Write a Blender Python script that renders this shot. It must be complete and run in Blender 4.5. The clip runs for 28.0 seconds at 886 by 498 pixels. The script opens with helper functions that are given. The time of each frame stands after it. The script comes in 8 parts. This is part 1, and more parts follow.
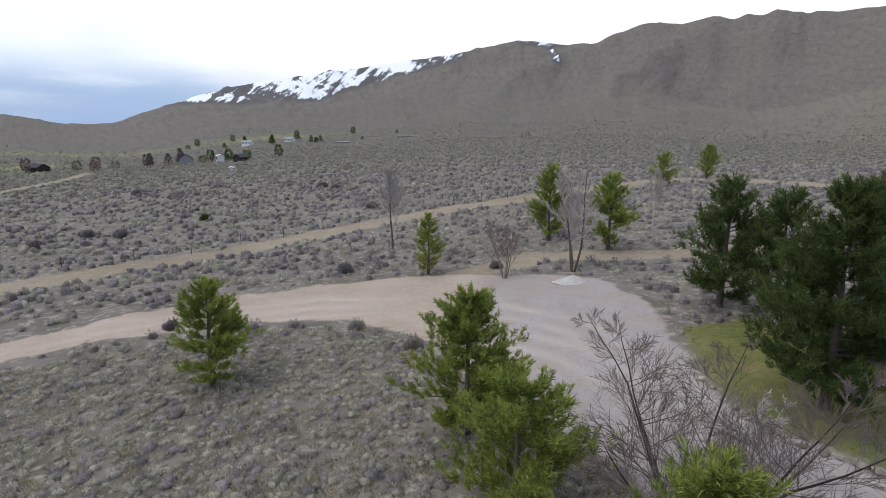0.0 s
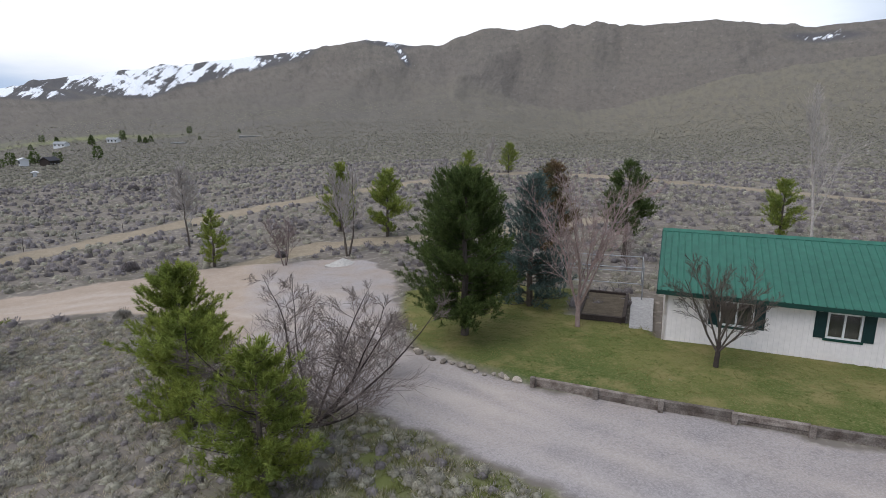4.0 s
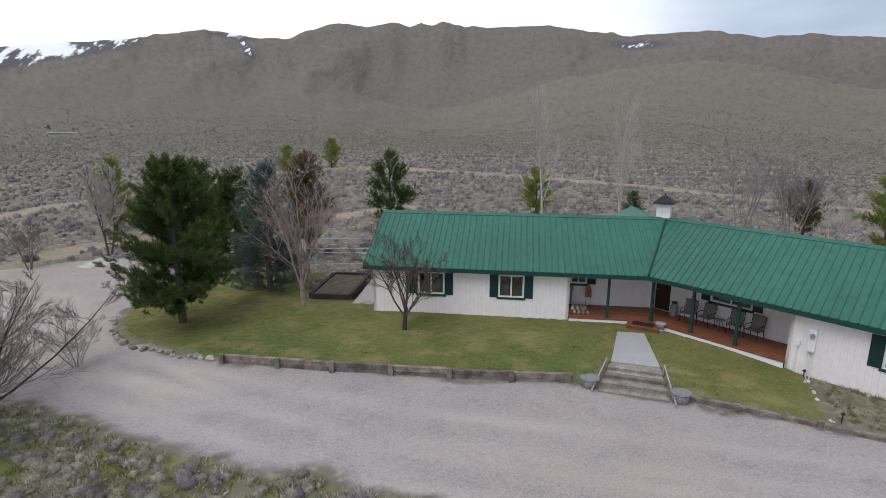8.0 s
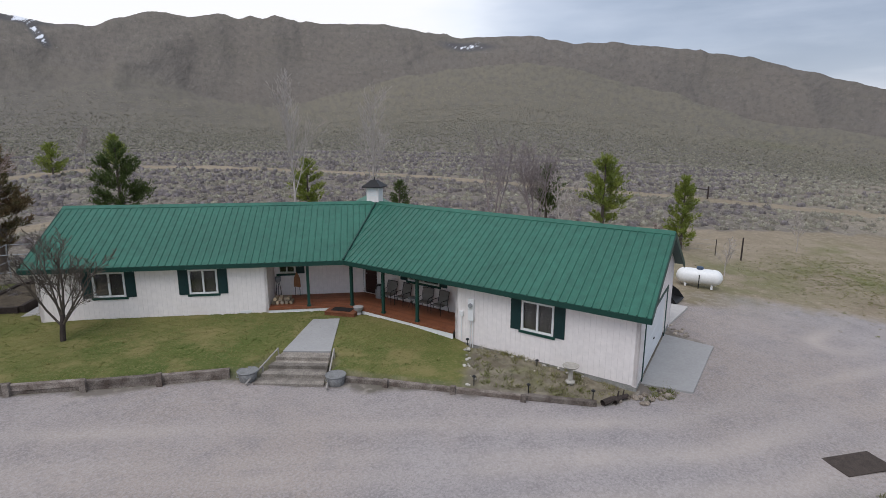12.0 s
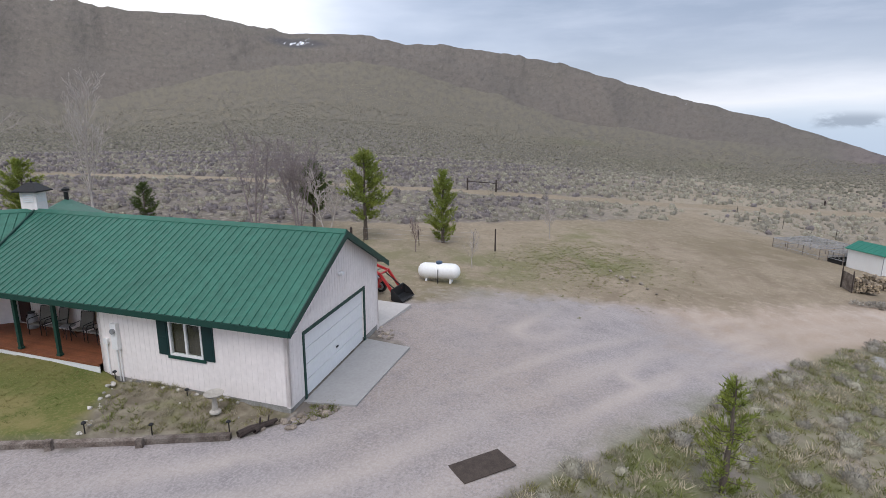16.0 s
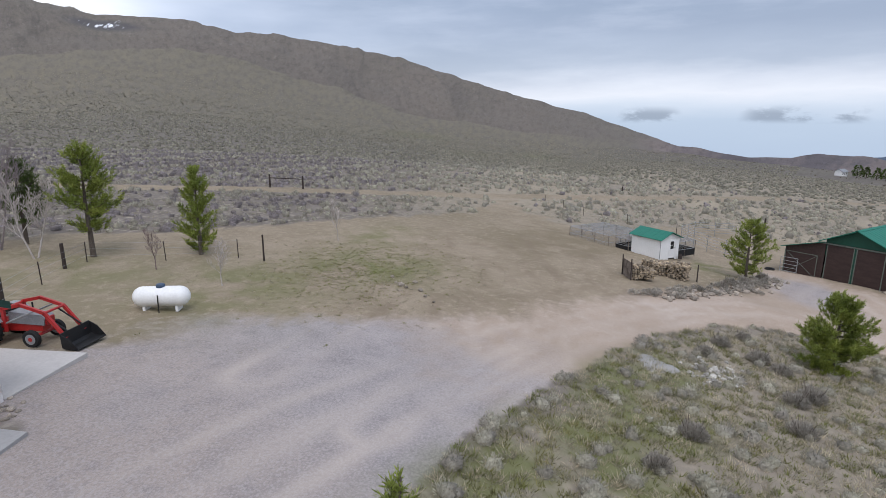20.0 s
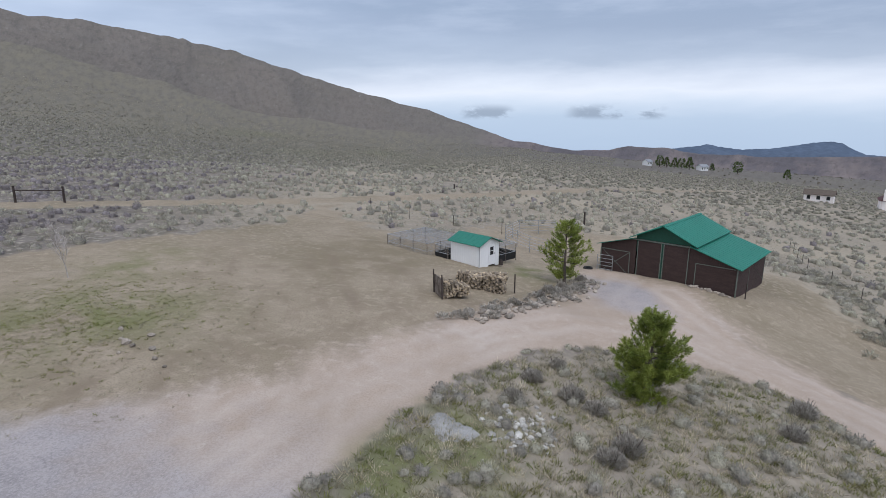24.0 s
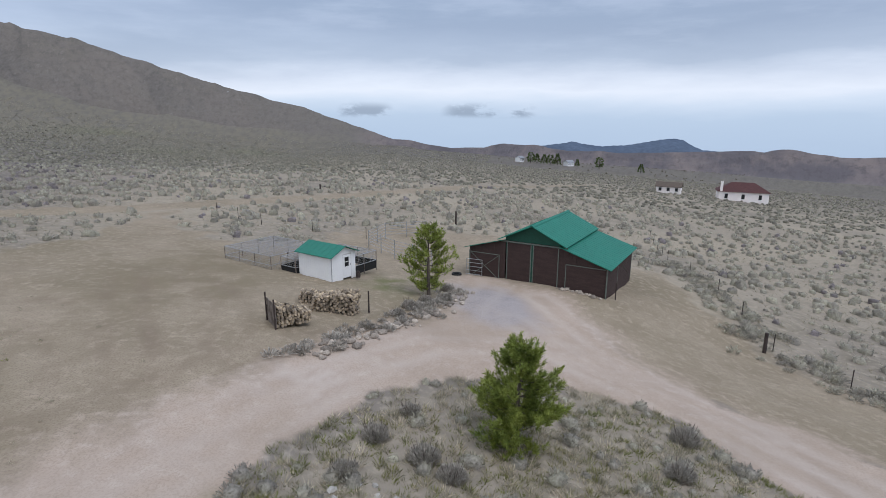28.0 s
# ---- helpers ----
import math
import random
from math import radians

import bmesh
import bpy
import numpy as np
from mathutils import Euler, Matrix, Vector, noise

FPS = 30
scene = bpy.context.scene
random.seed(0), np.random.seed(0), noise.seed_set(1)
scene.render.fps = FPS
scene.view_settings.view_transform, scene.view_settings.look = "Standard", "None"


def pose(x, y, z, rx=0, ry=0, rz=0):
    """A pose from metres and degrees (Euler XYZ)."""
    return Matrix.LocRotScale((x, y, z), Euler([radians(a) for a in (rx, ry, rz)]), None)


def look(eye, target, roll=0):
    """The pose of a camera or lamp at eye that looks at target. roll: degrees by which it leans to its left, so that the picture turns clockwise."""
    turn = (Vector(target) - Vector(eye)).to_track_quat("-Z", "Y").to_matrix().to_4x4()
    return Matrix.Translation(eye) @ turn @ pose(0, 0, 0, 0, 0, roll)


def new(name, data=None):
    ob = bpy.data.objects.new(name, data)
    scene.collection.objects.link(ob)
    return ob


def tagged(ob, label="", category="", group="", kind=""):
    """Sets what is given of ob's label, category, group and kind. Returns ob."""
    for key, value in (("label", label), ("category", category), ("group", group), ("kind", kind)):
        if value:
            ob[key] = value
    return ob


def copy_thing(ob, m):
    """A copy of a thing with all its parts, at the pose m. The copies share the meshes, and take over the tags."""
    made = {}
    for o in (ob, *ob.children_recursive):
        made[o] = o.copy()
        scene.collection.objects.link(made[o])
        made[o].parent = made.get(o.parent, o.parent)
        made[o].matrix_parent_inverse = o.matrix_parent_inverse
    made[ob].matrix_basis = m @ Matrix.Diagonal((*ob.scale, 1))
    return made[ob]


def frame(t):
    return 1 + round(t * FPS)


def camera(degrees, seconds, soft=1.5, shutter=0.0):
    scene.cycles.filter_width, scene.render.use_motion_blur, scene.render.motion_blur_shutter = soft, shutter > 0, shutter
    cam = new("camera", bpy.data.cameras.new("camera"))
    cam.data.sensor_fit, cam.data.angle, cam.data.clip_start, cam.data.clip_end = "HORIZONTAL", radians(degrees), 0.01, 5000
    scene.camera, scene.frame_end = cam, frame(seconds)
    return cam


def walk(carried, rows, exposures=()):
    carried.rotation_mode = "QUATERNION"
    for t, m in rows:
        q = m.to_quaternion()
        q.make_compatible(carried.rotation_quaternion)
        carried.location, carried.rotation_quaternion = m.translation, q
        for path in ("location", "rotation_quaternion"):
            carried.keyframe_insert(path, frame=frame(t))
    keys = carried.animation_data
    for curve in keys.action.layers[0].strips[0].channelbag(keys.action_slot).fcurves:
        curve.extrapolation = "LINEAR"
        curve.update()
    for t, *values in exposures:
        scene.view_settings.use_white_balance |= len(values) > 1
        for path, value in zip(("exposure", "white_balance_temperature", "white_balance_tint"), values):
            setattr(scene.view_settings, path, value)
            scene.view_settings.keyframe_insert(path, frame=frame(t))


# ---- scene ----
cam = camera(78.0, 28.0, soft=0.75)
# seconds, eye x, y, z, yaw, pitch, roll
PATH = [
    (0.0, 0.000, 0.000, 9.557, -0.37, -12.17, -0.37),
    (0.5, 0.448, -0.479, 9.616, -1.25, -12.18, -0.42),
    (1.0, 1.171, -1.172, 9.677, -2.80, -12.20, -0.37),
    (1.5, 2.019, -2.057, 9.765, -4.74, -12.19, -0.30),
    (2.0, 2.868, -2.958, 9.817, -6.89, -12.20, -0.31),
    (2.5, 3.703, -3.850, 9.778, -9.03, -12.19, -0.16),
    (3.0, 4.398, -4.600, 9.753, -11.11, -12.22, -0.13),
    (3.5, 5.090, -5.523, 9.778, -13.16, -12.19, -0.22),
    (5.5, 8.142, -8.170, 9.716, -20.86, -12.19, -0.22),
    (6.0, 8.834, -8.748, 9.667, -22.57, -12.21, -0.30),
    (6.5, 9.533, -9.265, 9.607, -24.31, -12.27, -0.30),
    (7.0, 10.268, -9.761, 9.558, -26.08, -12.32, -0.36),
    (7.5, 11.023, -10.221, 9.498, -27.89, -12.35, -0.31),
    (8.0, 11.762, -10.642, 9.429, -29.81, -12.39, -0.33),
    (8.5, 12.491, -11.102, 9.375, -31.68, -12.40, -0.33),
    (9.0, 13.271, -11.561, 9.310, -33.69, -12.42, -0.28),
    (9.5, 14.073, -12.128, 9.272, -35.55, -12.51, -0.17),
    (10.0, 14.875, -12.559, 9.166, -37.52, -12.55, -0.18),
    (10.5, 15.673, -13.015, 9.047, -39.63, -12.56, -0.17),
    (11.0, 16.433, -13.484, 8.921, -41.60, -12.52, -0.11),
    (11.5, 17.224, -13.932, 8.825, -43.61, -12.51, -0.11),
    (12.0, 17.989, -14.359, 8.748, -45.68, -12.51, -0.11),
    (12.5, 18.719, -14.853, 8.700, -47.70, -12.54, -0.12),
    (14.5, 21.383, -16.893, 8.627, -56.03, -12.55, -0.12),
    (15.0, 22.144, -17.335, 8.563, -58.03, -12.55, -0.13),
    (15.5, 22.927, -17.735, 8.469, -60.04, -12.51, -0.10),
    (16.0, 23.657, -18.128, 8.421, -62.08, -12.57, -0.14),
    (16.5, 24.428, -18.530, 8.373, -64.06, -12.61, -0.11),
    (17.0, 25.270, -18.852, 8.337, -66.06, -12.68, -0.13),
    (17.5, 26.134, -19.198, 8.282, -67.99, -12.76, -0.13),
    (18.0, 26.975, -19.561, 8.238, -69.91, -12.87, -0.15),
    (18.5, 27.846, -19.854, 8.163, -71.95, -12.92, -0.20),
    (19.0, 28.718, -20.184, 8.081, -73.97, -13.01, -0.21),
    (19.5, 29.554, -20.549, 8.018, -75.92, -13.07, -0.19),
    (20.0, 30.449, -20.944, 7.991, -77.90, -13.15, -0.17),
    (20.5, 31.408, -21.270, 7.968, -79.93, -13.24, -0.13),
    (21.0, 32.218, -21.680, 7.942, -81.89, -13.24, -0.16),
    (21.5, 33.075, -22.044, 7.946, -83.82, -13.29, -0.17),
    (23.5, 36.449, -23.694, 7.931, -91.54, -13.42, -0.07),
    (24.0, 37.334, -24.095, 7.885, -93.49, -13.42, -0.01),
    (24.5, 38.244, -24.575, 7.830, -95.45, -13.45, 0.02),
    (25.0, 39.129, -25.074, 7.788, -97.35, -13.48, 0.05),
    (25.5, 40.041, -25.529, 7.706, -99.29, -13.52, 0.01),
    (26.0, 40.903, -25.994, 7.618, -101.19, -13.53, -0.09),
    (26.5, 41.629, -26.417, 7.555, -102.88, -13.58, -0.08),
    (27.0, 42.007, -26.651, 7.513, -104.20, -13.62, -0.15),
    (27.5, 42.184, -26.765, 7.453, -105.14, -13.62, -0.24),
    (28.0, 42.242, -26.845, 7.416, -105.83, -13.58, -0.32),
]
walk(cam, [(t, pose(x, y, z, 90 + pitch, roll, yaw)) for t, x, y, z, yaw, pitch, roll in PATH],
     exposures=[(0.0, 0.20, 6250, 12), (3.0, 0.17, 6300, 12), (7.0, 0.21, 6420, 12), (9.0, 0.16, 6420, 12), (12.0, 0.06, 6420, 13), (15.5, 0.30, 6440, 14), (17.0, 0.26, 6450, 15), (21.0, 0.22, 6230, 14), (28.0, 0.18, 6080, 13)])
# ---------------------------------------------------------------- world and light
def make_world():
    w = bpy.data.worlds.new("overcast_sky")
    scene.world = w
    w.use_nodes = True
    nt = w.node_tree
    nt.nodes.clear()
    N = nt.nodes.new
    out, bg = N("ShaderNodeOutputWorld"), N("ShaderNodeBackground")
    sky = N("ShaderNodeTexSky")
    sky.sky_type, sky.sun_disc = "NISHITA", False
    sky.sun_elevation, sky.sun_rotation = radians(57), radians(248)
    sky.air_density, sky.dust_density = 1.2, 2.0
    gain = N("ShaderNodeVectorMath")
    gain.operation = "SCALE"
    gain.inputs["Scale"].default_value = 0.16
    nt.links.new(sky.outputs[0], gain.inputs[0])
    co = N("ShaderNodeTexCoord")
    mp = N("ShaderNodeMapping")
    mp.inputs["Scale"].default_value = (1.1, 1.1, 4.2)
    nt.links.new(co.outputs["Generated"], mp.inputs["Vector"])
    n1 = N("ShaderNodeTexNoise")
    n1.inputs["Scale"].default_value, n1.inputs["Detail"].default_value, n1.inputs["Roughness"].default_value = 1.5, 5.0, 0.45
    nt.links.new(mp.outputs[0], n1.inputs["Vector"])
    # the thin, bright side of the cloud deck
    dot = N("ShaderNodeVectorMath")
    dot.operation = "DOT_PRODUCT"
    dot.inputs[1].default_value = (0.20, 0.93, 0.30)
    nt.links.new(co.outputs["Generated"], dot.inputs[0])
    side = N("ShaderNodeMapRange")
    side.inputs["From Min"].default_value, side.inputs["From Max"].default_value = 0.25, 0.95
    side.inputs["To Min"].default_value, side.inputs["To Max"].default_value = 0.0, 0.30
    nt.links.new(dot.outputs["Value"], side.inputs["Value"])
    add = N("ShaderNodeMath")
    nt.links.new(n1.outputs["Fac"], add.inputs[0])
    nt.links.new(side.outputs[0], add.inputs[1])
    ramp = N("ShaderNodeValToRGB")
    el = ramp.color_ramp.elements
    el[0].position, el[0].color = 0.34, (0.30, 0.38, 0.52, 1)
    el[1].position, el[1].color = 0.82, (1.0, 1.0, 1.0, 1)
    for p, c in ((0.48, (0.44, 0.515, 0.64, 1)), (0.60, (0.62, 0.69, 0.80, 1)), (0.72, (0.88, 0.93, 0.99, 1))):
        e = el.new(p)
        e.color = c
    nt.links.new(add.outputs[0], ramp.inputs[0])
    L = nt.links.new

    def span(v, f0, f1, t0=0.0, t1=1.0):
        r = N("ShaderNodeMapRange")
        r.interpolation_type = "SMOOTHSTEP"
        for k, q in (("From Min", f0), ("From Max", f1), ("To Min", t0), ("To Max", t1)):
            r.inputs[k].default_value = q
        L(v, r.inputs["Value"])
        return r.outputs[0]

    def maths(op, p, q):
        m = N("ShaderNodeMath")
        m.operation = op
        for k, v in enumerate((p, q)):
            if isinstance(v, float):
                m.inputs[k].default_value = v
            else:
                L(v, m.inputs[k])
        return m.outputs[0]

    def blend(f, p, q):
        m = N("ShaderNodeMix")
        m.data_type = "RGBA"
        if isinstance(f, float):
            m.inputs["Factor"].default_value = f
        else:
            L(f, m.inputs["Factor"])
        for k, v in (("A", p), ("B", q)):
            if isinstance(v, tuple):
                m.inputs[k].default_value = (*v, 1)
            else:
                L(v, m.inputs[k])
        return m.outputs["Result"]

    def toward(d):
        m = N("ShaderNodeVectorMath")
        m.operation = "DOT_PRODUCT"
        m.inputs[1].default_value = d
        L(co.outputs["Generated"], m.inputs[0])
        return m.outputs["Value"]

    def fleece(scale, detail, rough, stretch):
        mq = N("ShaderNodeMapping")
        mq.inputs["Scale"].default_value = stretch
        L(co.outputs["Generated"], mq.inputs["Vector"])
        n = N("ShaderNodeTexNoise")
        for k, q in (("Scale", scale), ("Detail", detail), ("Roughness", rough)):
            n.inputs[k].default_value = q
        L(mq.outputs[0], n.inputs["Vector"])
        return n.outputs["Fac"]

    up = toward((0, 0, 1))
    soft_noise = fleece(2.2, 6, 0.55, (1, 1, 5))
    lift = maths("ADD", up, maths("MULTIPLY", maths("SUBTRACT", soft_noise, 0.5), 0.10))
    # eastern side: a high grey deck with a clear bright strip above the hills
    deck = N("ShaderNodeValToRGB")
    el = deck.color_ramp.elements
    el[0].position, el[0].color = 0.0, (0.46, 0.57, 0.70, 1)
    el[1].position, el[1].color = 1.0, (0.29, 0.355, 0.455, 1)
    for q, c in ((0.16, (0.50, 0.61, 0.73, 1)), (0.27, (0.62, 0.71, 0.81, 1)), (0.36, (0.75, 0.80, 0.87, 1)), (0.46, (0.62, 0.675, 0.765, 1)), (0.58, (0.41, 0.475, 0.58, 1)), (0.8, (0.31, 0.37, 0.475, 1))):
        el.new(q).color = c
    L(span(lift, -0.08, 0.24), deck.inputs[0])
    high = blend(maths("MULTIPLY", span(fleece(3.0, 7, 0.6, (1, 1, 6)), 0.45, 0.68), span(up, 0.03, 0.10, 0.0, 0.36)), deck.outputs[0], (0.54, 0.60, 0.70))
    east = span(maths("ADD", toward((0.91, -0.41, 0)), maths("MULTIPLY", maths("SUBTRACT", soft_noise, 0.5), 0.6)), 0.38, 0.90)
    cloud = blend(east, ramp.outputs[0], high)
    # small dark scraps of cloud low over the eastern ridge
    scrap = maths("MULTIPLY", span(fleece(14.0, 6, 0.6, (1, 1, 2.6)), 0.44, 0.56), maths("MULTIPLY", span(up, -0.004, 0.006), span(up, 0.028, 0.012)))
    cloud = blend(maths("MULTIPLY", maths("MULTIPLY", scrap, 0.9), maths("MAXIMUM", span(toward((0.990, -0.139, 0)), 0.9982, 0.9994), span(toward((0.937, -0.350, 0)), 0.9962, 0.9988))), cloud, (0.30, 0.37, 0.46))
    # blue-grey bank low in the north-west
    bank = maths("MULTIPLY", span(toward((-0.72, 0.70, 0)), 0.78, 0.94), span(lift, 0.13, 0.05))
    cloud = blend(maths("MULTIPLY", bank, span(soft_noise, 0.34, 0.52, 0.45, 1.0)), cloud, (0.33, 0.46, 0.68))
    mix_out = blend(0.88, gain.outputs[0], cloud)
    nt.links.new(mix_out, bg.inputs["Color"])
    bg.inputs["Strength"].default_value = 1.0
    nt.links.new(bg.outputs[0], out.inputs[0])


make_world()
sun = new("sun", bpy.data.lights.new("sun", "SUN"))
sun.data.energy, sun.data.angle, sun.data.color = 1.35, radians(40), (1.0, 0.98, 0.95)
sun.matrix_world = look((-430, -170, 700), (0, 0, 0))


# ---------------------------------------------------------------- materials
def mat(name, color, rough=0.8, metal=0.0, vary=0.25, scale=4.0, bump=0.2, detail=1.0, tint=None, stretch=None, island=0.0, specular=0.3):
    """Base colour with grain at two scales, and relief. tint: a second colour for the stains. stretch: per-axis scale of the grain."""
    m = bpy.data.materials.new(name)
    m.use_nodes = True
    nt = m.node_tree
    b = nt.nodes["Principled BSDF"]
    N, L = nt.nodes.new, nt.links.new
    co = N("ShaderNodeTexCoord")
    src = co.outputs["Object"]
    if stretch:
        mp = N("ShaderNodeMapping")
        mp.inputs["Scale"].default_value = stretch
        L(src, mp.inputs["Vector"])
        src = mp.outputs[0]
    big, fine = N("ShaderNodeTexNoise"), N("ShaderNodeTexNoise")
    for n, s in ((big, scale), (fine, scale * 9 * detail)):
        n.inputs["Scale"].default_value, n.inputs["Detail"].default_value = s, 5.0
        L(src, n.inputs["Vector"])
    c = Vector(color)
    t = Vector(tint) if tint else c * (1 - vary)
    mix = N("ShaderNodeMix")
    mix.data_type = "RGBA"
    mr = N("ShaderNodeMapRange")
    mr.inputs["From Min"].default_value, mr.inputs["From Max"].default_value = 0.35, 0.65
    L(big.outputs["Fac"], mr.inputs["Value"])
    L(mr.outputs[0], mix.inputs["Factor"])
    mix.inputs["A"].default_value, mix.inputs["B"].default_value = (*c, 1), (*t, 1)
    hsv = N("ShaderNodeHueSaturation")
    val = N("ShaderNodeMapRange")
    val.inputs["From Min"].default_value, val.inputs["From Max"].default_value = 0.3, 0.7
    val.inputs["To Min"].default_value, val.inputs["To Max"].default_value = 1 - vary, 1 + vary
    L(fine.outputs["Fac"], val.inputs["Value"])
    value = val.outputs[0]
    if island:
        geo = N("ShaderNodeNewGeometry")
        obi = N("ShaderNodeObjectInfo")
        sm = N("ShaderNodeMath")
        L(geo.outputs["Random Per Island"], sm.inputs[0])
        L(obi.outputs["Random"], sm.inputs[1])
        fr = N("ShaderNodeMath")
        fr.operation = "FRACT"
        L(sm.outputs[0], fr.inputs[0])
        r2 = N("ShaderNodeMapRange")
        r2.inputs["To Min"].default_value, r2.inputs["To Max"].default_value = 1 - island, 1 + island
        L(fr.outputs[0], r2.inputs["Value"])
        mu = N("ShaderNodeMath")
        mu.operation = "MULTIPLY"
        L(value, mu.inputs[0])
        L(r2.outputs[0], mu.inputs[1])
        value = mu.outputs[0]
    L(value, hsv.inputs["Value"])
    L(mix.outputs["Result"], hsv.inputs["Color"])
    L(hsv.outputs[0], b.inputs["Base Color"])
    b.inputs["Roughness"].default_value, b.inputs["Metallic"].default_value = rough, metal
    b.inputs["Specular IOR Level"].default_value = specular
    if bump:
        bp = N("ShaderNodeBump")
        bp.inputs["Strength"].default_value, bp.inputs["Distance"].default_value = bump, 0.02
        L(fine.outputs["Fac"], bp.inputs["Height"])
        L(bp.outputs[0], b.inputs["Normal"])
    return m


def leaf(name, color, vary=0.3, scale=1.0, island=0.4, tint=None, glow=0.45):
    """Plant matter: the same grain, with light passing through the thin blades."""
    m = mat(name, color, 0.75, vary=vary, scale=scale, bump=0, island=island, tint=tint, specular=0.2)
    nt = m.node_tree
    b, out = nt.nodes["Principled BSDF"], nt.nodes["Material Output"]
    tr, mx = nt.nodes.new("ShaderNodeBsdfTranslucent"), nt.nodes.new("ShaderNodeMixShader")
    nt.links.new(b.inputs["Base Color"].links[0].from_socket, tr.inputs["Color"])
    mx.inputs[0].default_value = glow
    nt.links.new(b.outputs[0], mx.inputs[1])
    nt.links.new(tr.outputs[0], mx.inputs[2])
    nt.links.new(mx.outputs[0], out.inputs["Surface"])
    return m


M_SIDING = mat("cream_painted_siding", (0.84, 0.785, 0.755), 0.65, vary=0.05, scale=0.6, bump=0.15)
M_ROOF = mat("green_roof_metal", (0.036, 0.142, 0.100), 0.5, vary=0.14, scale=0.35, bump=0.03, specular=0.28)
M_ROOF2 = mat("green_barn_roof_metal", (0.02, 0.17, 0.118), 0.5, vary=0.09, scale=0.4, bump=0.03, specular=0.3)
M_TRIM = mat("dark_green_trim_paint", (0.012, 0.055, 0.042), 0.5, vary=0.15, scale=3, bump=0.05)
M_SHUTTER = mat("dark_teal_shutter_paint", (0.010, 0.036, 0.036), 0.55, vary=0.15, scale=3, bump=0.05)
M_GABLE = mat("dark_green_gable_boards", (0.012, 0.065, 0.042), 0.6, vary=0.15, scale=2)
M_BROWN = mat("dark_brown_barn_boards", (0.055, 0.034, 0.030), 0.75, vary=0.25, scale=1.2, bump=0.3, stretch=(1, 1, 4))
M_BARNTRIM = mat("weathered_grey_green_batten", (0.14, 0.16, 0.135), 0.75, vary=0.2, scale=3)
M_WHITE = mat("white_paint", (0.78, 0.78, 0.77), 0.5, vary=0.04, scale=1.5, bump=0.03)
M_DOORWHITE = mat("white_garage_panel", (0.78, 0.80, 0.80), 0.45, vary=0.03, scale=0.8, bump=0.02)
M_CONC = mat("pale_concrete", (0.36, 0.352, 0.342), 0.85, vary=0.06, scale=1.1, bump=0.12)
M_SLAB = mat("bleached_concrete", (0.50, 0.475, 0.45), 0.85, vary=0.06, scale=1.1, bump=0.1)
M_FOUND = mat("grey_foundation_concrete", (0.33, 0.32, 0.30), 0.9, vary=0.2, scale=2)
M_DECK = mat("red_brown_deck_boards", (0.23, 0.085, 0.042), 0.6, vary=0.2, scale=2.0, bump=0.1, island=0.15)
M_TIMBER = mat("weathered_grey_timber", (0.25, 0.215, 0.185), 0.9, vary=0.35, scale=2.5, bump=0.5, stretch=(1, 1, 1), island=0.25, tint=(0.11, 0.085, 0.07))
M_STEP = mat("pale_weathered_timber", (0.31, 0.275, 0.235), 0.9, vary=0.35, scale=2.5, bump=0.5, island=0.3, tint=(0.19, 0.165, 0.14))
M_BARK = mat("grey_brown_bark", (0.13, 0.105, 0.085), 0.95, vary=0.3, scale=5, bump=0.6)
M_BARKD = mat("dark_bark", (0.060, 0.046, 0.040), 0.95, vary=0.3, scale=5, bump=0.5)
M_TWIG = mat("pale_grey_twigs", (0.50, 0.45, 0.41), 0.95, vary=0.25, scale=4, bump=0.3)
M_TWIGR = mat("reddish_grey_twigs", (0.250, 0.190, 0.175), 0.95, vary=0.25, scale=4, bump=0.3)
M_PINE = leaf("bright_green_needles", (0.300, 0.335, 0.074), tint=(0.190, 0.240, 0.058), island=0.4)
M_PINED = leaf("dark_green_needles", (0.105, 0.140, 0.042), tint=(0.076, 0.108, 0.035))
M_SPRUCE = leaf("blue_green_needles", (0.125, 0.175, 0.155))
M_SAGE = leaf("grey_green_sagebrush", (0.475, 0.45, 0.350), scale=1.3, tint=(0.310, 0.285, 0.245), island=0.2)
M_SAGEP = leaf("purple_grey_brush", (0.360, 0.322, 0.322), scale=1.3, tint=(0.200, 0.178, 0.168), island=0.2)
M_DRY = leaf("pale_dry_bunchgrass", (0.450, 0.405, 0.300), scale=1.2, tint=(0.270, 0.250, 0.175), island=0.2)
M_GRASS = leaf("green_grass_blades", (0.175, 0.200, 0.060), scale=0.5, tint=(0.260, 0.240, 0.105))
M_STRAW = leaf("bleached_straw", (0.66, 0.58, 0.44), scale=1.2, tint=(0.46, 0.40, 0.29), island=0.2)
M_FARBRUSH = leaf("dull_olive_hill_brush", (0.24, 0.21, 0.165), scale=0.4, tint=(0.16, 0.145, 0.11), island=0.3)
M_SAGEF = leaf("muted_far_sagebrush", (0.35, 0.33, 0.255), scale=0.5, tint=(0.235, 0.22, 0.18), island=0.25)
M_TWIGM = mat("mauve_grey_twigs", (0.30, 0.255, 0.25), 0.95, vary=0.25, scale=4, bump=0.3)
M_TWIGDK = mat("dark_brown_twigs", (0.175, 0.138, 0.122), 0.95, vary=0.25, scale=4, bump=0.3)
M_TWIGPK = mat("pinkish_grey_twigs", (0.36, 0.265, 0.24), 0.95, vary=0.25, scale=4, bump=0.3)
M_LAWN = leaf("lawn_blades", (0.085, 0.128, 0.026), scale=0.55, tint=(0.270, 0.225, 0.095))
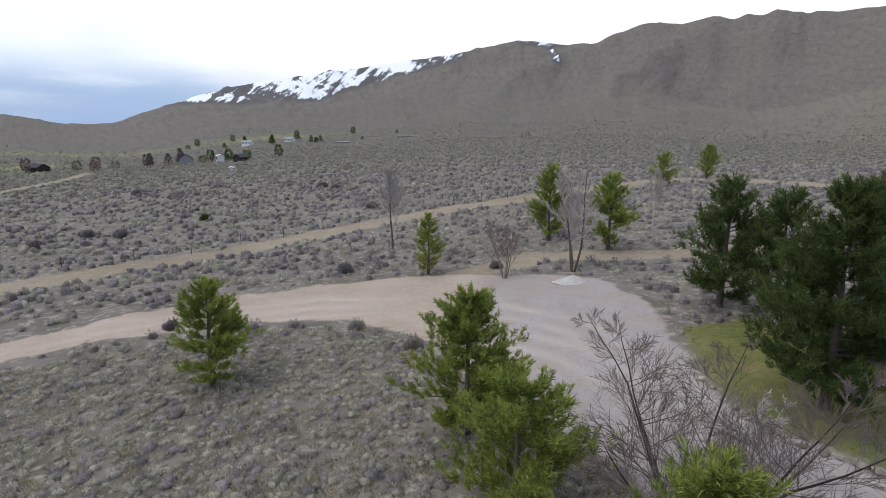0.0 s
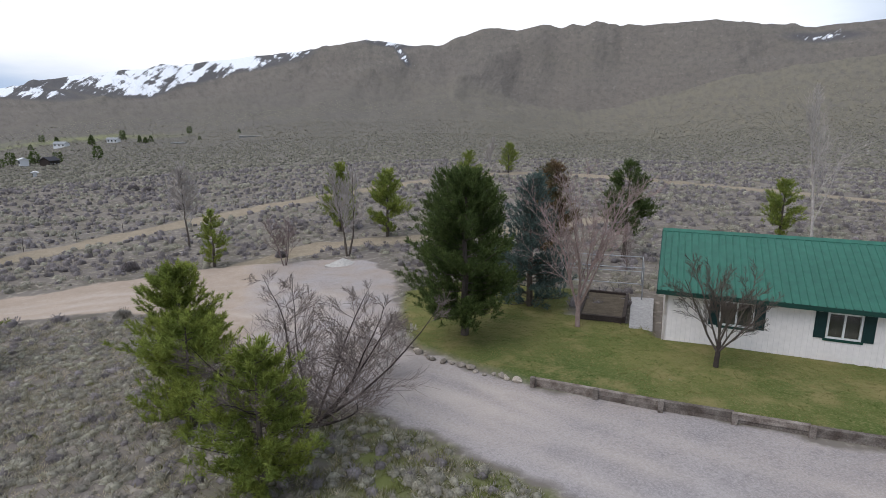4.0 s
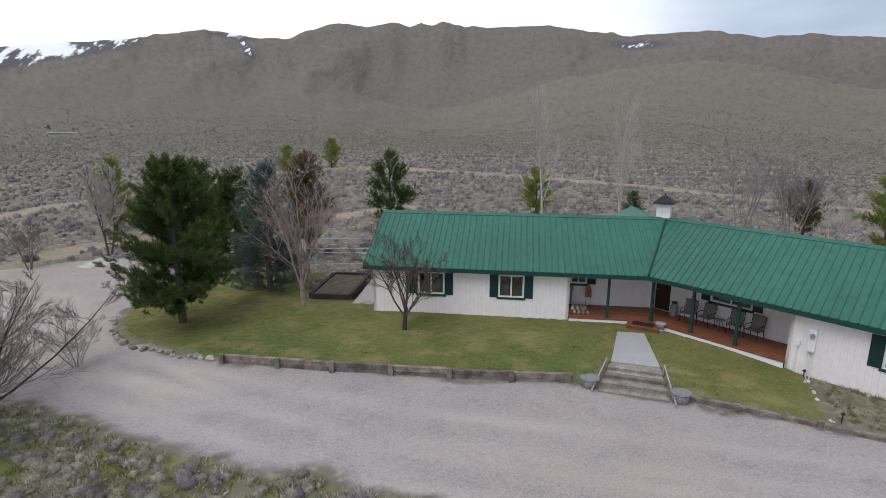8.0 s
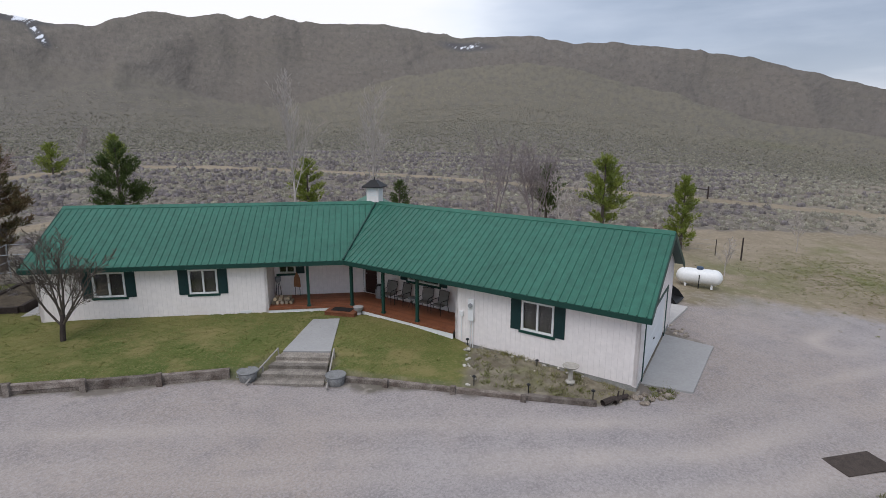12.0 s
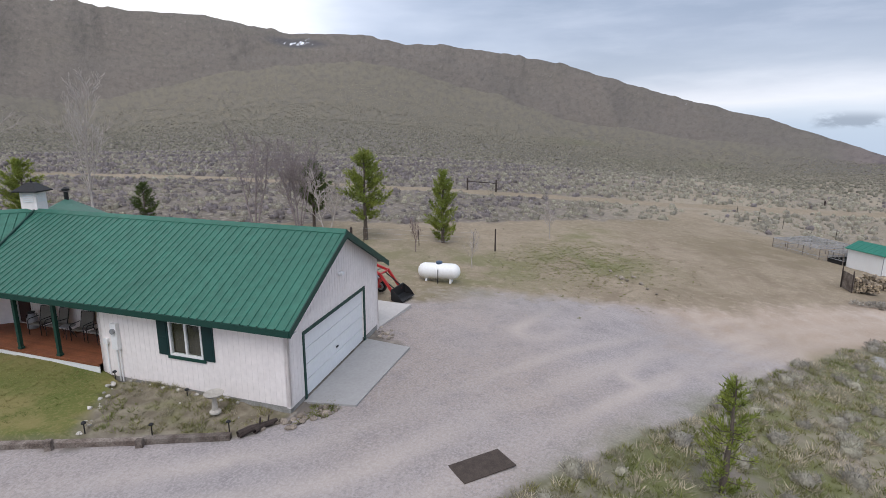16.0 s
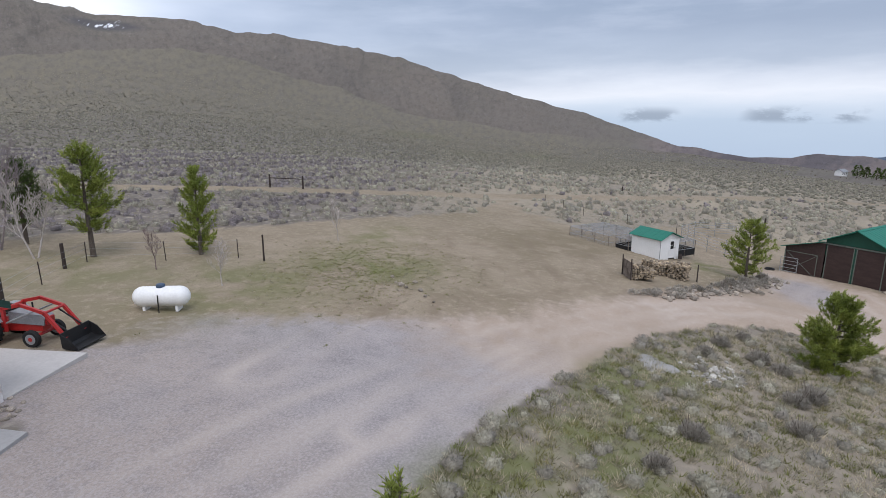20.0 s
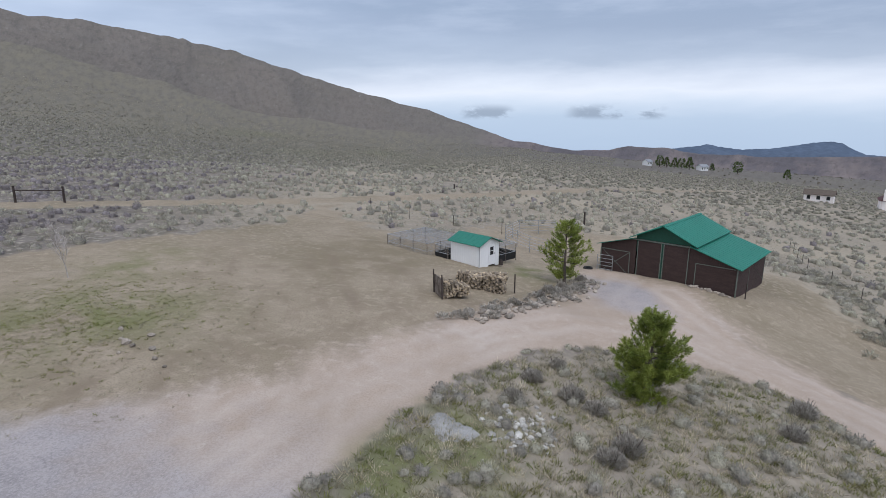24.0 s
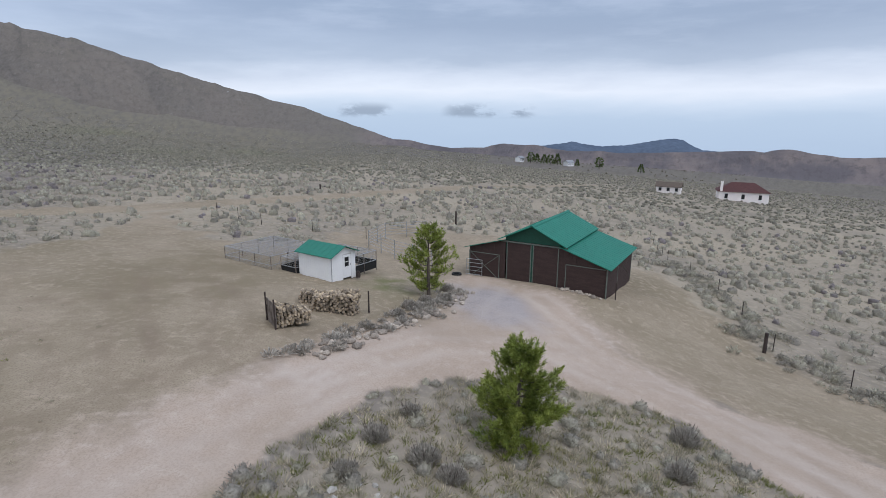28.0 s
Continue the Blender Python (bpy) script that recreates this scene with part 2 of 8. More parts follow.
# blue-grey base colour carries the haze of distance
M_FARPEAK = mat("haze_blue_far_range", (0.105, 0.135, 0.185), 1.0, vary=0.15, scale=0.004, bump=0, specular=0.0)
M_BUSH = leaf("silver_grey_sage_shoots", (0.44, 0.405, 0.35), scale=0.8, tint=(0.33, 0.30, 0.255), glow=0.35, island=0.25)
M_BROWNED = leaf("browned_needles", (0.200, 0.125, 0.070), tint=(0.120, 0.120, 0.055))
M_ROCK = mat("pale_field_stone", (0.36, 0.31, 0.255), 0.9, vary=0.3, scale=3, bump=0.5, island=0.45)
M_MIXED = mat("mixed_brown_rock", (0.27, 0.225, 0.18), 0.9, vary=0.35, scale=3, bump=0.5, island=0.6)
M_WSTONE = mat("white_garden_stone", (0.52, 0.49, 0.44), 0.85, vary=0.25, scale=4, bump=0.4, island=0.4)
M_BLACK = mat("black_rubber", (0.018, 0.018, 0.018), 0.8, vary=0.2, scale=6)
M_IRON = mat("black_iron", (0.025, 0.025, 0.026), 0.5, 0.3, vary=0.2, scale=6, bump=0.1)
M_RED = mat("red_tractor_paint", (0.40, 0.022, 0.020), 0.4, vary=0.15, scale=3, bump=0.03, specular=0.5)
M_GREYP = mat("grey_painted_steel", (0.30, 0.31, 0.32), 0.5, 0.2, vary=0.15, scale=4, bump=0.05)
M_GALV = mat("galvanised_steel", (0.42, 0.43, 0.44), 0.45, 0.7, vary=0.15, scale=5, bump=0.05)
M_TANK = mat("white_tank_enamel", (0.82, 0.82, 0.80), 0.4, vary=0.05, scale=1.2, bump=0.02, specular=0.5)
M_LOG = mat("split_log_wood", (0.40, 0.315, 0.205), 0.85, tint=(0.20, 0.165, 0.13), vary=0.3, scale=6, bump=0.4, island=0.5)
M_DARKWOOD = mat("dark_door_wood", (0.045, 0.020, 0.017), 0.45, vary=0.2, scale=3)
M_SOIL = mat("brown_bed_soil", (0.12, 0.095, 0.065), 0.95, vary=0.35, scale=2.5, bump=0.6)
M_TEXTILE = mat("grey_sling_fabric", (0.20, 0.185, 0.165), 0.85, vary=0.12, scale=8)
M_MAT = mat("brown_rubber_mat", (0.075, 0.058, 0.048), 0.9, vary=0.25, scale=5, bump=0.4)
# added dark sheet behind the panes; the room's dimness is in its colour
M_INSIDE = mat("dim_window_backing", (0.12, 0.105, 0.10), 0.9, vary=0.2, scale=2, stretch=(6, 6, 0.3))
M_TERRA = mat("terracotta_ornament", (0.34, 0.16, 0.08), 0.8, vary=0.25, scale=6)
M_REDROOF = mat("dark_red_tile_roof", (0.085, 0.036, 0.034), 0.8, vary=0.2, scale=1)


def glass_material():
    m = bpy.data.materials.new("window_glass")
    m.use_nodes = True
    b = m.node_tree.nodes["Principled BSDF"]
    b.inputs["Base Color"].default_value = (0.75, 0.8, 0.8, 1)
    b.inputs["Roughness"].default_value, b.inputs["Transmission Weight"].default_value, b.inputs["IOR"].default_value = 0.03, 1.0, 1.45
    return m


M_GLASS = glass_material()


# ---------------------------------------------------------------- mesh helpers
class Pile:
    """Collects loose geometry for one mesh."""

    def __init__(self):
        self.v, self.f = [], []

    def add(self, verts, faces):
        k = len(self.v)
        self.v.extend(tuple(p) for p in verts)
        self.f.extend(tuple(i + k for i in q) for q in faces)
        return self

    def box(self, x0, x1, y0, y1, z0, z1, m=None, bevel=0.0):
        b = min(bevel, (x1 - x0) * 0.45, (y1 - y0) * 0.45, (z1 - z0) * 0.45)
        if b <= 0:
            p = [Vector((x, y, z)) for z in (z0, z1) for y in (y0, y1) for x in (x0, x1)]
            f = [(0, 2, 3, 1), (4, 5, 7, 6), (0, 1, 5, 4), (2, 6, 7, 3), (0, 4, 6, 2), (1, 3, 7, 5)]
        else:
            def ring(d, z):
                a0, a1, c0, c1 = x0 + d, x1 - d, y0 + d, y1 - d
                return [Vector(q) for q in ((a0, c0, z), (a1, c0, z), (a1, c1, z), (a0, c1, z))]
            p = ring(b, z0) + ring(0, z0 + b) + ring(0, z1 - b) + ring(b, z1)
            f = [(3, 2, 1, 0), (12, 13, 14, 15)]
            for k in range(3):
                for i in range(4):
                    j = (i + 1) % 4
                    f.append((k * 4 + i, k * 4 + j, k * 4 + 4 + j, k * 4 + 4 + i))
        if m is not None:
            p = [m @ q for q in p]
        return self.add(p, f)

    def tube(self, a, b, ra, rb=None, n=8, cap=True):
        a, b = Vector(a), Vector(b)
        rb = ra if rb is None else rb
        d = (b - a)
        if d.length < 1e-6:
            return self
        q = d.to_track_quat("Z", "Y")
        p = [a + q @ Vector((ra * math.cos(2 * math.pi * i / n), ra * math.sin(2 * math.pi * i / n), 0)) for i in range(n)]
        p += [b + q @ Vector((rb * math.cos(2 * math.pi * i / n), rb * math.sin(2 * math.pi * i / n), 0)) for i in range(n)]
        f = [(i, (i + 1) % n, n + (i + 1) % n, n + i) for i in range(n)]
        if cap:
            f += [tuple(range(n - 1, -1, -1)), tuple(range(n, 2 * n))]
        return self.add(p, f)

    def lathe(self, prof, n=16, m=None):
        """prof: (radius, z) from bottom to top."""
        p = [Vector((r * math.cos(2 * math.pi * i / n), r * math.sin(2 * math.pi * i / n), z)) for r, z in prof for i in range(n)]
        f = [(k * n + i, k * n + (i + 1) % n, (k + 1) * n + (i + 1) % n, (k + 1) * n + i) for k in range(len(prof) - 1) for i in range(n)]
        f += [tuple(range(n - 1, -1, -1)), tuple((len(prof) - 1) * n + i for i in range(n))]
        if m is not None:
            p = [m @ q for q in p]
        return self.add(p, f)

    def prism(self, outline, lo, hi, m=None):
        """A flat outline in x and z, drawn along y from lo to hi."""
        n = len(outline)
        p = [Vector((x, lo, z)) for x, z in outline] + [Vector((x, hi, z)) for x, z in outline]
        f = [tuple(range(n)), tuple(range(2 * n - 1, n - 1, -1))] + [((i + 1) % n, i, n + i, n + (i + 1) % n) for i in range(n)]
        if m is not None:
            p = [m @ q for q in p]
        return self.add(p, f)

    def plate(self, outline, z0, z1):
        """A flat outline in x and y, from z0 up to z1."""
        n = len(outline)
        p = [Vector((x, y, z0)) for x, y in outline] + [Vector((x, y, z1)) for x, y in outline]
        f = [tuple(range(n - 1, -1, -1)), tuple(range(n, 2 * n))] + [(i, (i + 1) % n, n + (i + 1) % n, n + i) for i in range(n)]
        return self.add(p, f)

    def rock(self, c, r, seed, flat=0.7):
        rnd = random.Random(seed)
        t = (1 + 5 ** 0.5) / 2
        p = [(-1, t, 0), (1, t, 0), (-1, -t, 0), (1, -t, 0), (0, -1, t), (0, 1, t), (0, -1, -t), (0, 1, -t), (t, 0, -1), (t, 0, 1), (-t, 0, -1), (-t, 0, 1)]
        f = [(0, 11, 5), (0, 5, 1), (0, 1, 7), (0, 7, 10), (0, 10, 11), (1, 5, 9), (5, 11, 4), (11, 10, 2), (10, 7, 6), (7, 1, 8), (3, 9, 4), (3, 4, 2), (3, 2, 6), (3, 6, 8), (3, 8, 9), (4, 9, 5), (2, 4, 11), (6, 2, 10), (8, 6, 7), (9, 8, 1)]
        sx, sy = rnd.uniform(0.7, 1.3), rnd.uniform(0.7, 1.3)
        a = rnd.uniform(0, 6.28)
        q = []
        for x, y, z in p:
            k = r * rnd.uniform(0.75, 1.15) / 1.9
            X, Y = x * k * sx, y * k * sy
            q.append((c[0] + X * math.cos(a) - Y * math.sin(a), c[1] + X * math.sin(a) + Y * math.cos(a), c[2] + z * k * flat))
        return self.add(q, f)

    def mesh(self, name, material=None, smooth=False):
        me = bpy.data.meshes.new(name)
        me.from_pydata(self.v, [], self.f)
        if smooth:
            me.polygons.foreach_set("use_smooth", [True] * len(me.polygons))
        if material:
            me.materials.append(material)
        return me


def part(name, pile, material, parent, label="", smooth=False):
    ob = new(name, pile if isinstance(pile, bpy.types.Mesh) else pile.mesh(name, material, smooth))
    ob.parent = parent
    if label:
        ob["label"] = label
    return ob


def thing(name, m, label, category, group="", kind=""):
    ob = new(name)
    ob.empty_display_size = 0.2
    ob.matrix_world = m
    return tagged(ob, label, category, group, kind)


def solo(name, pile, material, label, category, group="", kind="", m=None, smooth=False):
    ob = new(name, pile.mesh(name, material, smooth))
    if m is not None:
        ob.matrix_world = m
    return tagged(ob, label, category, group, kind)


def frame_of(o, xdir, z=0.0):
    """A pose at o whose x axis points along xdir."""
    return Matrix.Translation((o[0], o[1], z)) @ Matrix.Rotation(math.atan2(xdir[1], xdir[0]), 4, "Z")


# ---------------------------------------------------------------- the lie of the land
GROUND = np.array([
    (-22.6, 41, -1.9), (-22.7, 56, -2.8), (-35, 71.5, -2.4), (-18.3, 70, -2.3), (-9, 35, -1.6), (5.7, 70, -.4), (-5, 22, -1.3), (8.9, 37.3, -.6),
    (13, 18, .1), (2, 8, -.2), (0, 0, -.4), (20, 6, .1), (27, 0, .0), (38, -8.5, 0), (46, -3, -.2), (33, -16, -.1), (20, -15, -.3), (-20, 10, -2.2),
    (60, 75, 1.0), (40, 166, 4.5), (68, 30, 1.0), (30, 40, .6), (30, 20, .3), (54, -5, -.75), (58.6, -12.7, -1.1), (68, -4.7, -.8), (101, 1, -1.5)])
GROUND = np.vstack([GROUND, [
    (54, -23.6, -2.0), (59, -33, -3.3), (70, -27.5, -2.6), (82, -40.5, -4.6), (74, -47.5, -4.7), (80, -54, -5.5), (105, -48, -5.9), (98, -82, -10.7),
    (69, -52, -6.6), (120, -89, -11), (134, -34, -5), (155, 9, -2.6), (50, -45, -4.5), (40, -60, -6)]])
MID = (32.0, -8.0)


def _kernel(r2):
    return r2 * np.log(r2 + 1e-9)


def _spline():
    n = len(GROUND)
    d = ((GROUND[:, None, :2] - GROUND[None, :, :2]) ** 2).sum(2) / 1e4
    a = np.zeros((n + 3, n + 3))
    a[:n, :n] = _kernel(d) + np.eye(n) * 2e-4
    a[:n, n], a[:n, n + 1:] = 1, GROUND[:, :2] / 100
    a[n:, :n] = a[:n, n:].T
    return np.linalg.solve(a, np.r_[GROUND[:, 2], 0, 0, 0])


SPLINE = _spline()
# skyline: compass angle and height angle, both in degrees
SKY_AZ = np.array([-180, -70, -45, -38, -34, -30.6, -28.3, -22.8, -19, -14.9, -10, -4.6, 1.2, 4.2, 7.1, 9.5, 12, 14.6, 16.6, 19.2, 21.9, 24.5, 26.2, 27.2, 28.3, 29.4, 31.4, 35, 39.8, 42.5, 47.4, 51.2, 54, 58.7, 61.8, 67.6, 71, 74.3, 74.8, 79.2, 83, 86.7, 88, 89.5, 92, 94, 96.3, 101, 107.2, 109.5, 112.2, 115.5, 119, 123, 127, 131, 133.7, 138, 142, 147, 160, 180])
SKY_EL = np.array([0, 0.5, 1.2, 1.1, 0.4, 0.5, 1.4, 3.3, 4.3, 5.0, 5.75, 6.65, 7.6, 8.2, 8.65, 8.5, 8.25, 8.4, 9.2, 10.0, 9.7, 10.25, 9.8, 10.15, 10.0, 10.3, 9.9, 9.85, 9.85, 9.4, 8.65, 8.75, 8.8, 7.9, 8.0, 7.25, 6.6, 6.05, 5.8, 4.5, 3.3, 2.25, 2.05, 1.45, 0.95, 0.2, -0.45, -1.9, -3.1, -2.9, -2.25, -2.45, -2.9, -3.05, -2.95, -2.7, -2.5, -2.65, -2.75, -2.6, -1, 0])
FAR = 2700.0
FOOT_AZ = np.array([0, 16, 22, 28.7, 32, 36.6, 41, 46.3, 50, 53.5, 59, 64, 69, 75, 80, 86, 94, 120])
FOOT_EL = np.array([0.4, 0.9, 1.4, 1.9, 2.3, 3.4, 4.8, 6.0, 6.2, 6.1, 5.2, 3.9, 2.6, 1.1, 0.0, -1.0, -2.3, -3.6])
RIM_AZ = np.array([60, 95, 104.5, 112, 117, 124, 131, 139, 147, 180])
RIM_EL = np.array([0, -1.6, -3.4, -3.9, -4.3, -4.66, -4.9, -5.2, -5.3, -5.5])


def near_height(x, y):
    z = SPLINE[-3] + SPLINE[-2] * x / 100 + SPLINE[-1] * y / 100
    for (gx, gy, _), k in zip(GROUND, SPLINE):
        z = z + k * _kernel(((x - gx) ** 2 + (y - gy) ** 2) / 1e4)
    return z


def wave(x, y, size, seed):
    """A cheap smooth noise, about -1 to 1."""
    r = np.random.RandomState(seed)
    z = 0
    for k in range(5):
        a, s = r.uniform(0, 6.28), r.uniform(0.6, 1.7)
        z = z + np.sin((x * math.cos(a) + y * math.sin(a)) * 6.28 * s / size + r.uniform(0, 6.28))
    return z / 3.0


def height(x, y):
    x, y = np.asarray(x, float), np.asarray(y, float)
    dx, dy = x - MID[0], y - MID[1]
    r = np.hypot(dx, dy) + 1e-6
    az = np.degrees(np.arctan2(dx, dy))
    r0 = 135.0
    k0 = np.minimum(1, r0 / r)
    z0 = near_height(MID[0] + dx * k0, MID[1] + dy * k0)
    e0 = np.degrees(np.arctan2(z0 - 9.0, r0))
    crest = FAR * (1 + 0.06 * wave(x, y, 2600, 3))
    e1 = np.interp(az, SKY_AZ, SKY_EL)
    e1 = e1 + (wave(az, az * 0.3, 2.1, 41) * 0.06 + wave(az, az * 0.3, 0.8, 42) * 0.03 + np.maximum(0, wave(az, az * 0.2, 1.5, 43) - 0.55) * 0.22) * np.clip((e1 + 1.5) / 3, 0.3, 1)
    g = np.clip(np.log(np.maximum(r, r0) / r0) / np.log(FAR / r0), 0, 1) ** 1.75
    e = e0 + (e1 - e0) * g
    # spurs and gullies of the range, fading out towards its crest
    swell = np.clip((r - 300) / 900, 0, 1) * np.clip((FAR - r) / 320, 0, 1) * np.clip((e1 + 1) / 6, 0, 1)
    gully = wave(az * 24, r * 0.35, 300, 5) * 0.16 + wave(az * 24, r * 0.9, 60, 8) * 0.03
    # rounded spurs that run down from the crest, leftwards in the west and rightwards in the east
    rise = np.clip((r - 500) / (FAR - 500), 0, 1)
    run = az - 11 * np.clip((42 - az) / 22, -1, 1) * rise + 0.8 * wave(az, rise * 9, 5, 14)
    gully = gully + (0.55 - np.abs(wave(run, rise * 5, 9.5, 15))) * 0.55 + (0.5 - np.abs(wave(run, rise * 13, 4.2, 16))) * 0.14 + (0.5 - np.abs(wave(run, rise * 30, 2.2, 17))) * 0.05
    # an olive foothill stands before the dark range
    ef = np.interp(az, FOOT_AZ, FOOT_EL)
    sill = np.clip((az - 14) / 14, 0, 1) * np.clip((99 - az) / 12, 0, 1)
    gf = np.clip(np.log(np.maximum(r, r0) / r0) / np.log(1500 / r0), 0, 1) ** 1.35
    q = np.clip((r - 1500) / (FAR - 1500), 0, 1)
    face = np.where(r < 1500, e0 + (ef - e0) * gf, ef + (e1 - ef) * q ** 1.15 - 0.75 * np.exp(-((q - 0.14) / 0.12) ** 2) * np.clip(q / 0.06, 0, 1))
    e = e * (1 - sill) + face * sill
    e = e + gully * swell * (1.7 - 1.1 * sill * np.clip((1700 - r) / 300, 0, 1))
    # east: the bench ends above a valley, with low bare hills beyond
    turn = np.clip((az - 93) / 10, 0, 1) * np.clip((175 - az) / 20, 0, 1)
    rim = np.interp(az, RIM_AZ, RIM_EL)
    k = np.clip((r - r0) / (700 - r0), 0, 1) ** 0.55
    bench = e0 + (rim - e0) * k
    ridge = np.clip((r - 900) / 1500, 0, 1) ** 1.2
    hills = np.maximum((e1 - rim) * ridge - 0.4 * (r > 760), (e1 - rim) * (0.62 + 0.25 * wave(az * 24, az, 260, 51)) * np.exp(-((r - 1700) / 330) ** 2) * 1.0) + wave(az * 24, r * 0.6, 150, 52) * 0.14 * np.clip((r - 1000) / 400, 0, 1) * np.clip((FAR - r) / 300, 0, 1)
    e = e * (1 - turn) + np.where(r < 700, bench, rim + hills) * turn
    foot = np.exp(-((az - 72) / 17) ** 2) * np.exp(-((r - 1150) / 420) ** 2) * 2.0
    e = e + foot * (1 - sill)
    z = 9.0 + r * np.tan(np.radians(e))
    z = np.where(r > FAR, z - (r - FAR) * 0.45, z)
    z = np.where(r < r0, near_height(x, y), z)
    rough = wave(x, y, 7.0, 11) * 0.04 + wave(x, y, 2.3, 12) * 0.02
    return z + rough * np.clip(r / 40, 0.3, 3)


def inside(x, y, poly):
    """Signed distance in metres to an outline, positive within."""
    x, y = np.asarray(x, float), np.asarray(y, float)
    best = np.full(x.shape, 1e9)
    odd = np.zeros(x.shape, bool)
    n = len(poly)
    for i in range(n):
        (ax, ay), (bx, by) = poly[i], poly[(i + 1) % n]
        ex, ey = bx - ax, by - ay
        t = np.clip(((x - ax) * ex + (y - ay) * ey) / (ex * ex + ey * ey + 1e-9), 0, 1)
        best = np.minimum(best, np.hypot(x - ax - t * ex, y - ay - t * ey))
        cross = ((ay > y) != (by > y)) & (x < ex * (y - ay) / (by - ay + 1e-12) + ax)
        odd ^= cross
    return np.where(odd, best, -best)


def along(x, y, line):
    """Distance in metres to a line."""
    best = np.full(np.shape(x), 1e9)
    for (ax, ay), (bx, by) in zip(line, line[1:]):
        ex, ey = bx - ax, by - ay
        t = np.clip(((x - ax) * ex + (y - ay) * ey) / (ex * ex + ey * ey + 1e-9), 0, 1)
        best = np.minimum(best, np.hypot(x - ax - t * ex, y - ay - t * ey))
    return best


VALLEY_ROAD = [(-96, 96), (-103, 115), (-125, 161), (-153, 225), (-190, 300)]
LAWN_Z = 0.40
DRIVE_NEAR = [(-70, 4), (-40, 15.5), (-24.3, 25), (-18.4, 28.6), (-11.3, 31), (-5.6, 30.9), (-1.3, 27.8), (3, 20), (6, 13.5), (8.4, 10.9), (9.8, 9.1), (11.6, 7.0), (13.9, 4.4), (16, 2.0), (18.5, -0.9), (21.4, -3.8), (27.5, -10),
         (33.5, -13.8), (38.9, -16.6), (44.4, -18.7), (50, -21), (55.4, -24.3), (58.4, -26.8), (61.5, -30.3), (62.4, -33.7), (61.8, -39.5), (57.6, -41.7), (52.9, -41.9), (44, -48), (30, -70)]
DRIVE_FAR = [(38, -74), (50, -52), (58, -47), (65, -44), (72, -45), (77, -43.5), (81, -39.5), (78, -37), (71.5, -35), (68.5, -30.5), (64, -25.5), (57, -19), (53, -12), (50, -5.5), (45.5, -3.6),
         (42.5, -3.5), (41, -7), (36, -8), (32.9, -6.9), (29.4, -1.2), (25.5, 3.4), (19.9, 7.3), (14.4, 11.4), (12.5, 13.6), (10.6, 16.6), (10.2, 20), (11.5, 25), (12.5, 31), (11.5, 37), (6, 39.5),
         (-4, 40.5), (-13.3, 37.1), (-17.8, 34.2), (-21.3, 30.8), (-26.3, 27.5), (-42, 19), (-72, 8)]
DRIVE = DRIVE_NEAR + DRIVE_FAR
YARD = [(45, -4), (43, 10), (47, 16), (54, 18), (61, 14), (66, 7), (71, 1.5), (78.5, -2.2), (85, -7.5), (91, -11.5), (97, -12), (104, -12.5), (108, -14), (98, -17), (92, -20), (90, -26), (98, -32), (104, -40), (98, -50), (92, -56), (80, -58.5),
        (68, -55.5), (52, -58), (47, -52), (60, -44), (64, -36), (62, -29), (55, -22), (50, -12)]
SPUR = [(-3, 33), (2, 40), (8, 44.5), (16, 43), (26, 42), (38, 44)]
TRACK = [(-75, -6), (-50, 19), (-34.8, 37.5), (-25, 50.3), (-15.8, 61.3), (-5.2, 68.5), (9.3, 76.6), (26, 88), (40, 97), (52, 98), (62, 90), (70, 77), (78, 50.5), (82, 30), (95, 10.5), (109, -10), (131, -35), (165, -69), (260, -160)]
LAWN = [(14.4, 11.6), (16.2, 10.2), (19.9, 7.5), (25.6, 3.6), (26.1, 3.0), (27.66, 3.66), (28.97, 2.22), (27.9, 0.9), (28.45, 0.75), (29.3, -0.55), (30.75, -3.0), (33.55, -0.8), (33.7, 0.3), (32.3, 6.3), (22.0, 14.6), (22.8, 16.2), (19.5, 18.8), (22.5, 23), (16, 27), (12.2, 26), (10.8, 20), (10.9, 16.9), (13, 13.3)]
BED = [(30.85, -3.1), (33.6, -0.9), (34.9, -7.1), (34.0, -7.25), (33.0, -6.75)]
PAD = [(34.4, -7.3), (41.6, -6.1), (47, -4), (46, 1), (43, 9), (38, 12), (33, 16), (26, 20), (22, 18), (21, 14), (32, 6)]


def masks(x, y):
    wob = wave(x, y, 5.0, 21) * 0.5 + wave(x, y, 1.7, 22) * 0.25
    ground = inside(x, y, YARD)
    yard = np.clip(0.5 + (ground + wob * 2.2) / 3.0, 0, 1)
    soft = 1.0 + 5.0 * np.clip(ground / 3, 0, 1)
    drive = np.clip(0.5 + (inside(x, y, DRIVE) + wob * 0.7 * np.minimum(soft, 1.8)) / soft, 0, 1)
    spur = np.clip(0.5 + (1.7 - along(x, y, SPUR) + wob * 0.5) / 1.0, 0, 1)
    tr = along(x, y, TRACK)
    track = np.clip(0.5 + (2.5 - tr + wob * 0.5) / 1.2, 0, 1)
    lawn = np.clip(0.5 + inside(x, y, LAWN) / 0.35, 0, 1)
    track = np.maximum(track, np.clip(0.5 + (3.0 - along(x, y, VALLEY_ROAD)) / 1.5, 0, 1))
    return drive, np.maximum(np.maximum(yard, spur), track * 0.9), lawn


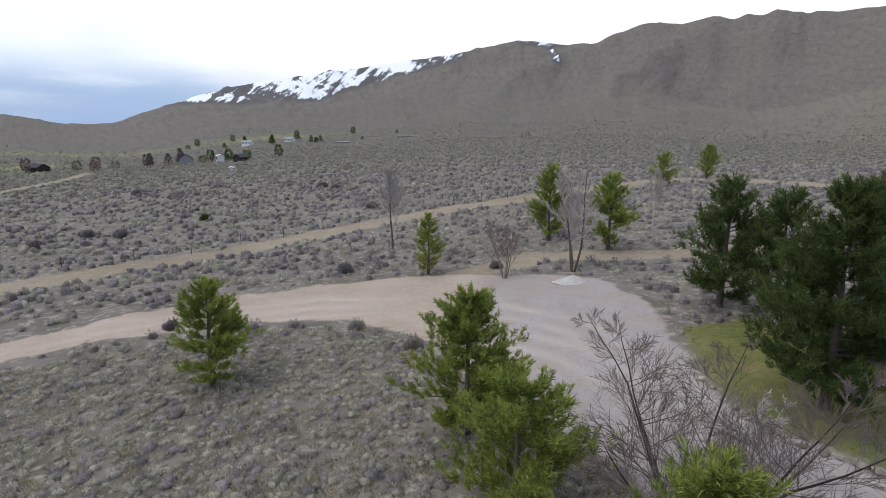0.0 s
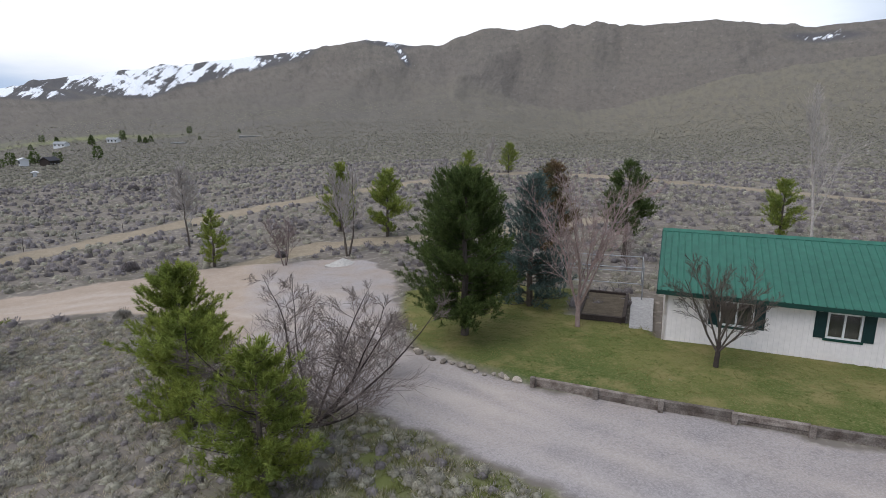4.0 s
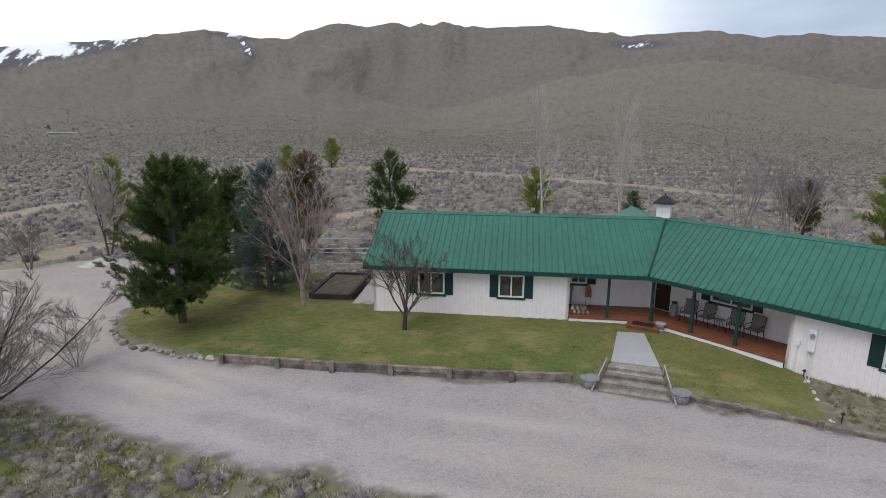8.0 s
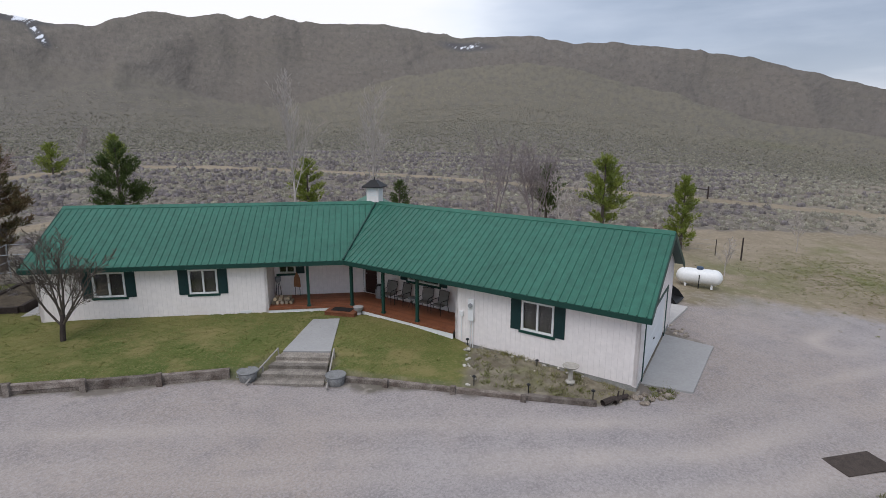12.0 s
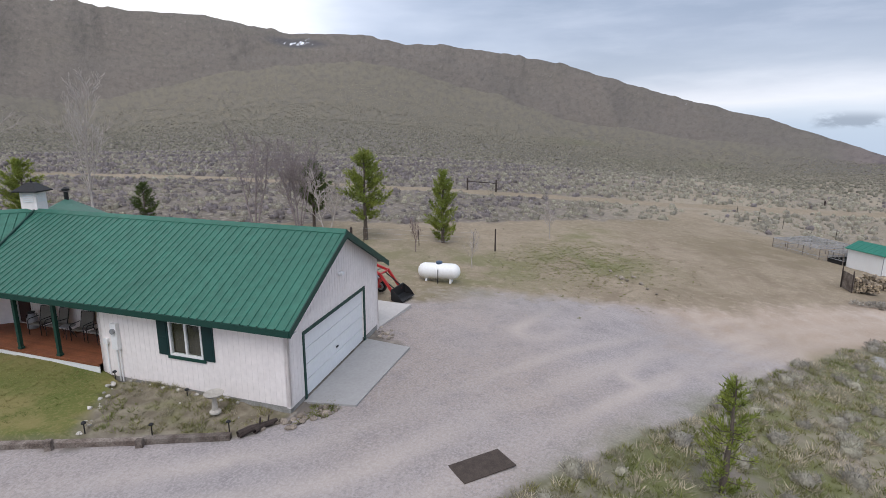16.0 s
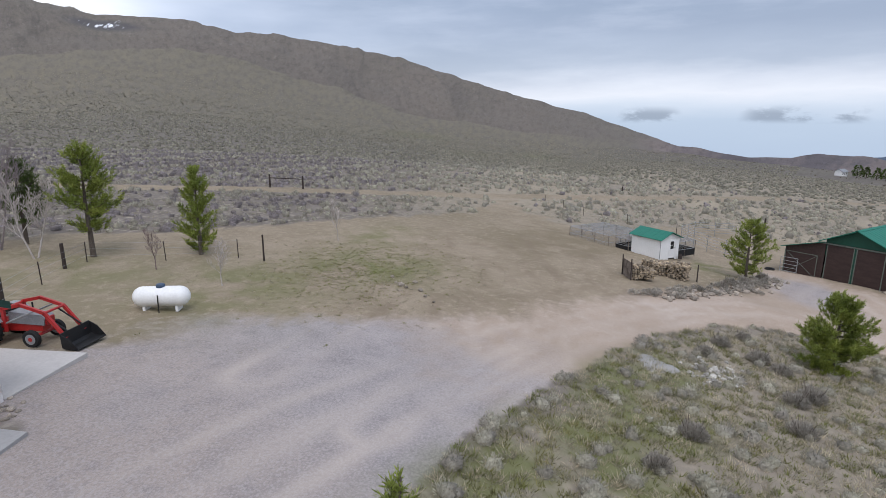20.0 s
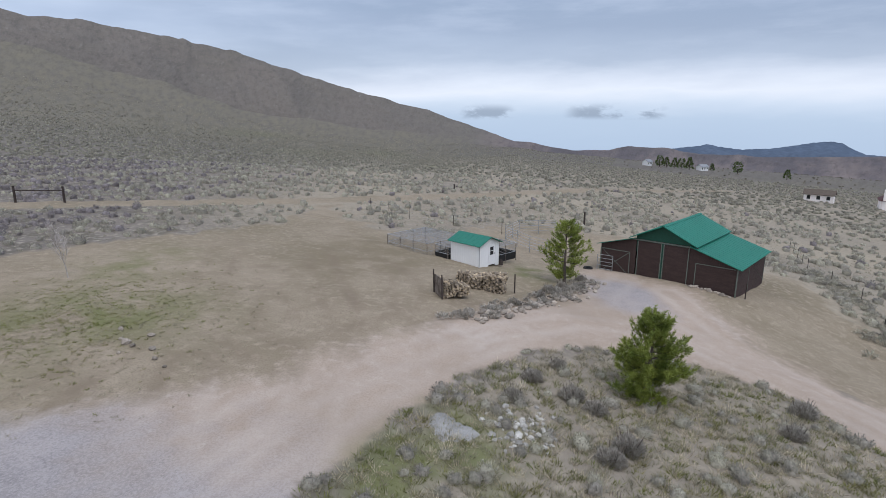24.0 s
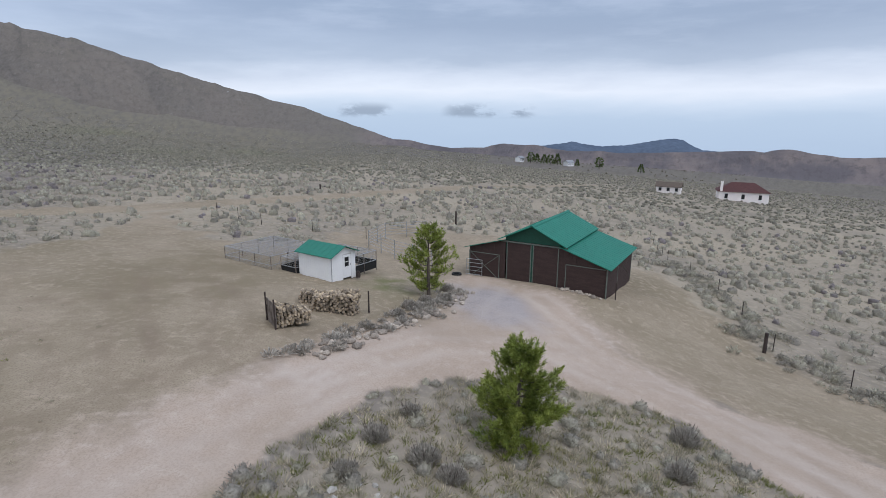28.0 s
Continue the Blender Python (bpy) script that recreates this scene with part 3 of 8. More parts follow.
def surface(x, y):
    """Height of the finished ground: the lawn and the house pad are levelled."""
    z = height(x, y)
    pad = np.clip(0.5 + inside(x, y, PAD) / 1.2, 0, 1)
    z = z * (1 - pad) + np.minimum(z, 0.0) * pad
    lawn = inside(x, y, LAWN)
    k = np.clip(lawn / 0.12, 0, 1)
    far = np.clip((np.asarray(y) - 13) / 7, 0, 1)
    bed = inside(x, y, BED)
    level = 0.26 * np.clip((np.asarray(y) + 7.2) / 4.0, 0.05, 1)
    z = np.where(bed > -0.05, z + (level - z) * np.clip((bed + 0.05) / 0.15, 0, 1), z)
    z = np.where(inside(x, y, [(34.2, -7.4), (35.9, -9.0), (41.3, -7.9), (41.8, -5.5)]) > 0, np.minimum(z, -0.03), z)
    return np.where(lawn > 0, z * (1 - k) + (LAWN_Z * (1 - 0.38 * np.clip((2.2 - np.asarray(y)) / 3.0, 0, 1)) * (1 - far) + np.maximum(z, 0.08) * far) * k, z)


def on(x, y):
    return float(surface(np.array([x]), np.array([y]))[0])


# ---------------------------------------------------------------- ground
def ground_material():
    m = bpy.data.materials.new("steppe_ground")
    m.use_nodes = True
    nt = m.node_tree
    b = nt.nodes["Principled BSDF"]
    N, L = nt.nodes.new, nt.links.new
    co = N("ShaderNodeTexCoord")

    def noise_at(scale, detail=5.0, rough=0.55):
        n = N("ShaderNodeTexNoise")
        n.inputs["Scale"].default_value, n.inputs["Detail"].default_value, n.inputs["Roughness"].default_value = scale, detail, rough
        L(co.outputs["Object"], n.inputs["Vector"])
        return n.outputs["Fac"]

    def span(v, a, c, lo=0.0, hi=1.0):
        r = N("ShaderNodeMapRange")
        r.inputs["From Min"].default_value, r.inputs["From Max"].default_value = a, c
        r.inputs["To Min"].default_value, r.inputs["To Max"].default_value = lo, hi
        L(v, r.inputs["Value"])
        return r.outputs[0]

    def blend(f, a, c):
        x = N("ShaderNodeMix")
        x.data_type = "RGBA"
        L(f, x.inputs["Factor"])
        for s, v in (("A", a), ("B", c)):
            if isinstance(v, tuple):
                x.inputs[s].default_value = (*v, 1)
            else:
                L(v, x.inputs[s])
        return x.outputs["Result"]

    def attr(name):
        a = N("ShaderNodeAttribute")
        a.attribute_name = name
        return a.outputs["Fac"]

    def maths(op, a, c):
        x = N("ShaderNodeMath")
        x.operation = op
        for i, v in enumerate((a, c)):
            if isinstance(v, float):
                x.inputs[i].default_value = v
            else:
                L(v, x.inputs[i])
        return x.outputs[0]

    n_far, n_wide, n_mid, n_small, n_fine = noise_at(0.012, 6), noise_at(0.07, 5), noise_at(0.45, 6), noise_at(2.2, 6), noise_at(14.0, 5)
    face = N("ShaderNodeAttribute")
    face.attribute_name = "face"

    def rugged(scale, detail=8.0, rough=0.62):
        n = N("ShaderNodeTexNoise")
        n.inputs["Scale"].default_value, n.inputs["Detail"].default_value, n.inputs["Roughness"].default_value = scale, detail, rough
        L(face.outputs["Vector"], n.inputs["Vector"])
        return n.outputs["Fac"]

    mp = N("ShaderNodeMapping")
    mp.inputs["Rotation"].default_value, mp.inputs["Scale"].default_value = (0, 0, radians(36)), (0.10, 1.0, 0.1)
    L(co.outputs["Object"], mp.inputs["Vector"])
    ns = N("ShaderNodeTexNoise")
    ns.inputs["Scale"].default_value, ns.inputs["Detail"].default_value, ns.inputs["Roughness"].default_value = 1.5, 6.0, 0.6
    L(mp.outputs[0], ns.inputs["Vector"])
    n_streak = ns.outputs["Fac"]
    # steppe: dry soil, litter and low plants
    steppe = blend(span(n_wide, 0.35, 0.65), (0.165, 0.144, 0.128), (0.205, 0.180, 0.152))
    steppe = blend(span(n_mid, 0.46, 0.62), steppe, (0.130, 0.116, 0.092))
    steppe = blend(span(n_small, 0.52, 0.68), steppe, (0.325, 0.288, 0.240))
    # far slopes: brush too small to see singly
    vor = N("ShaderNodeTexVoronoi")
    vor.inputs["Scale"].default_value = 0.42
    L(co.outputs["Object"], vor.inputs["Vector"])
    brush = span(vor.outputs["Distance"], 0.12, 0.55)
    slope = blend(span(n_far, 0.38, 0.62), (0.164, 0.146, 0.128), (0.182, 0.164, 0.130))
    slope = blend(span(n_wide, 0.45, 0.7), slope, (0.176, 0.160, 0.142))
    slope = blend(maths("MULTIPLY", brush, 0.9), (0.095, 0.087, 0.070), slope)
    land = blend(attr("far"), steppe, slope)
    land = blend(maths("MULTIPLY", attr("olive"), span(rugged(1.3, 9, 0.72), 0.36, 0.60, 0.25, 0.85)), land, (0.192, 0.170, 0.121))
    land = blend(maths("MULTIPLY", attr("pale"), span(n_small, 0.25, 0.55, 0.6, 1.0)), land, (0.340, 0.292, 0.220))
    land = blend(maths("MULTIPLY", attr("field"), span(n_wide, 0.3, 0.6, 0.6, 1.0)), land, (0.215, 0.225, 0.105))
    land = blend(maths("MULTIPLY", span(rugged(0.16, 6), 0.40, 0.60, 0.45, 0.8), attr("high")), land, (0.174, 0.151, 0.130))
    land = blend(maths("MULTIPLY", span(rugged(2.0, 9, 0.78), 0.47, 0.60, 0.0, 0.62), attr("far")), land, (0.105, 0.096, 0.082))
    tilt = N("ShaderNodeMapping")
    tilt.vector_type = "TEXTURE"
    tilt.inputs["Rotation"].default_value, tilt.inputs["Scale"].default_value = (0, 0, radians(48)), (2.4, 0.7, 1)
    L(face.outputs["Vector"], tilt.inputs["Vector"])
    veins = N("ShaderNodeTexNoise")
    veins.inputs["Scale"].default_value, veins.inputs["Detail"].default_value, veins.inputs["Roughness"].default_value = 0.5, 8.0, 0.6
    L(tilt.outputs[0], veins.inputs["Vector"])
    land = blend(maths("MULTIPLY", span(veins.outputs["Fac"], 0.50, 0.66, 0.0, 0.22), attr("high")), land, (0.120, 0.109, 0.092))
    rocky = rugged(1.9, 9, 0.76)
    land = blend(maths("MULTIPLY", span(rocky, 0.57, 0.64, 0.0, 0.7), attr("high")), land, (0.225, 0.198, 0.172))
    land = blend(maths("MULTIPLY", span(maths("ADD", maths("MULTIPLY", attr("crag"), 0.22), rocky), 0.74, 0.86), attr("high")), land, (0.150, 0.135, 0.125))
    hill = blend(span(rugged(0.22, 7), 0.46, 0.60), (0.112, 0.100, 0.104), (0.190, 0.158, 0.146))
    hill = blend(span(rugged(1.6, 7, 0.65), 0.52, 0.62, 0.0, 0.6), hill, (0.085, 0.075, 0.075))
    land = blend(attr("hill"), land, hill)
    # bare dirt
    dirt = blend(span(n_mid, 0.35, 0.65), (0.322, 0.268, 0.196), (0.262, 0.216, 0.154))
    dirt = blend(span(n_wide, 0.48, 0.66, 0.0, 0.8), dirt, (0.212, 0.178, 0.118))
    dirt = blend(span(n_small, 0.5, 0.75), dirt, (0.375, 0.310, 0.232))
    dirt = blend(span(n_fine, 0.52, 0.38, 0.0, 0.55), dirt, (0.195, 0.152, 0.112))
    dirt = blend(maths("MULTIPLY", attr("damp"), span(n_mid, 0.36, 0.60, 0.15, 0.85)), dirt, (0.205, 0.168, 0.112))
    dirt = blend(maths("MULTIPLY", attr("wear"), span(n_mid, 0.36, 0.62, 0.15, 0.8)), dirt, (0.205, 0.160, 0.116))
    edge = span(maths("ADD", attr("dirt"), maths("MULTIPLY", n_mid, 0.5)), 0.55, 0.95)
    land = blend(edge, land, dirt)
    # crushed gravel with wheel-worn bands, giving way to pinkish dirt along the lane
    grav = blend(span(n_mid, 0.3, 0.7), (0.370, 0.333, 0.318), (0.272, 0.250, 0.248))
    grav = blend(span(n_wide, 0.44, 0.62, 0.0, 0.7), grav, (0.350, 0.290, 0.248))
    grav = blend(span(noise_at(0.9, 7, 0.7), 0.50, 0.66, 0.0, 0.55), grav, (0.225, 0.206, 0.206))
    grav = blend(span(noise_at(40.0, 3), 0.52, 0.66, 0.0, 0.6), grav, (0.20, 0.185, 0.182))
    grav = blend(span(n_streak, 0.52, 0.70, 0.0, 0.07), grav, (0.470, 0.420, 0.395))
    grav = blend(span(n_streak, 0.46, 0.32, 0.0, 0.09), grav, (0.255, 0.220, 0.200))
    grav = blend(span(n_fine, 0.47, 0.62, 0.0, 0.55), grav, (0.405, 0.372, 0.365))
    grav = blend(span(noise_at(7.0, 4, 0.7), 0.48, 0.36, 0.0, 0.42), grav, (0.205, 0.188, 0.186))
    lane = blend(span(n_mid, 0.3, 0.7), (0.430, 0.345, 0.275), (0.365, 0.290, 0.228))
    lane = blend(span(n_small, 0.5, 0.72, 0.0, 0.7), lane, (0.470, 0.392, 0.325))
    lane = blend(span(n_fine, 0.52, 0.40, 0.0, 0.5), lane, (0.285, 0.225, 0.175))
    lane = blend(span(n_wide, 0.52, 0.66, 0.0, 0.6), lane, (0.290, 0.232, 0.178))
    grav = blend(span(maths("ADD", attr("lane"), maths("MULTIPLY", maths("SUBTRACT", n_mid, 0.5), 0.8)), 0.3, 0.7), grav, lane)
    grav = blend(maths("MULTIPLY", attr("wear"), span(n_mid, 0.3, 0.6, 0.12, 0.55)), grav, (0.520, 0.450, 0.395))
    edge2 = span(maths("ADD", attr("gravel"), maths("MULTIPLY", n_small, 0.4)), 0.55, 0.9)
    land = blend(edge2, land, grav)
    # lawn
    turf = blend(span(n_mid, 0.35, 0.65), (0.094, 0.118, 0.030), (0.170, 0.160, 0.056))
    turf = blend(span(n_wide, 0.42, 0.60), turf, (0.066, 0.098, 0.024))
    turf = blend(span(n_fine, 0.48, 0.72, 0.0, 0.7), turf, (0.230, 0.205, 0.095))
    turf = blend(span(noise_at(0.6, 6, 0.65), 0.50, 0.64, 0.0, 0.7), turf, (0.235, 0.195, 0.085))
    land = blend(attr("lawn"), land, turf)
    # planting bed: dark crumbly soil with moss and stalks
    soil = blend(span(n_small, 0.40, 0.62), (0.150, 0.128, 0.092), (0.255, 0.225, 0.165))
    soil = blend(span(n_mid, 0.50, 0.62), soil, (0.165, 0.165, 0.075))
    land = blend(attr("bed"), land, soil)
    # spring green in the hollows
    land = blend(maths("MULTIPLY", attr("green"), span(n_mid, 0.38, 0.58)), land, (0.140, 0.155, 0.055))
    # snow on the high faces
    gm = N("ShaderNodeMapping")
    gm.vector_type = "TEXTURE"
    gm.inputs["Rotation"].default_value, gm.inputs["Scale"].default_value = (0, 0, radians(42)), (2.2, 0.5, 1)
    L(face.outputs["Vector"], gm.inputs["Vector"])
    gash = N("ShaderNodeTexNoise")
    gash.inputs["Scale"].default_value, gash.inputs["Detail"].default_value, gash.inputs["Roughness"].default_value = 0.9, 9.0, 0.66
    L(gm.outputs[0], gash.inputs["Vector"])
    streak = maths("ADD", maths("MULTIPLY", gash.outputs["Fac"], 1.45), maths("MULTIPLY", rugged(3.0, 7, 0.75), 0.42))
    snow = span(maths("ADD", attr("snow"), streak), 1.26, 1.35)
    land = blend(maths("MULTIPLY", span(attr("snow"), 0.06, 0.22), 0.75), land, (0.085, 0.085, 0.092))
    land = blend(snow, land, (0.82, 0.84, 0.88))
    L(land, b.inputs["Base Color"])
    b.inputs["Roughness"].default_value, b.inputs["Specular IOR Level"].default_value = 0.95, 0.1
    bp = N("ShaderNodeBump")
    bp.inputs["Strength"].default_value, bp.inputs["Distance"].default_value = 0.5, 0.08
    L(maths("ADD", n_small, maths("MULTIPLY", n_fine, 0.4)), bp.inputs["Height"])
    bp2 = N("ShaderNodeBump")
    bp2.inputs["Strength"].default_value, bp2.inputs["Distance"].default_value = 1.0, 13.0
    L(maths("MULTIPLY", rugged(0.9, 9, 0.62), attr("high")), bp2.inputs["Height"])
    L(bp2.outputs[0], bp.inputs["Normal"])
    L(bp.outputs[0], b.inputs["Normal"])
    return m


RUTS = [[(-30, 22), (-14, 32), (-3, 33), (6, 24), (10, 14), (18, 4.5), (26, -2.5), (33, -9.5), (44, -13.5), (54, -19), (62, -26), (66, -33), (66, -40), (58, -45)],
        [(10, 12), (17, 2.5), (25, -5), (33, -11.5), (45, -16), (56, -22.5), (63.5, -29.5)], [(60, -20), (66, -26), (70, -36), (78, -41)], [(46, -11), (56, -12), (66, -13), (80, -10)],
        [(58, -24), (63, -21), (70, -19), (79, -17)], [(61.5, -26.5), (66, -24), (72, -23.5), (80, -20)], [(57, -20), (61, -16), (67, -15)], [(-20, 30.5), (-8, 34.5), (2, 33), (7.5, 27), (9, 18), (13, 9)],
        [(50, -44), (58, -43.3), (64, -40), (70, -39)], [(54, -45.5), (63, -43), (74, -42.5)],
        [(72, -15), (65, -18.7), (58, -20.4), (52.4, -20.8), (46, -18.5)], [(57.5, -15.6), (50, -17.2), (44, -16)]]


OLIVE_PATCHES = [(424, 43, 90, 30), (540, 0, 120, 35), (300, -35, 60, 18), (650, 140, 120, 40), (350, 20, 60, 18)]


def build_ground():
    az = np.radians(np.concatenate([np.arange(-66, 168, 0.36), np.arange(168, 294, 1.5)]))
    rad = [0.6]
    while rad[-1] < 4300:
        r = rad[-1]
        rad.append(r + max(0.42, (r - 55) * 0.032))
    rad = np.array(rad)
    na, nr = len(az), len(rad)
    X = MID[0] + rad[:, None] * np.sin(az)[None, :]
    Y = MID[1] + rad[:, None] * np.cos(az)[None, :]
    x, y = X.ravel(), Y.ravel()
    z = surface(x, y)
    drive, dirt, lawn = masks(x, y)
    r = np.hypot(x - MID[0], y - MID[1])
    a = np.degrees(np.arctan2(x - MID[0], y - MID[1]))
    wear = np.zeros_like(x)
    near = r < 110
    for line in RUTS:
        d = along(x[near], y[near], line)
        wear[near] = np.maximum(wear[near], np.exp(-((d - 0.85) / 0.42) ** 2) * (0.6 + 0.4 * wave(x[near], y[near], 9, 31)))
    z = z - wear * 0.03 * np.maximum(drive, dirt)
    far = np.clip((r - 110) / 220, 0, 1)
    e1 = np.interp(a, SKY_AZ, SKY_EL)
    start = np.interp(a, [8, 30, 84, 100], [900, 1500, 1500, 900])
    high = np.clip((r - start) / np.interp(a, [10, 32, 82, 98], [700, 150, 150, 700]), 0, 1) * np.maximum(np.clip((e1 + 2) / 4, 0, 1), np.clip((a - 96) / 5, 0, 1))
    elev = np.degrees(np.arctan2(z - 9, r))
    line = np.interp(a, [-30, -26, -23.6, -19.5, -13.2, -10.6, -5.1, 0.4, 3], [1.7, 2.3, 2.7, 2.6, 3.0, 3.9, 5.6, 6.7, 8.0])
    fall = a + (elev - e1) * 1.9
    snow = np.clip((a + 29) / 4, 0, 1) * np.clip((3.4 - a) / 3, 0, 1) * np.clip((elev - line + 0.5) / 0.8, 0, 1) * (0.42 + 0.15 * wave(fall, fall * 0.2, 4.6, 44) + 0.06 * wave(fall, elev, 1.6, 45))
    snow = np.maximum(snow, 0.46 * np.exp(-((a - 9.2) / 2.4) ** 2) * np.clip((elev - e1 + 0.6) / 0.5, 0, 1))
    snow = np.maximum(snow, 0.34 * np.exp(-((a - 9.9 + (elev - e1) * 0.5) / 0.45) ** 2) * np.clip((elev - e1 + 2.4) / 0.8, 0, 1))
    snow = np.maximum(snow, 0.40 * np.exp(-((a - 48) / 2.8) ** 2) * np.clip(1 - np.abs(elev - e1 + 0.9) / 0.6, 0, 1)) * (r > 1500)
    green = np.exp(-(inside(x, y, [(6.5, 12), (11.4, 6.8), (15.8, 1.8), (22, -4.8), (31, -13), (30, -22), (10, -14), (4, 6)]) - 2) ** 2 / 9) * (drive < 0.3)
    isle = inside(x, y, [(33.5, -13.8), (44.4, -18.7), (55.4, -24.3), (54, -28), (44, -25), (34, -22)])
    green = np.maximum(green, np.clip(0.5 + isle / 2, 0, 1) * 0.75)
    green = np.maximum(green, np.exp(-(((x - 56) / 6) ** 2 + ((y + 4) / 5) ** 2)) * 0.6) * (r < 100)
    green = np.maximum(green, np.exp(-(((x - 55) / 5) ** 2 + ((y - 5) / 6) ** 2)) * 0.45)
    green = np.maximum(green, np.exp(-(((x - 71) / 6) ** 2 + ((y + 7) / 3) ** 2)) * 0.5)
    green = np.maximum(green, np.exp(-(((x - 62.5) / 4) ** 2 + ((y + 9.5) / 4.5) ** 2)) * 0.8)
    green = np.maximum(green, np.exp(-(((x - 77) / 2.5) ** 2 + ((y + 34) / 2.5) ** 2)))
    pale = np.clip((a - 78) / 14, 0, 1) * np.clip((r - 45) / 15, 0, 1) * np.clip((520 - r) / 250, 0, 1) * (0.75 + 0.25 * wave(x, y, 45, 33))
    islet = inside(x, y, [(40, -18), (44.4, -19.4), (55, -25), (61.5, -30.8), (62, -34), (61.5, -39.5), (57, -41.5), (50, -42), (40, -30)])
    pale = np.clip(np.maximum(pale, np.clip(islet / 3 + 0.3, 0, 0.6)), 0, 1)
    for fx, fy, sx, sy in OLIVE_PATCHES:
        green = np.maximum(green, 0.45 * np.exp(-(((x - fx) / sx) ** 2 + ((y - fy) / sy) ** 2) * 2))
    damp_bed = np.clip(0.5 + inside(x, y, BED) / 0.3, 0, 1)
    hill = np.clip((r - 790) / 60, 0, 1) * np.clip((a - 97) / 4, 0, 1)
    crag = np.clip((elev - e1 + 1.1) / 1.0, 0, 1)
    olive = np.clip((r - 240) / 260, 0, 1) * np.clip((1660 - r) / 160, 0, 1) * np.clip((a - 5) / 30, 0, 1) * np.clip((100 - a) / 10, 0, 1)
    damp = np.exp(-((inside(x, y, [(70, -17), (78, -15), (88, -19), (86, -24), (77, -25.5), (72, -24)]) - 2) / 2.2) ** 2) * (r < 90)
    damp = np.maximum(damp, np.clip(0.5 + inside(x, y, [(70, -17), (78, -15), (88, -19), (86, -24), (77, -25.5), (72, -24)]) / 2.5, 0, 1))
    lane = np.maximum(np.clip((np.hypot(x - 36, y + 6) - 13) / 14, 0, 1) * (y < 8) * (x > 34), np.clip((7 - x) / 7, 0, 1) * np.clip((y - 8) / 6, 0, 1))
    lane = np.maximum(lane, 0.42 * np.clip((y - 12) / 6, 0, 1))
    lane = lane * (1 - np.exp(-((x - 73) / 5) ** 2 - ((y + 38.5) / 3.2) ** 2))
    field = np.zeros_like(x)
    for fx, fy, sx, sy in ((-330, 420, 110, 100), (-205, 640, 130, 45), (-440, 700, 190, 70), (-262, 330, 60, 50)):
        field = np.maximum(field, np.clip(1.4 - 1.4 * np.hypot((x - fx) / sx, (y - fy) / sy), 0, 1))
    top = surface(np.array([MID[0]]), np.array([MID[1]]))[0]
    verts = np.vstack([np.stack([x, y, z], 1), [[MID[0], MID[1], top]]])
    i, j = np.meshgrid(np.arange(nr - 1), np.arange(na), indexing="ij")
    j2 = (j + 1) % na
    quads = np.stack([i * na + j, (i + 1) * na + j, (i + 1) * na + j2, i * na + j2], -1).reshape(-1, 4)[:, ::-1]
    fan = np.stack([np.arange(na), (np.arange(na) + 1) % na, np.full(na, nr * na)], 1)[:, ::-1]
    me = bpy.data.meshes.new("ground")
    me.vertices.add(len(verts))
    me.vertices.foreach_set("co", verts.ravel())
    me.loops.add(quads.size + fan.size)
    me.loops.foreach_set("vertex_index", np.concatenate([quads.ravel(), fan.ravel()]).astype(np.int32))
    me.polygons.add(len(quads) + len(fan))
    me.polygons.foreach_set("loop_start", np.concatenate([np.arange(len(quads)) * 4, len(quads) * 4 + np.arange(len(fan)) * 3]).astype(np.int32))
    me.polygons.foreach_set("use_smooth", np.ones(len(quads) + len(fan), bool))
    me.update(calc_edges=True)
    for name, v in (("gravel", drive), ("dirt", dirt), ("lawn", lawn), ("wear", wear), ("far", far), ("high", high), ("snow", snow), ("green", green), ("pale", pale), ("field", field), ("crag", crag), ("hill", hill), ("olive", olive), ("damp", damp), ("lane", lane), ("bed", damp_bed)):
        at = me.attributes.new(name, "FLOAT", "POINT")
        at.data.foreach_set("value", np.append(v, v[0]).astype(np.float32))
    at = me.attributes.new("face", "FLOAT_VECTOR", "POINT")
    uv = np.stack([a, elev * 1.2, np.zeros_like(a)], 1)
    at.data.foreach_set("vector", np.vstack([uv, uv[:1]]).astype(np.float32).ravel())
    me.materials.append(ground_material())
    ob = new("ground", me)
    tagged(ob, "grey-brown sagebrush steppe with gravel drive, mown lawn and snow-dusted hills", "ground", kind="structure")


build_ground()


# ---------------------------------------------------------------- house
# two wings that meet at the porch; u runs along a wing's front away from the meeting corner, v goes back into the house
VALLEY = Vector((32.1, 5.75))
E_DIR, W_DIR = Vector((0.166, -0.986)).normalized(), Vector((-0.792, 0.61)).normalized()
E_IN, W_IN = Vector((-E_DIR.y, E_DIR.x)), Vector((W_DIR.y, -W_DIR.x))
EAVE_Z, RIDGE_Z, OVER, DEEP = 2.85, 4.92, 0.45, 4.25
FLOOR_Z = 0.62
SKEW = radians(5.0)
HALF_W = math.tan((math.pi - math.acos(E_DIR.dot(W_DIR))) / 2)
HALF_E = HALF_W * math.cos(SKEW) - math.sin(SKEW)
E_SIDE = E_IN * math.cos(SKEW) - E_DIR * math.sin(SKEW)


def wing_frame(east):
    """Matrix from (u, v, z) of a wing to the world; v is mirrored for the west wing."""
    d, n = (E_DIR, E_SIDE) if east else (W_DIR, W_IN)
    return Matrix(((d.x, n.x, 0, VALLEY.x), (d.y, n.y, 0, VALLEY.y), (0, 0, 1, 0), (0, 0, 0, 1)))


ME, MW = wing_frame(True), wing_frame(False)


def half(m):
    """How far a wing's mitre line runs back along u for each metre of v."""
    return HALF_E if m is ME else HALF_W


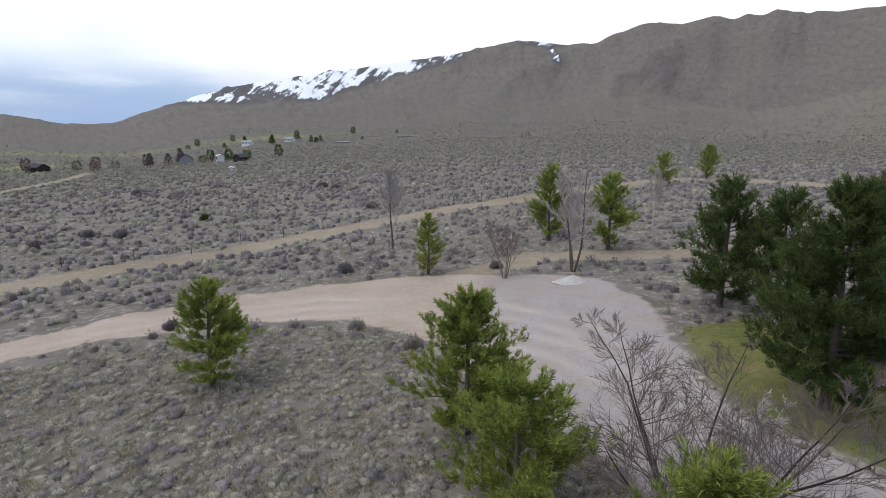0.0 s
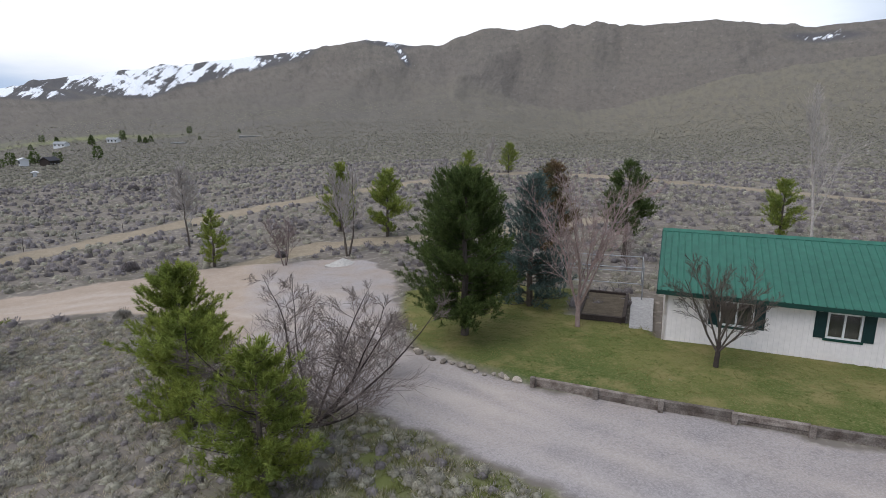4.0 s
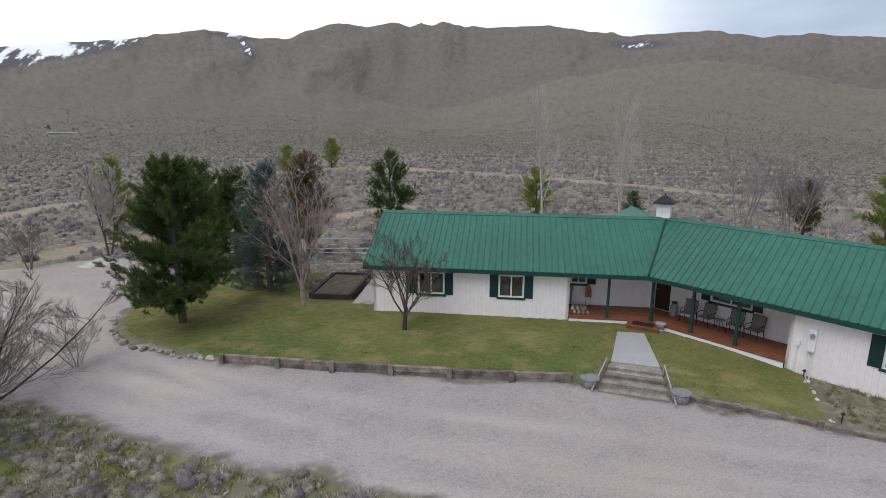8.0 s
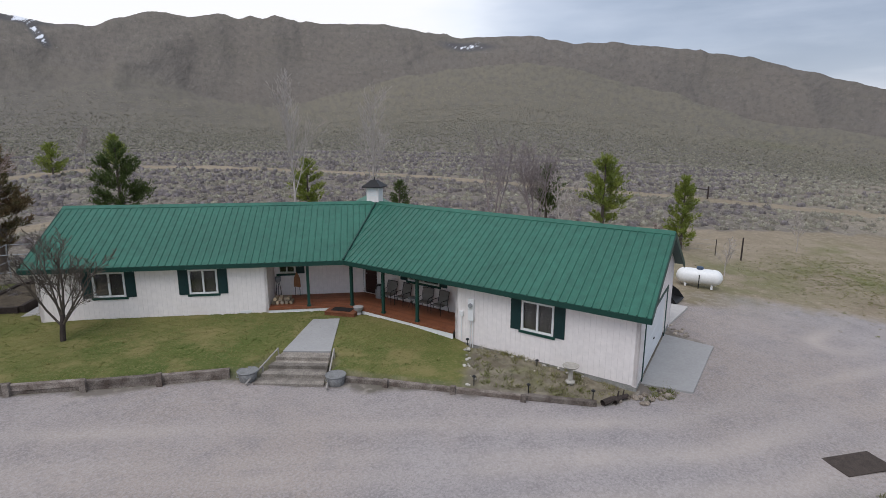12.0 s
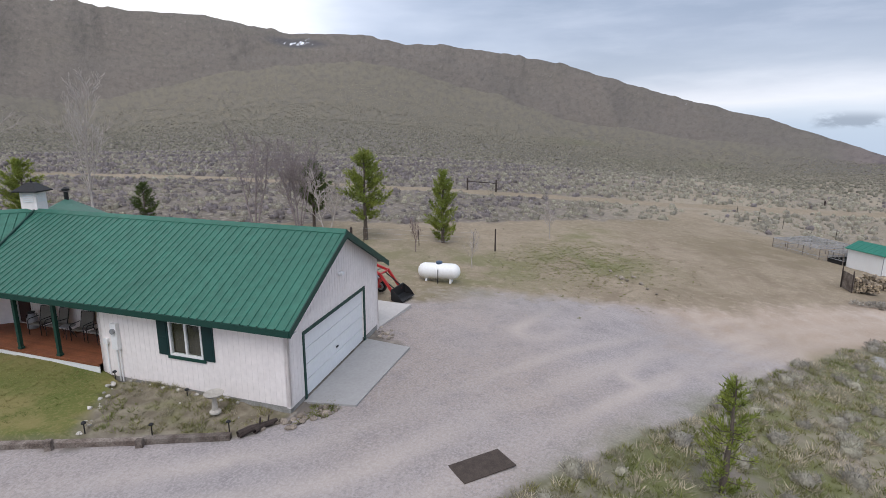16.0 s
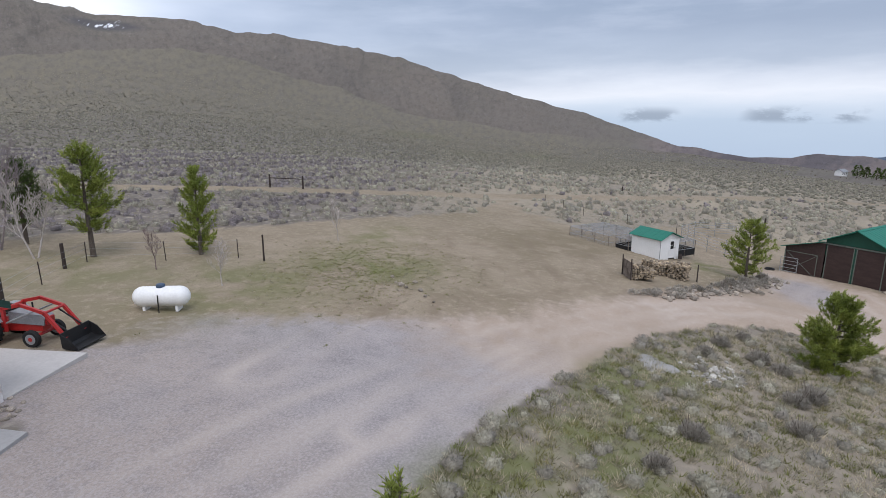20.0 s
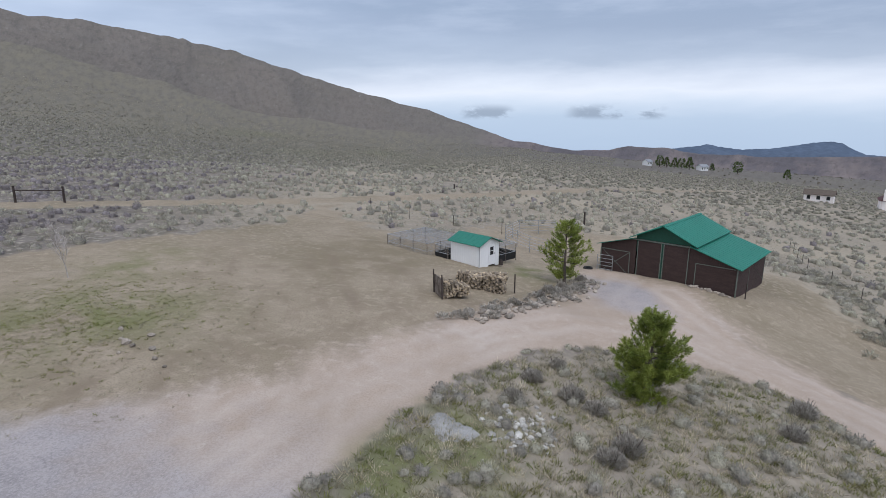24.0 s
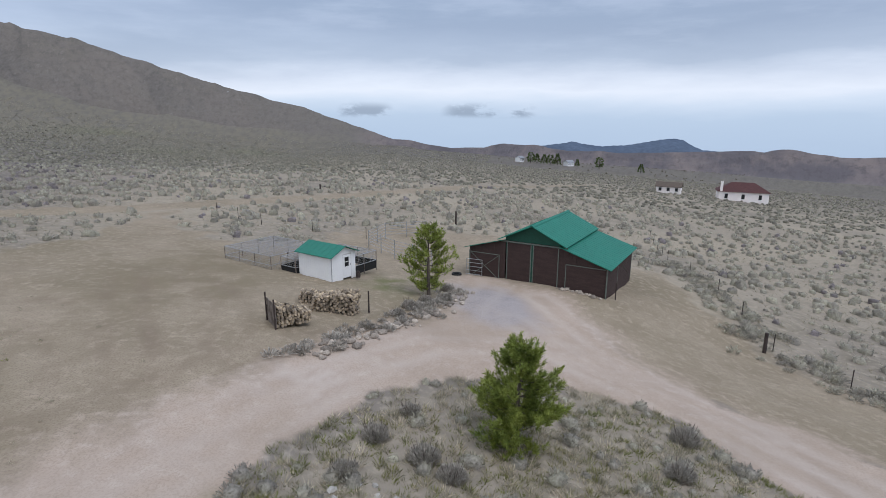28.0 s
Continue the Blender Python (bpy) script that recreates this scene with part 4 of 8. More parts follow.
LEN_E, LEN_W = 13.55, 13.5
house = thing("house", Matrix.Identity(4), "cream-sided ranch house with green metal roof and recessed porch", "house")


def orient(pile, m):
    """Turns the faces round for the mirrored wing."""
    if m.to_3x3().determinant() < 0:
        pile.f = [tuple(reversed(q)) for q in pile.f]
    return pile


def roof_slope(m, length, front):
    """One slope of ribbed sheets 0.9 m wide, from the eave up to the ridge, cut to the mitre where the wings meet."""
    pitch = (RIDGE_Z - EAVE_Z) / DEEP
    def at(u, v, up=0.0):
        return m @ Vector((u, v if front else 2 * DEEP - v, EAVE_Z + v * pitch + up))
    def reach(u):
        if front:
            return (max(0.0, -u / half(m)), DEEP)
        return (0.0, min(DEEP, 2 * DEEP + u / half(m)))
    lo = -DEEP * half(m) if front else -2 * DEEP * half(m)
    turn = m if front else m @ Matrix.Diagonal((1, -1, 1, 1))
    deck = Pile()
    e = 0.0 if front else lo
    q = [(e, 0), (length, 0), (length, DEEP), (-DEEP * half(m), DEEP)]
    deck.add([at(u, v, -0.012) for u, v in q] + [at(u, v, -0.07) for u, v in q], [(0, 1, 2, 3), (7, 6, 5, 4), (0, 4, 5, 1), (1, 5, 6, 2), (2, 6, 7, 3), (3, 7, 4, 0)])
    part("roof_deck", orient(deck, turn), M_TRIM, roof)
    hi = length
    while hi > lo + 0.1:
        prof = []
        for k in range(3):
            c = hi - 0.15 - 0.3 * k
            prof += [(c + 0.028, 0), (c + 0.012, 0.034), (c - 0.012, 0.034), (c - 0.028, 0)]
        prof = [(hi, 0)] + prof + [(hi - 0.897, 0)]
        prof = [(u, h) for u, h in prof if u > lo + 0.01]
        p = Pile()
        vs = []
        for u, h in prof:
            v0, v1 = reach(u)
            vs += [at(u, v0, h), at(u, v1, h)]
        p.add(vs, [(2 * i + 2, 2 * i, 2 * i + 1, 2 * i + 3) for i in range(len(prof) - 1)])
        if len(prof) > 1:
            part("roof_sheet", orient(p, turn), M_ROOF, roof)
        hi -= 0.9


def valley_flashing():
    a, b = ME @ Vector((0, 0, EAVE_Z + 0.045)), ME @ Vector((-DEEP * HALF_E, DEEP, RIDGE_Z + 0.045))
    return Pile().tube(a, b, 0.05, n=6)


roof = part("roof", valley_flashing(), M_TRIM, house)
for m_, len_ in ((ME, LEN_E), (MW, LEN_W)):
    for front_ in (True, False):
        roof_slope(m_, len_, front_)


def ridge_caps():
    for m, length in ((ME, LEN_E), (MW, LEN_W)):
        s = -DEEP * half(m)
        p = Pile()
        pts = [(-0.17, -0.075), (0, 0.045), (0.17, -0.075), (0.17, -0.05), (0, 0.075), (-0.17, -0.05)]
        a = [m @ Vector((s, DEEP + v, RIDGE_Z + z)) for v, z in pts]
        b = [m @ Vector((length, DEEP + v, RIDGE_Z + z)) for v, z in pts]
        p.add(a + b, [(0, 1, 7, 6), (1, 2, 8, 7), (2, 3, 9, 8), (3, 4, 10, 9), (4, 5, 11, 10), (5, 0, 6, 11), (0, 5, 4, 1), (1, 4, 3, 2), (6, 7, 10, 11), (7, 8, 9, 10)])
        part("ridge_cap", orient(p, m), M_ROOF, roof)
        # fascia and gutter along the eave
        f = Pile().box(0, length, -0.03, 0.0, EAVE_Z - 0.20, EAVE_Z - 0.01)
        f.v = [tuple(m @ Vector(q)) for q in f.v]
        part("fascia", orient(f, m), M_TRIM, house)
        sf = Pile().box(0, length, 0.0, OVER, EAVE_Z - 0.21, EAVE_Z - 0.17)
        sf.v = [tuple(m @ Vector(q)) for q in sf.v]
        part("soffit", orient(sf, m), M_SIDING, house)
        # barge boards on the gable
        pitch = (RIDGE_Z - EAVE_Z) / DEEP
        for k in (0, 1):
            g = Pile()
            v0, v1 = (0, DEEP) if k == 0 else (2 * DEEP, DEEP)
            q = [Vector((u, v, z + dz)) for u in (length, length + 0.04) for v, z in ((v0, EAVE_Z), (v1, RIDGE_Z)) for dz in (-0.21, 0.015)]
            g.add([m @ w for w in q], [(0, 2, 3, 1), (4, 5, 7, 6), (0, 4, 6, 2), (1, 3, 7, 5), (0, 1, 5, 4), (2, 6, 7, 3)])
            part("barge_board", g, M_TRIM, house)


ridge_caps()


def wall_piece(m, u0, u1, v, z0, z1, holes=(), name="wall", thick=0.14, material=None, parent=None, axis="u"):
    """A wall along u (or along v) with openings: (from, to, sill, head), as one closed shell."""
    us = sorted({u0, u1, *(h[0] for h in holes), *(h[1] for h in holes)})
    zs = sorted({z0, z1, *(max(z0, h[2]) for h in holes), *(min(z1, h[3]) for h in holes)})
    nu, nz = len(us) - 1, len(zs) - 1
    def full(i, j):
        if not (0 <= i < nu and 0 <= j < nz):
            return False
        cu, cz = (us[i] + us[i + 1]) / 2, (zs[j] + zs[j + 1]) / 2
        return not any(h[0] < cu < h[1] and h[2] < cz < h[3] for h in holes)
    index, verts, faces = {}, [], []
    def key(i, j, k):
        if (i, j, k) not in index:
            index[i, j, k] = len(verts)
            d = v + (thick if k else 0)
            verts.append(m @ Vector((us[i], d, zs[j]) if axis == "u" else (d, us[i], zs[j])))
        return index[i, j, k]
    for i in range(nu):
        for j in range(nz):
            if not full(i, j):
                continue
            faces.append((key(i, j, 0), key(i + 1, j, 0), key(i + 1, j + 1, 0), key(i, j + 1, 0)))
            faces.append((key(i, j + 1, 1), key(i + 1, j + 1, 1), key(i + 1, j, 1), key(i, j, 1)))
            for di, dj, a, b in ((-1, 0, (i, j + 1), (i, j)), (1, 0, (i + 1, j), (i + 1, j + 1)), (0, -1, (i, j), (i + 1, j)), (0, 1, (i + 1, j + 1), (i, j + 1))):
                if not full(i + di, j + dj):
                    faces.append((key(*b, 0), key(*a, 0), key(*a, 1), key(*b, 1)))
    p = Pile().add(verts, faces)
    flip = (m.to_3x3().determinant() < 0) != (axis == "v")
    if flip:
        p.f = [tuple(reversed(q)) for q in p.f]
    return part(name, p, material or M_SIDING, parent or house)


def grooves(m, u0, u1, v, z0, z1, holes=(), step=0.205, parent=None, material=None, axis="u"):
    """Vertical board edges: narrow strips 4 mm proud."""
    p = Pile()
    u = u0 + step / 2
    while u < u1:
        spans = [(z0, z1)]
        for a, b, s, h in holes:
            if a - 0.12 < u < b + 0.12:
                spans = [(z0, s - 0.12), (h + 0.12, z1)]
        for lo, hi in spans:
            if hi - lo > 0.05:
                q = Pile().box(u - 0.009, u + 0.009, v - 0.005, v, lo, hi) if axis == "u" else Pile().box(v, v + 0.005, u - 0.009, u + 0.009, lo, hi)
                p.add([m @ Vector(w) for w in q.v], q.f)
        u += step
    return tagged(part("board_edge", orient(p, m), material or M_GROOVE, parent or house), kind="stuff")


M_GROOVE = mat("shaded_board_joint", (0.79, 0.735, 0.705), 0.7, vary=0.08, scale=1)
TOP = EAVE_Z - 0.17
WIN_W = [(5.65, 6.85, 1.40, 2.52), (9.55, 10.85, 1.40, 2.52)]
WIN_E = [(8.85, 10.12, 1.32, 2.48)]
SKIRT = 0.22
# front walls
wall_piece(MW, 3.46, LEN_W - 0.35, OVER, SKIRT, TOP, WIN_W)
grooves(MW, 3.46, LEN_W - 0.35, OVER, SKIRT, TOP, WIN_W)
wall_piece(ME, 5.85, LEN_E - 0.35, OVER, SKIRT, TOP, WIN_E)
grooves(ME, 5.85, LEN_E - 0.35, OVER, SKIRT, TOP, WIN_E)
# foundation
for m_, a_, b_ in ((MW, 3.46, LEN_W - 0.36), (ME, 5.85, LEN_E - 0.36)):
    wall_piece(m_, a_, b_, OVER + 0.012, -0.3, SKIRT, name="foundation", material=M_FOUND)
# porch back walls, 1.9 m back
PB = OVER + 1.9
WIN_PW = [(2.45, 3.25, 1.72, 2.45)]
WIN_PE = [(2.1, 3.9, 1.68, 2.40)]
DOOR_E = (-0.72, 0.22, FLOOR_Z, 2.62)
sW, sE = -PB * HALF_W, -PB * HALF_E
wall_piece(MW, sW + 0.02, 3.46, PB, FLOOR_Z - 0.2, TOP + 0.1, WIN_PW)
wall_piece(ME, sE - 0.02, 5.85, PB, FLOOR_Z - 0.2, TOP + 0.1, [DOOR_E] + WIN_PE)
grooves(ME, 0.4, 5.85, PB, FLOOR_Z, TOP + 0.1, WIN_PE)
grooves(MW, 0.0, 3.46, PB, FLOOR_Z, TOP + 0.1, WIN_PW)
wall_piece(MW, OVER, PB + 0.14, 3.46, SKIRT, TOP, axis="v")
wall_piece(ME, OVER, PB + 0.14, 5.85, SKIRT, TOP, axis="v")
# porch ceiling
for m_, b_ in ((ME, 5.85), (MW, 3.46)):
    p_ = Pile().add([m_ @ Vector(q) for q in ((0, OVER, TOP), (b_, OVER, TOP), (b_, PB, TOP), (-PB * half(m_), PB, TOP), (0, OVER, TOP + 0.05), (b_, OVER, TOP + 0.05), (b_, PB, TOP + 0.05), (-PB * half(m_), PB, TOP + 0.05))],
                    [(3, 2, 1, 0), (4, 5, 6, 7), (0, 1, 5, 4), (1, 2, 6, 5), (2, 3, 7, 6), (3, 0, 4, 7)])
    part("porch_ceiling", p_, M_SIDING, house)
# back walls
BACK = 2 * DEEP - OVER - 0.14
wall_piece(MW, -BACK * HALF_W, LEN_W - 0.35, BACK, -0.2, TOP)
wall_piece(ME, -BACK * HALF_E, LEN_E - 0.35, BACK, -0.2, TOP)


def gable(m, length, holes, z0):
    """End wall: boards up to the eaves with openings, and the triangle under the roof."""
    u = length - 0.35 - 0.14
    wall_piece(m, OVER, 2 * DEEP - OVER, u, z0, TOP, holes, axis="v")
    pitch = (RIDGE_Z - EAVE_Z) / DEEP
    p = Pile()
    pts = [(OVER, TOP), (2 * DEEP - OVER, TOP), (2 * DEEP - OVER, EAVE_Z + OVER * pitch - 0.06), (DEEP, RIDGE_Z - 0.07), (OVER, EAVE_Z + OVER * pitch - 0.06)]
    a = [m @ Vector((u, v, z)) for v, z in pts]
    b = [m @ Vector((u + 0.135, v, z)) for v, z in pts]
    p.add(a + b, [(4, 3, 2, 1, 0), (5, 6, 7, 8, 9)] + [(i, (i + 1) % 5, 5 + (i + 1) % 5, 5 + i) for i in range(5)])
    part("gable", orient(p, m), M_SIDING, house)
    # board joints on the end wall
    q = Pile()
    v = OVER + 0.1
    while v < 2 * DEEP - OVER:
        hi = EAVE_Z + min(v, 2 * DEEP - v) * pitch - 0.1
        lo = z0
        for c, d, s, h in holes:
            if c - 0.1 < v < d + 0.1:
                lo = h + 0.1
        w = Pile().box(u + 0.14, u + 0.145, v - 0.009, v + 0.009, lo, hi)
        q.add([m @ Vector(k) for k in w.v], w.f)
        v += 0.205
    tagged(part("board_edge", orient(q, m), M_GROOVE, house), kind="stuff")


GDOOR = (1.45, 6.35, 0.04, 2.16)
gable(ME, LEN_E, [GDOOR], 0.18)
gable(MW, LEN_W, [], 0.18)


# ---------------------------------------------------------------- house: openings and fittings
def put(name, pile, m, material, parent, label="", smooth=False):
    """A part built in a wing's u, v, z and set into the world."""
    pile.v = [tuple(m @ Vector(q)) for q in pile.v]
    return part(name, orient(pile, m), material, parent, label, smooth)


def window(m, hole, v, shutters="", trim_below=True):
    u0, u1, z0, z1 = hole
    fr = Pile()
    t = 0.06
    for a, b, c, d in ((u0, u1, z1 - t, z1), (u0, u1, z0, z0 + t), (u0, u0 + t, z0 + t, z1 - t), (u1 - t, u1, z0 + t, z1 - t)):
        fr.box(a, b, v - 0.025, v + 0.09, c, d)
    mid = (u0 + u1) / 2
    w = put("window", Pile().box(u0 + t, u1 - t, v + 0.16, v + 0.18, z0 + t, z1 - t), m, M_INSIDE, house, "sliding window with white frame")
    for name, pile in (("window_frame", fr), ("mullion", Pile().box(mid - 0.035, mid + 0.035, v - 0.015, v + 0.07, z0 + t, z1 - t))):
        put(name, pile, m, M_WHITE, w)
    for a, b in ((u0 + t, mid - 0.035), (mid + 0.035, u1 - t)):
        pane = put("pane", Pile().box(a, b, v + 0.03, v + 0.036, z0 + t, z1 - t), m, M_GLASS, w)
        pane.visible_shadow = False
    sill = Pile().box(u0 - 0.10, u1 + 0.10, v - 0.045, v - 0.006, z0 - 0.11, z0 - 0.005, bevel=0.008)
    put("sill", sill, m, M_TRIM, w)
    sw = 0.42
    for side in shutters:
        a = u0 - sw - 0.03 if side == "a" else u1 + 0.03
        sh = put("shutter", Pile().box(a, a + sw, v - 0.035, v - 0.006, z0 - 0.02, z1 + 0.02, bevel=0.008), m, M_SHUTTER, house, "dark teal-green shutter")
        for c, d in ((z0 + 0.06, (z0 + z1) / 2 - 0.03), ((z0 + z1) / 2 + 0.03, z1 - 0.06)):
            put("panel", Pile().box(a + 0.06, a + sw - 0.06, v - 0.045, v - 0.036, c, d, bevel=0.006), m, M_SHUTTER, sh)
    return w


for h_ in WIN_W:
    window(MW, h_, OVER, "ab")
for h_ in WIN_E:
    window(ME, h_, OVER, "ab")
for h_ in WIN_PE:
    window(ME, h_, PB, "ab")
for h_ in WIN_PW:
    window(MW, h_, PB, "a")


def front_door():
    u0, u1, z0, z1 = DOOR_E
    d = put("door", Pile().box(u0 + 0.07, u1 - 0.07, PB + 0.04, PB + 0.085, z0 + 0.01, z1 - 0.07), ME, M_DARKWOOD, house, "dark red-brown front door with white storm frame")
    for a, b, c, e in ((u0, u0 + 0.07, z0, z1), (u1 - 0.07, u1, z0, z1), (u0 + 0.07, u1 - 0.07, z1 - 0.07, z1)):
        put("door_frame", Pile().box(a, b, PB - 0.03, PB + 0.10, c, e), ME, M_WHITE, d)
    put("trim", Pile().box(u0 - 0.12, u0 - 0.002, PB - 0.02, PB - 0.004, z0, z1 + 0.02), ME, M_TRIM, d)
    for c, e in ((z0 + 0.2, z0 + 0.85), (z0 + 1.0, z0 + 1.8)):
        put("door_panel", Pile().box(u0 + 0.2, u1 - 0.2, PB + 0.028, PB + 0.039, c, e, bevel=0.006), ME, M_DARKWOOD, d)
    put("door_handle", Pile().tube((u0 + 0.16, PB - 0.01, z0 + 1.0), (u0 + 0.16, PB + 0.038, z0 + 1.0), 0.03, n=8), ME, M_GALV, d)


front_door()


def garage_door():
    v0, v1, z0, z1 = GDOOR
    u = LEN_E - 0.35 - 0.09
    d = put("garage_door", Pile().box(u - 0.03, u, v0 + 0.02, v1 - 0.02, z0, z1 - 0.01), ME, M_DOORWHITE, house, "closed white sectional double garage door")
    n, hz = 4, (z1 - z0 - 0.02) / 4
    for k in range(n):
        put("section", Pile().box(u, u + 0.035, v0 + 0.01, v1 - 0.01, z0 + 0.005 + k * hz, z0 + (k + 1) * hz - 0.012, bevel=0.008), ME, M_DOORWHITE, d)
    put("handle", Pile().box(u + 0.036, u + 0.07, (v0 + v1) / 2 - 0.08, (v0 + v1) / 2 + 0.08, z0 + 0.72, z0 + 0.76), ME, M_IRON, d)
    e = LEN_E - 0.35
    for a, b, c, f in ((v0 - 0.11, v0, 0.0, z1 + 0.12), (v1, v1 + 0.17, 0.0, z1 + 0.12), (v0, v1, z1, z1 + 0.12)):
        put("door_trim", Pile().box(e, e + 0.03, a, b, c, f), ME, M_TRIM, d)
    put("gable_light", Pile().box(e, e + 0.16, DEEP - 0.14, DEEP + 0.10, 3.32, 3.46, bevel=0.03), ME, M_WHITE, house, "small white outdoor light on the gable")
    # foundation face under the end wall
    for a, b in ((OVER, v0 - 0.11), (v1 + 0.17, 2 * DEEP - OVER)):
        put("foundation", Pile().box(e - 0.12, e - 0.01, a, b, -0.3, 0.18), ME, M_FOUND, house)


garage_door()
wall_piece(MW, OVER, 2 * DEEP - OVER, LEN_W - 0.5, -0.3, 0.18, name="foundation", axis="v", material=M_FOUND)


def porch():
    deck = thing("porch_deck", Matrix.Identity(4), "red-brown stained board deck of the recessed porch", "deck")
    w = 0.142
    n = int((PB - 0.32) / w)
    for m, end in ((ME, 5.84), (MW, 3.45)):
        for k in range(n):
            v0, v1 = 0.32 + k * w, 0.32 + (k + 1) * w - 0.006
            p = Pile()
            q = [(-v0 * half(m) + 0.003, v0), (end, v0), (end, v1), (-v1 * half(m) + 0.003, v1)]
            p.add([Vector((u, v, FLOOR_Z)) for u, v in q] + [Vector((u, v, FLOOR_Z - 0.035)) for u, v in q], [(0, 1, 2, 3), (7, 6, 5, 4), (0, 4, 5, 1), (1, 5, 6, 2), (2, 6, 7, 3), (3, 7, 4, 0)])
            put("deck_board", p, m, M_DECK, deck)
        put("rim_board", Pile().box(-0.1, end, 0.285, 0.318, FLOOR_Z - 0.09, FLOOR_Z + 0.002), m, M_DECK, deck)
        put("skirt", Pile().box(0.3, end, 0.30, 0.33, 0.20, FLOOR_Z - 0.094), m, M_WHITE, deck, "white painted skirting board")
    for m, u in ((MW, 1.65), (ME, 0.12), (ME, 2.05), (ME, 3.95)):
        post = put("porch_post", Pile().box(u - 0.06, u + 0.06, 0.34, 0.46, FLOOR_Z, TOP, bevel=0.012), m, M_TRIM, house, "dark green square porch post")
        put("post_base", Pile().box(u - 0.085, u + 0.085, 0.325, 0.485, FLOOR_Z, FLOOR_Z + 0.09, bevel=0.01), m, M_TRIM, post)
    # step down to the walk
    f = frame_of(VALLEY, (W_DIR - E_DIR).normalized())
    out = -(E_IN + W_IN).normalized()
    f = Matrix(((-out.y, out.x, 0, VALLEY.x + out.x * -0.20), (out.x, out.y, 0, VALLEY.y + out.y * -0.20), (0, 0, 1, 0), (0, 0, 0, 1)))
    st = thing("porch_step", Matrix.Identity(4), "red-brown wooden step with a dark door mat", "step")
    for k in range(5):
        put("tread_board", Pile().box(-0.72, 0.72, 0.05 + k * 0.165, 0.05 + (k + 1) * 0.165 - 0.008, 0.545, 0.58), f, M_DECK, st)
    put("riser", Pile().box(-0.72, 0.72, 0.05, 0.84, 0.38, 0.544), f, M_DECK, st)
    put("door_mat", Pile().box(-0.5, 0.45, 0.15, 0.66, 0.581, 0.597, bevel=0.006), f, M_BLACK, st, "dark woven door mat")


porch()


def cupola():
    c = Vector((36.1, 8.35, 0))
    m = Matrix.Translation((c.x, c.y, RIDGE_Z - 0.18)) @ Matrix.Rotation(math.atan2(E_DIR.y, E_DIR.x) + 0.35, 4, "Z")
    t = thing("cupola", m, "white louvred roof cupola with dark hipped cap", "cupola")
    part("body", Pile().box(-0.33, 0.33, -0.33, 0.33, 0, 0.95, bevel=0.01), M_SIDING, t)
    for k in range(4):
        r = Matrix.Rotation(k * math.pi / 2, 4, "Z")
        for j in range(4):
            part("louvre", Pile().box(-0.22, 0.22, 0.332, 0.350, 0.52 + j * 0.09, 0.585 + j * 0.09, r), M_WHITE, t)
    cap = Pile()
    k_, w_ = 0.52, 0.13
    cap.add([(-k_, -k_, 0.95), (k_, -k_, 0.95), (k_, k_, 0.95), (-k_, k_, 0.95), (-k_, -k_, 1.0), (k_, -k_, 1.0), (k_, k_, 1.0), (-k_, k_, 1.0), (-w_, -w_, 1.33), (w_, -w_, 1.33), (w_, w_, 1.33), (-w_, w_, 1.33)],
            [(3, 2, 1, 0), (0, 1, 5, 4), (1, 2, 6, 5), (2, 3, 7, 6), (3, 0, 4, 7), (4, 5, 9, 8), (5, 6, 10, 9), (6, 7, 11, 10), (7, 4, 8, 11), (8, 9, 10, 11)])
    part("cap", cap, M_IRON, t, "dark weathered hipped cap")
    part("finial", Pile().lathe([(0.05, 1.33), (0.05, 1.38), (0.02, 1.40), (0.03, 1.45), (0.01, 1.48)], 8), M_IRON, t)
    # rear wing roof behind the ridge with a flue
    g = frame_of((37.3, 10.2), (0.62, 0.78), 0)
    rear = Pile().prism([(-3.2, 2.9), (3.2, 2.9), (0, 4.55)], -1.2, 5.2, g @ Matrix.Rotation(-math.pi / 2, 4, "Z"))
    part("rear_roof", rear, M_ROOF, house, "green gabled roof of the rear wing")
    rw = Pile().box(-1.0, 5.0, -2.8, 2.8, -0.2, 2.9, g)
    part("rear_wall", rw, M_SIDING, house)
    fl = thing("flue_pipe", Matrix.Translation((40.3, 13.9, 3.6)), "black metal flue pipe with rain cap", "flue")
    part("pipe", Pile().tube((0, 0, 0), (0, 0, 1.35), 0.11, n=12), M_IRON, fl)
    part("rain_cap", Pile().lathe([(0.15, 1.4), (0.2, 1.42), (0.2, 1.5), (0.04, 1.6)], 12), M_IRON, fl)


cupola()


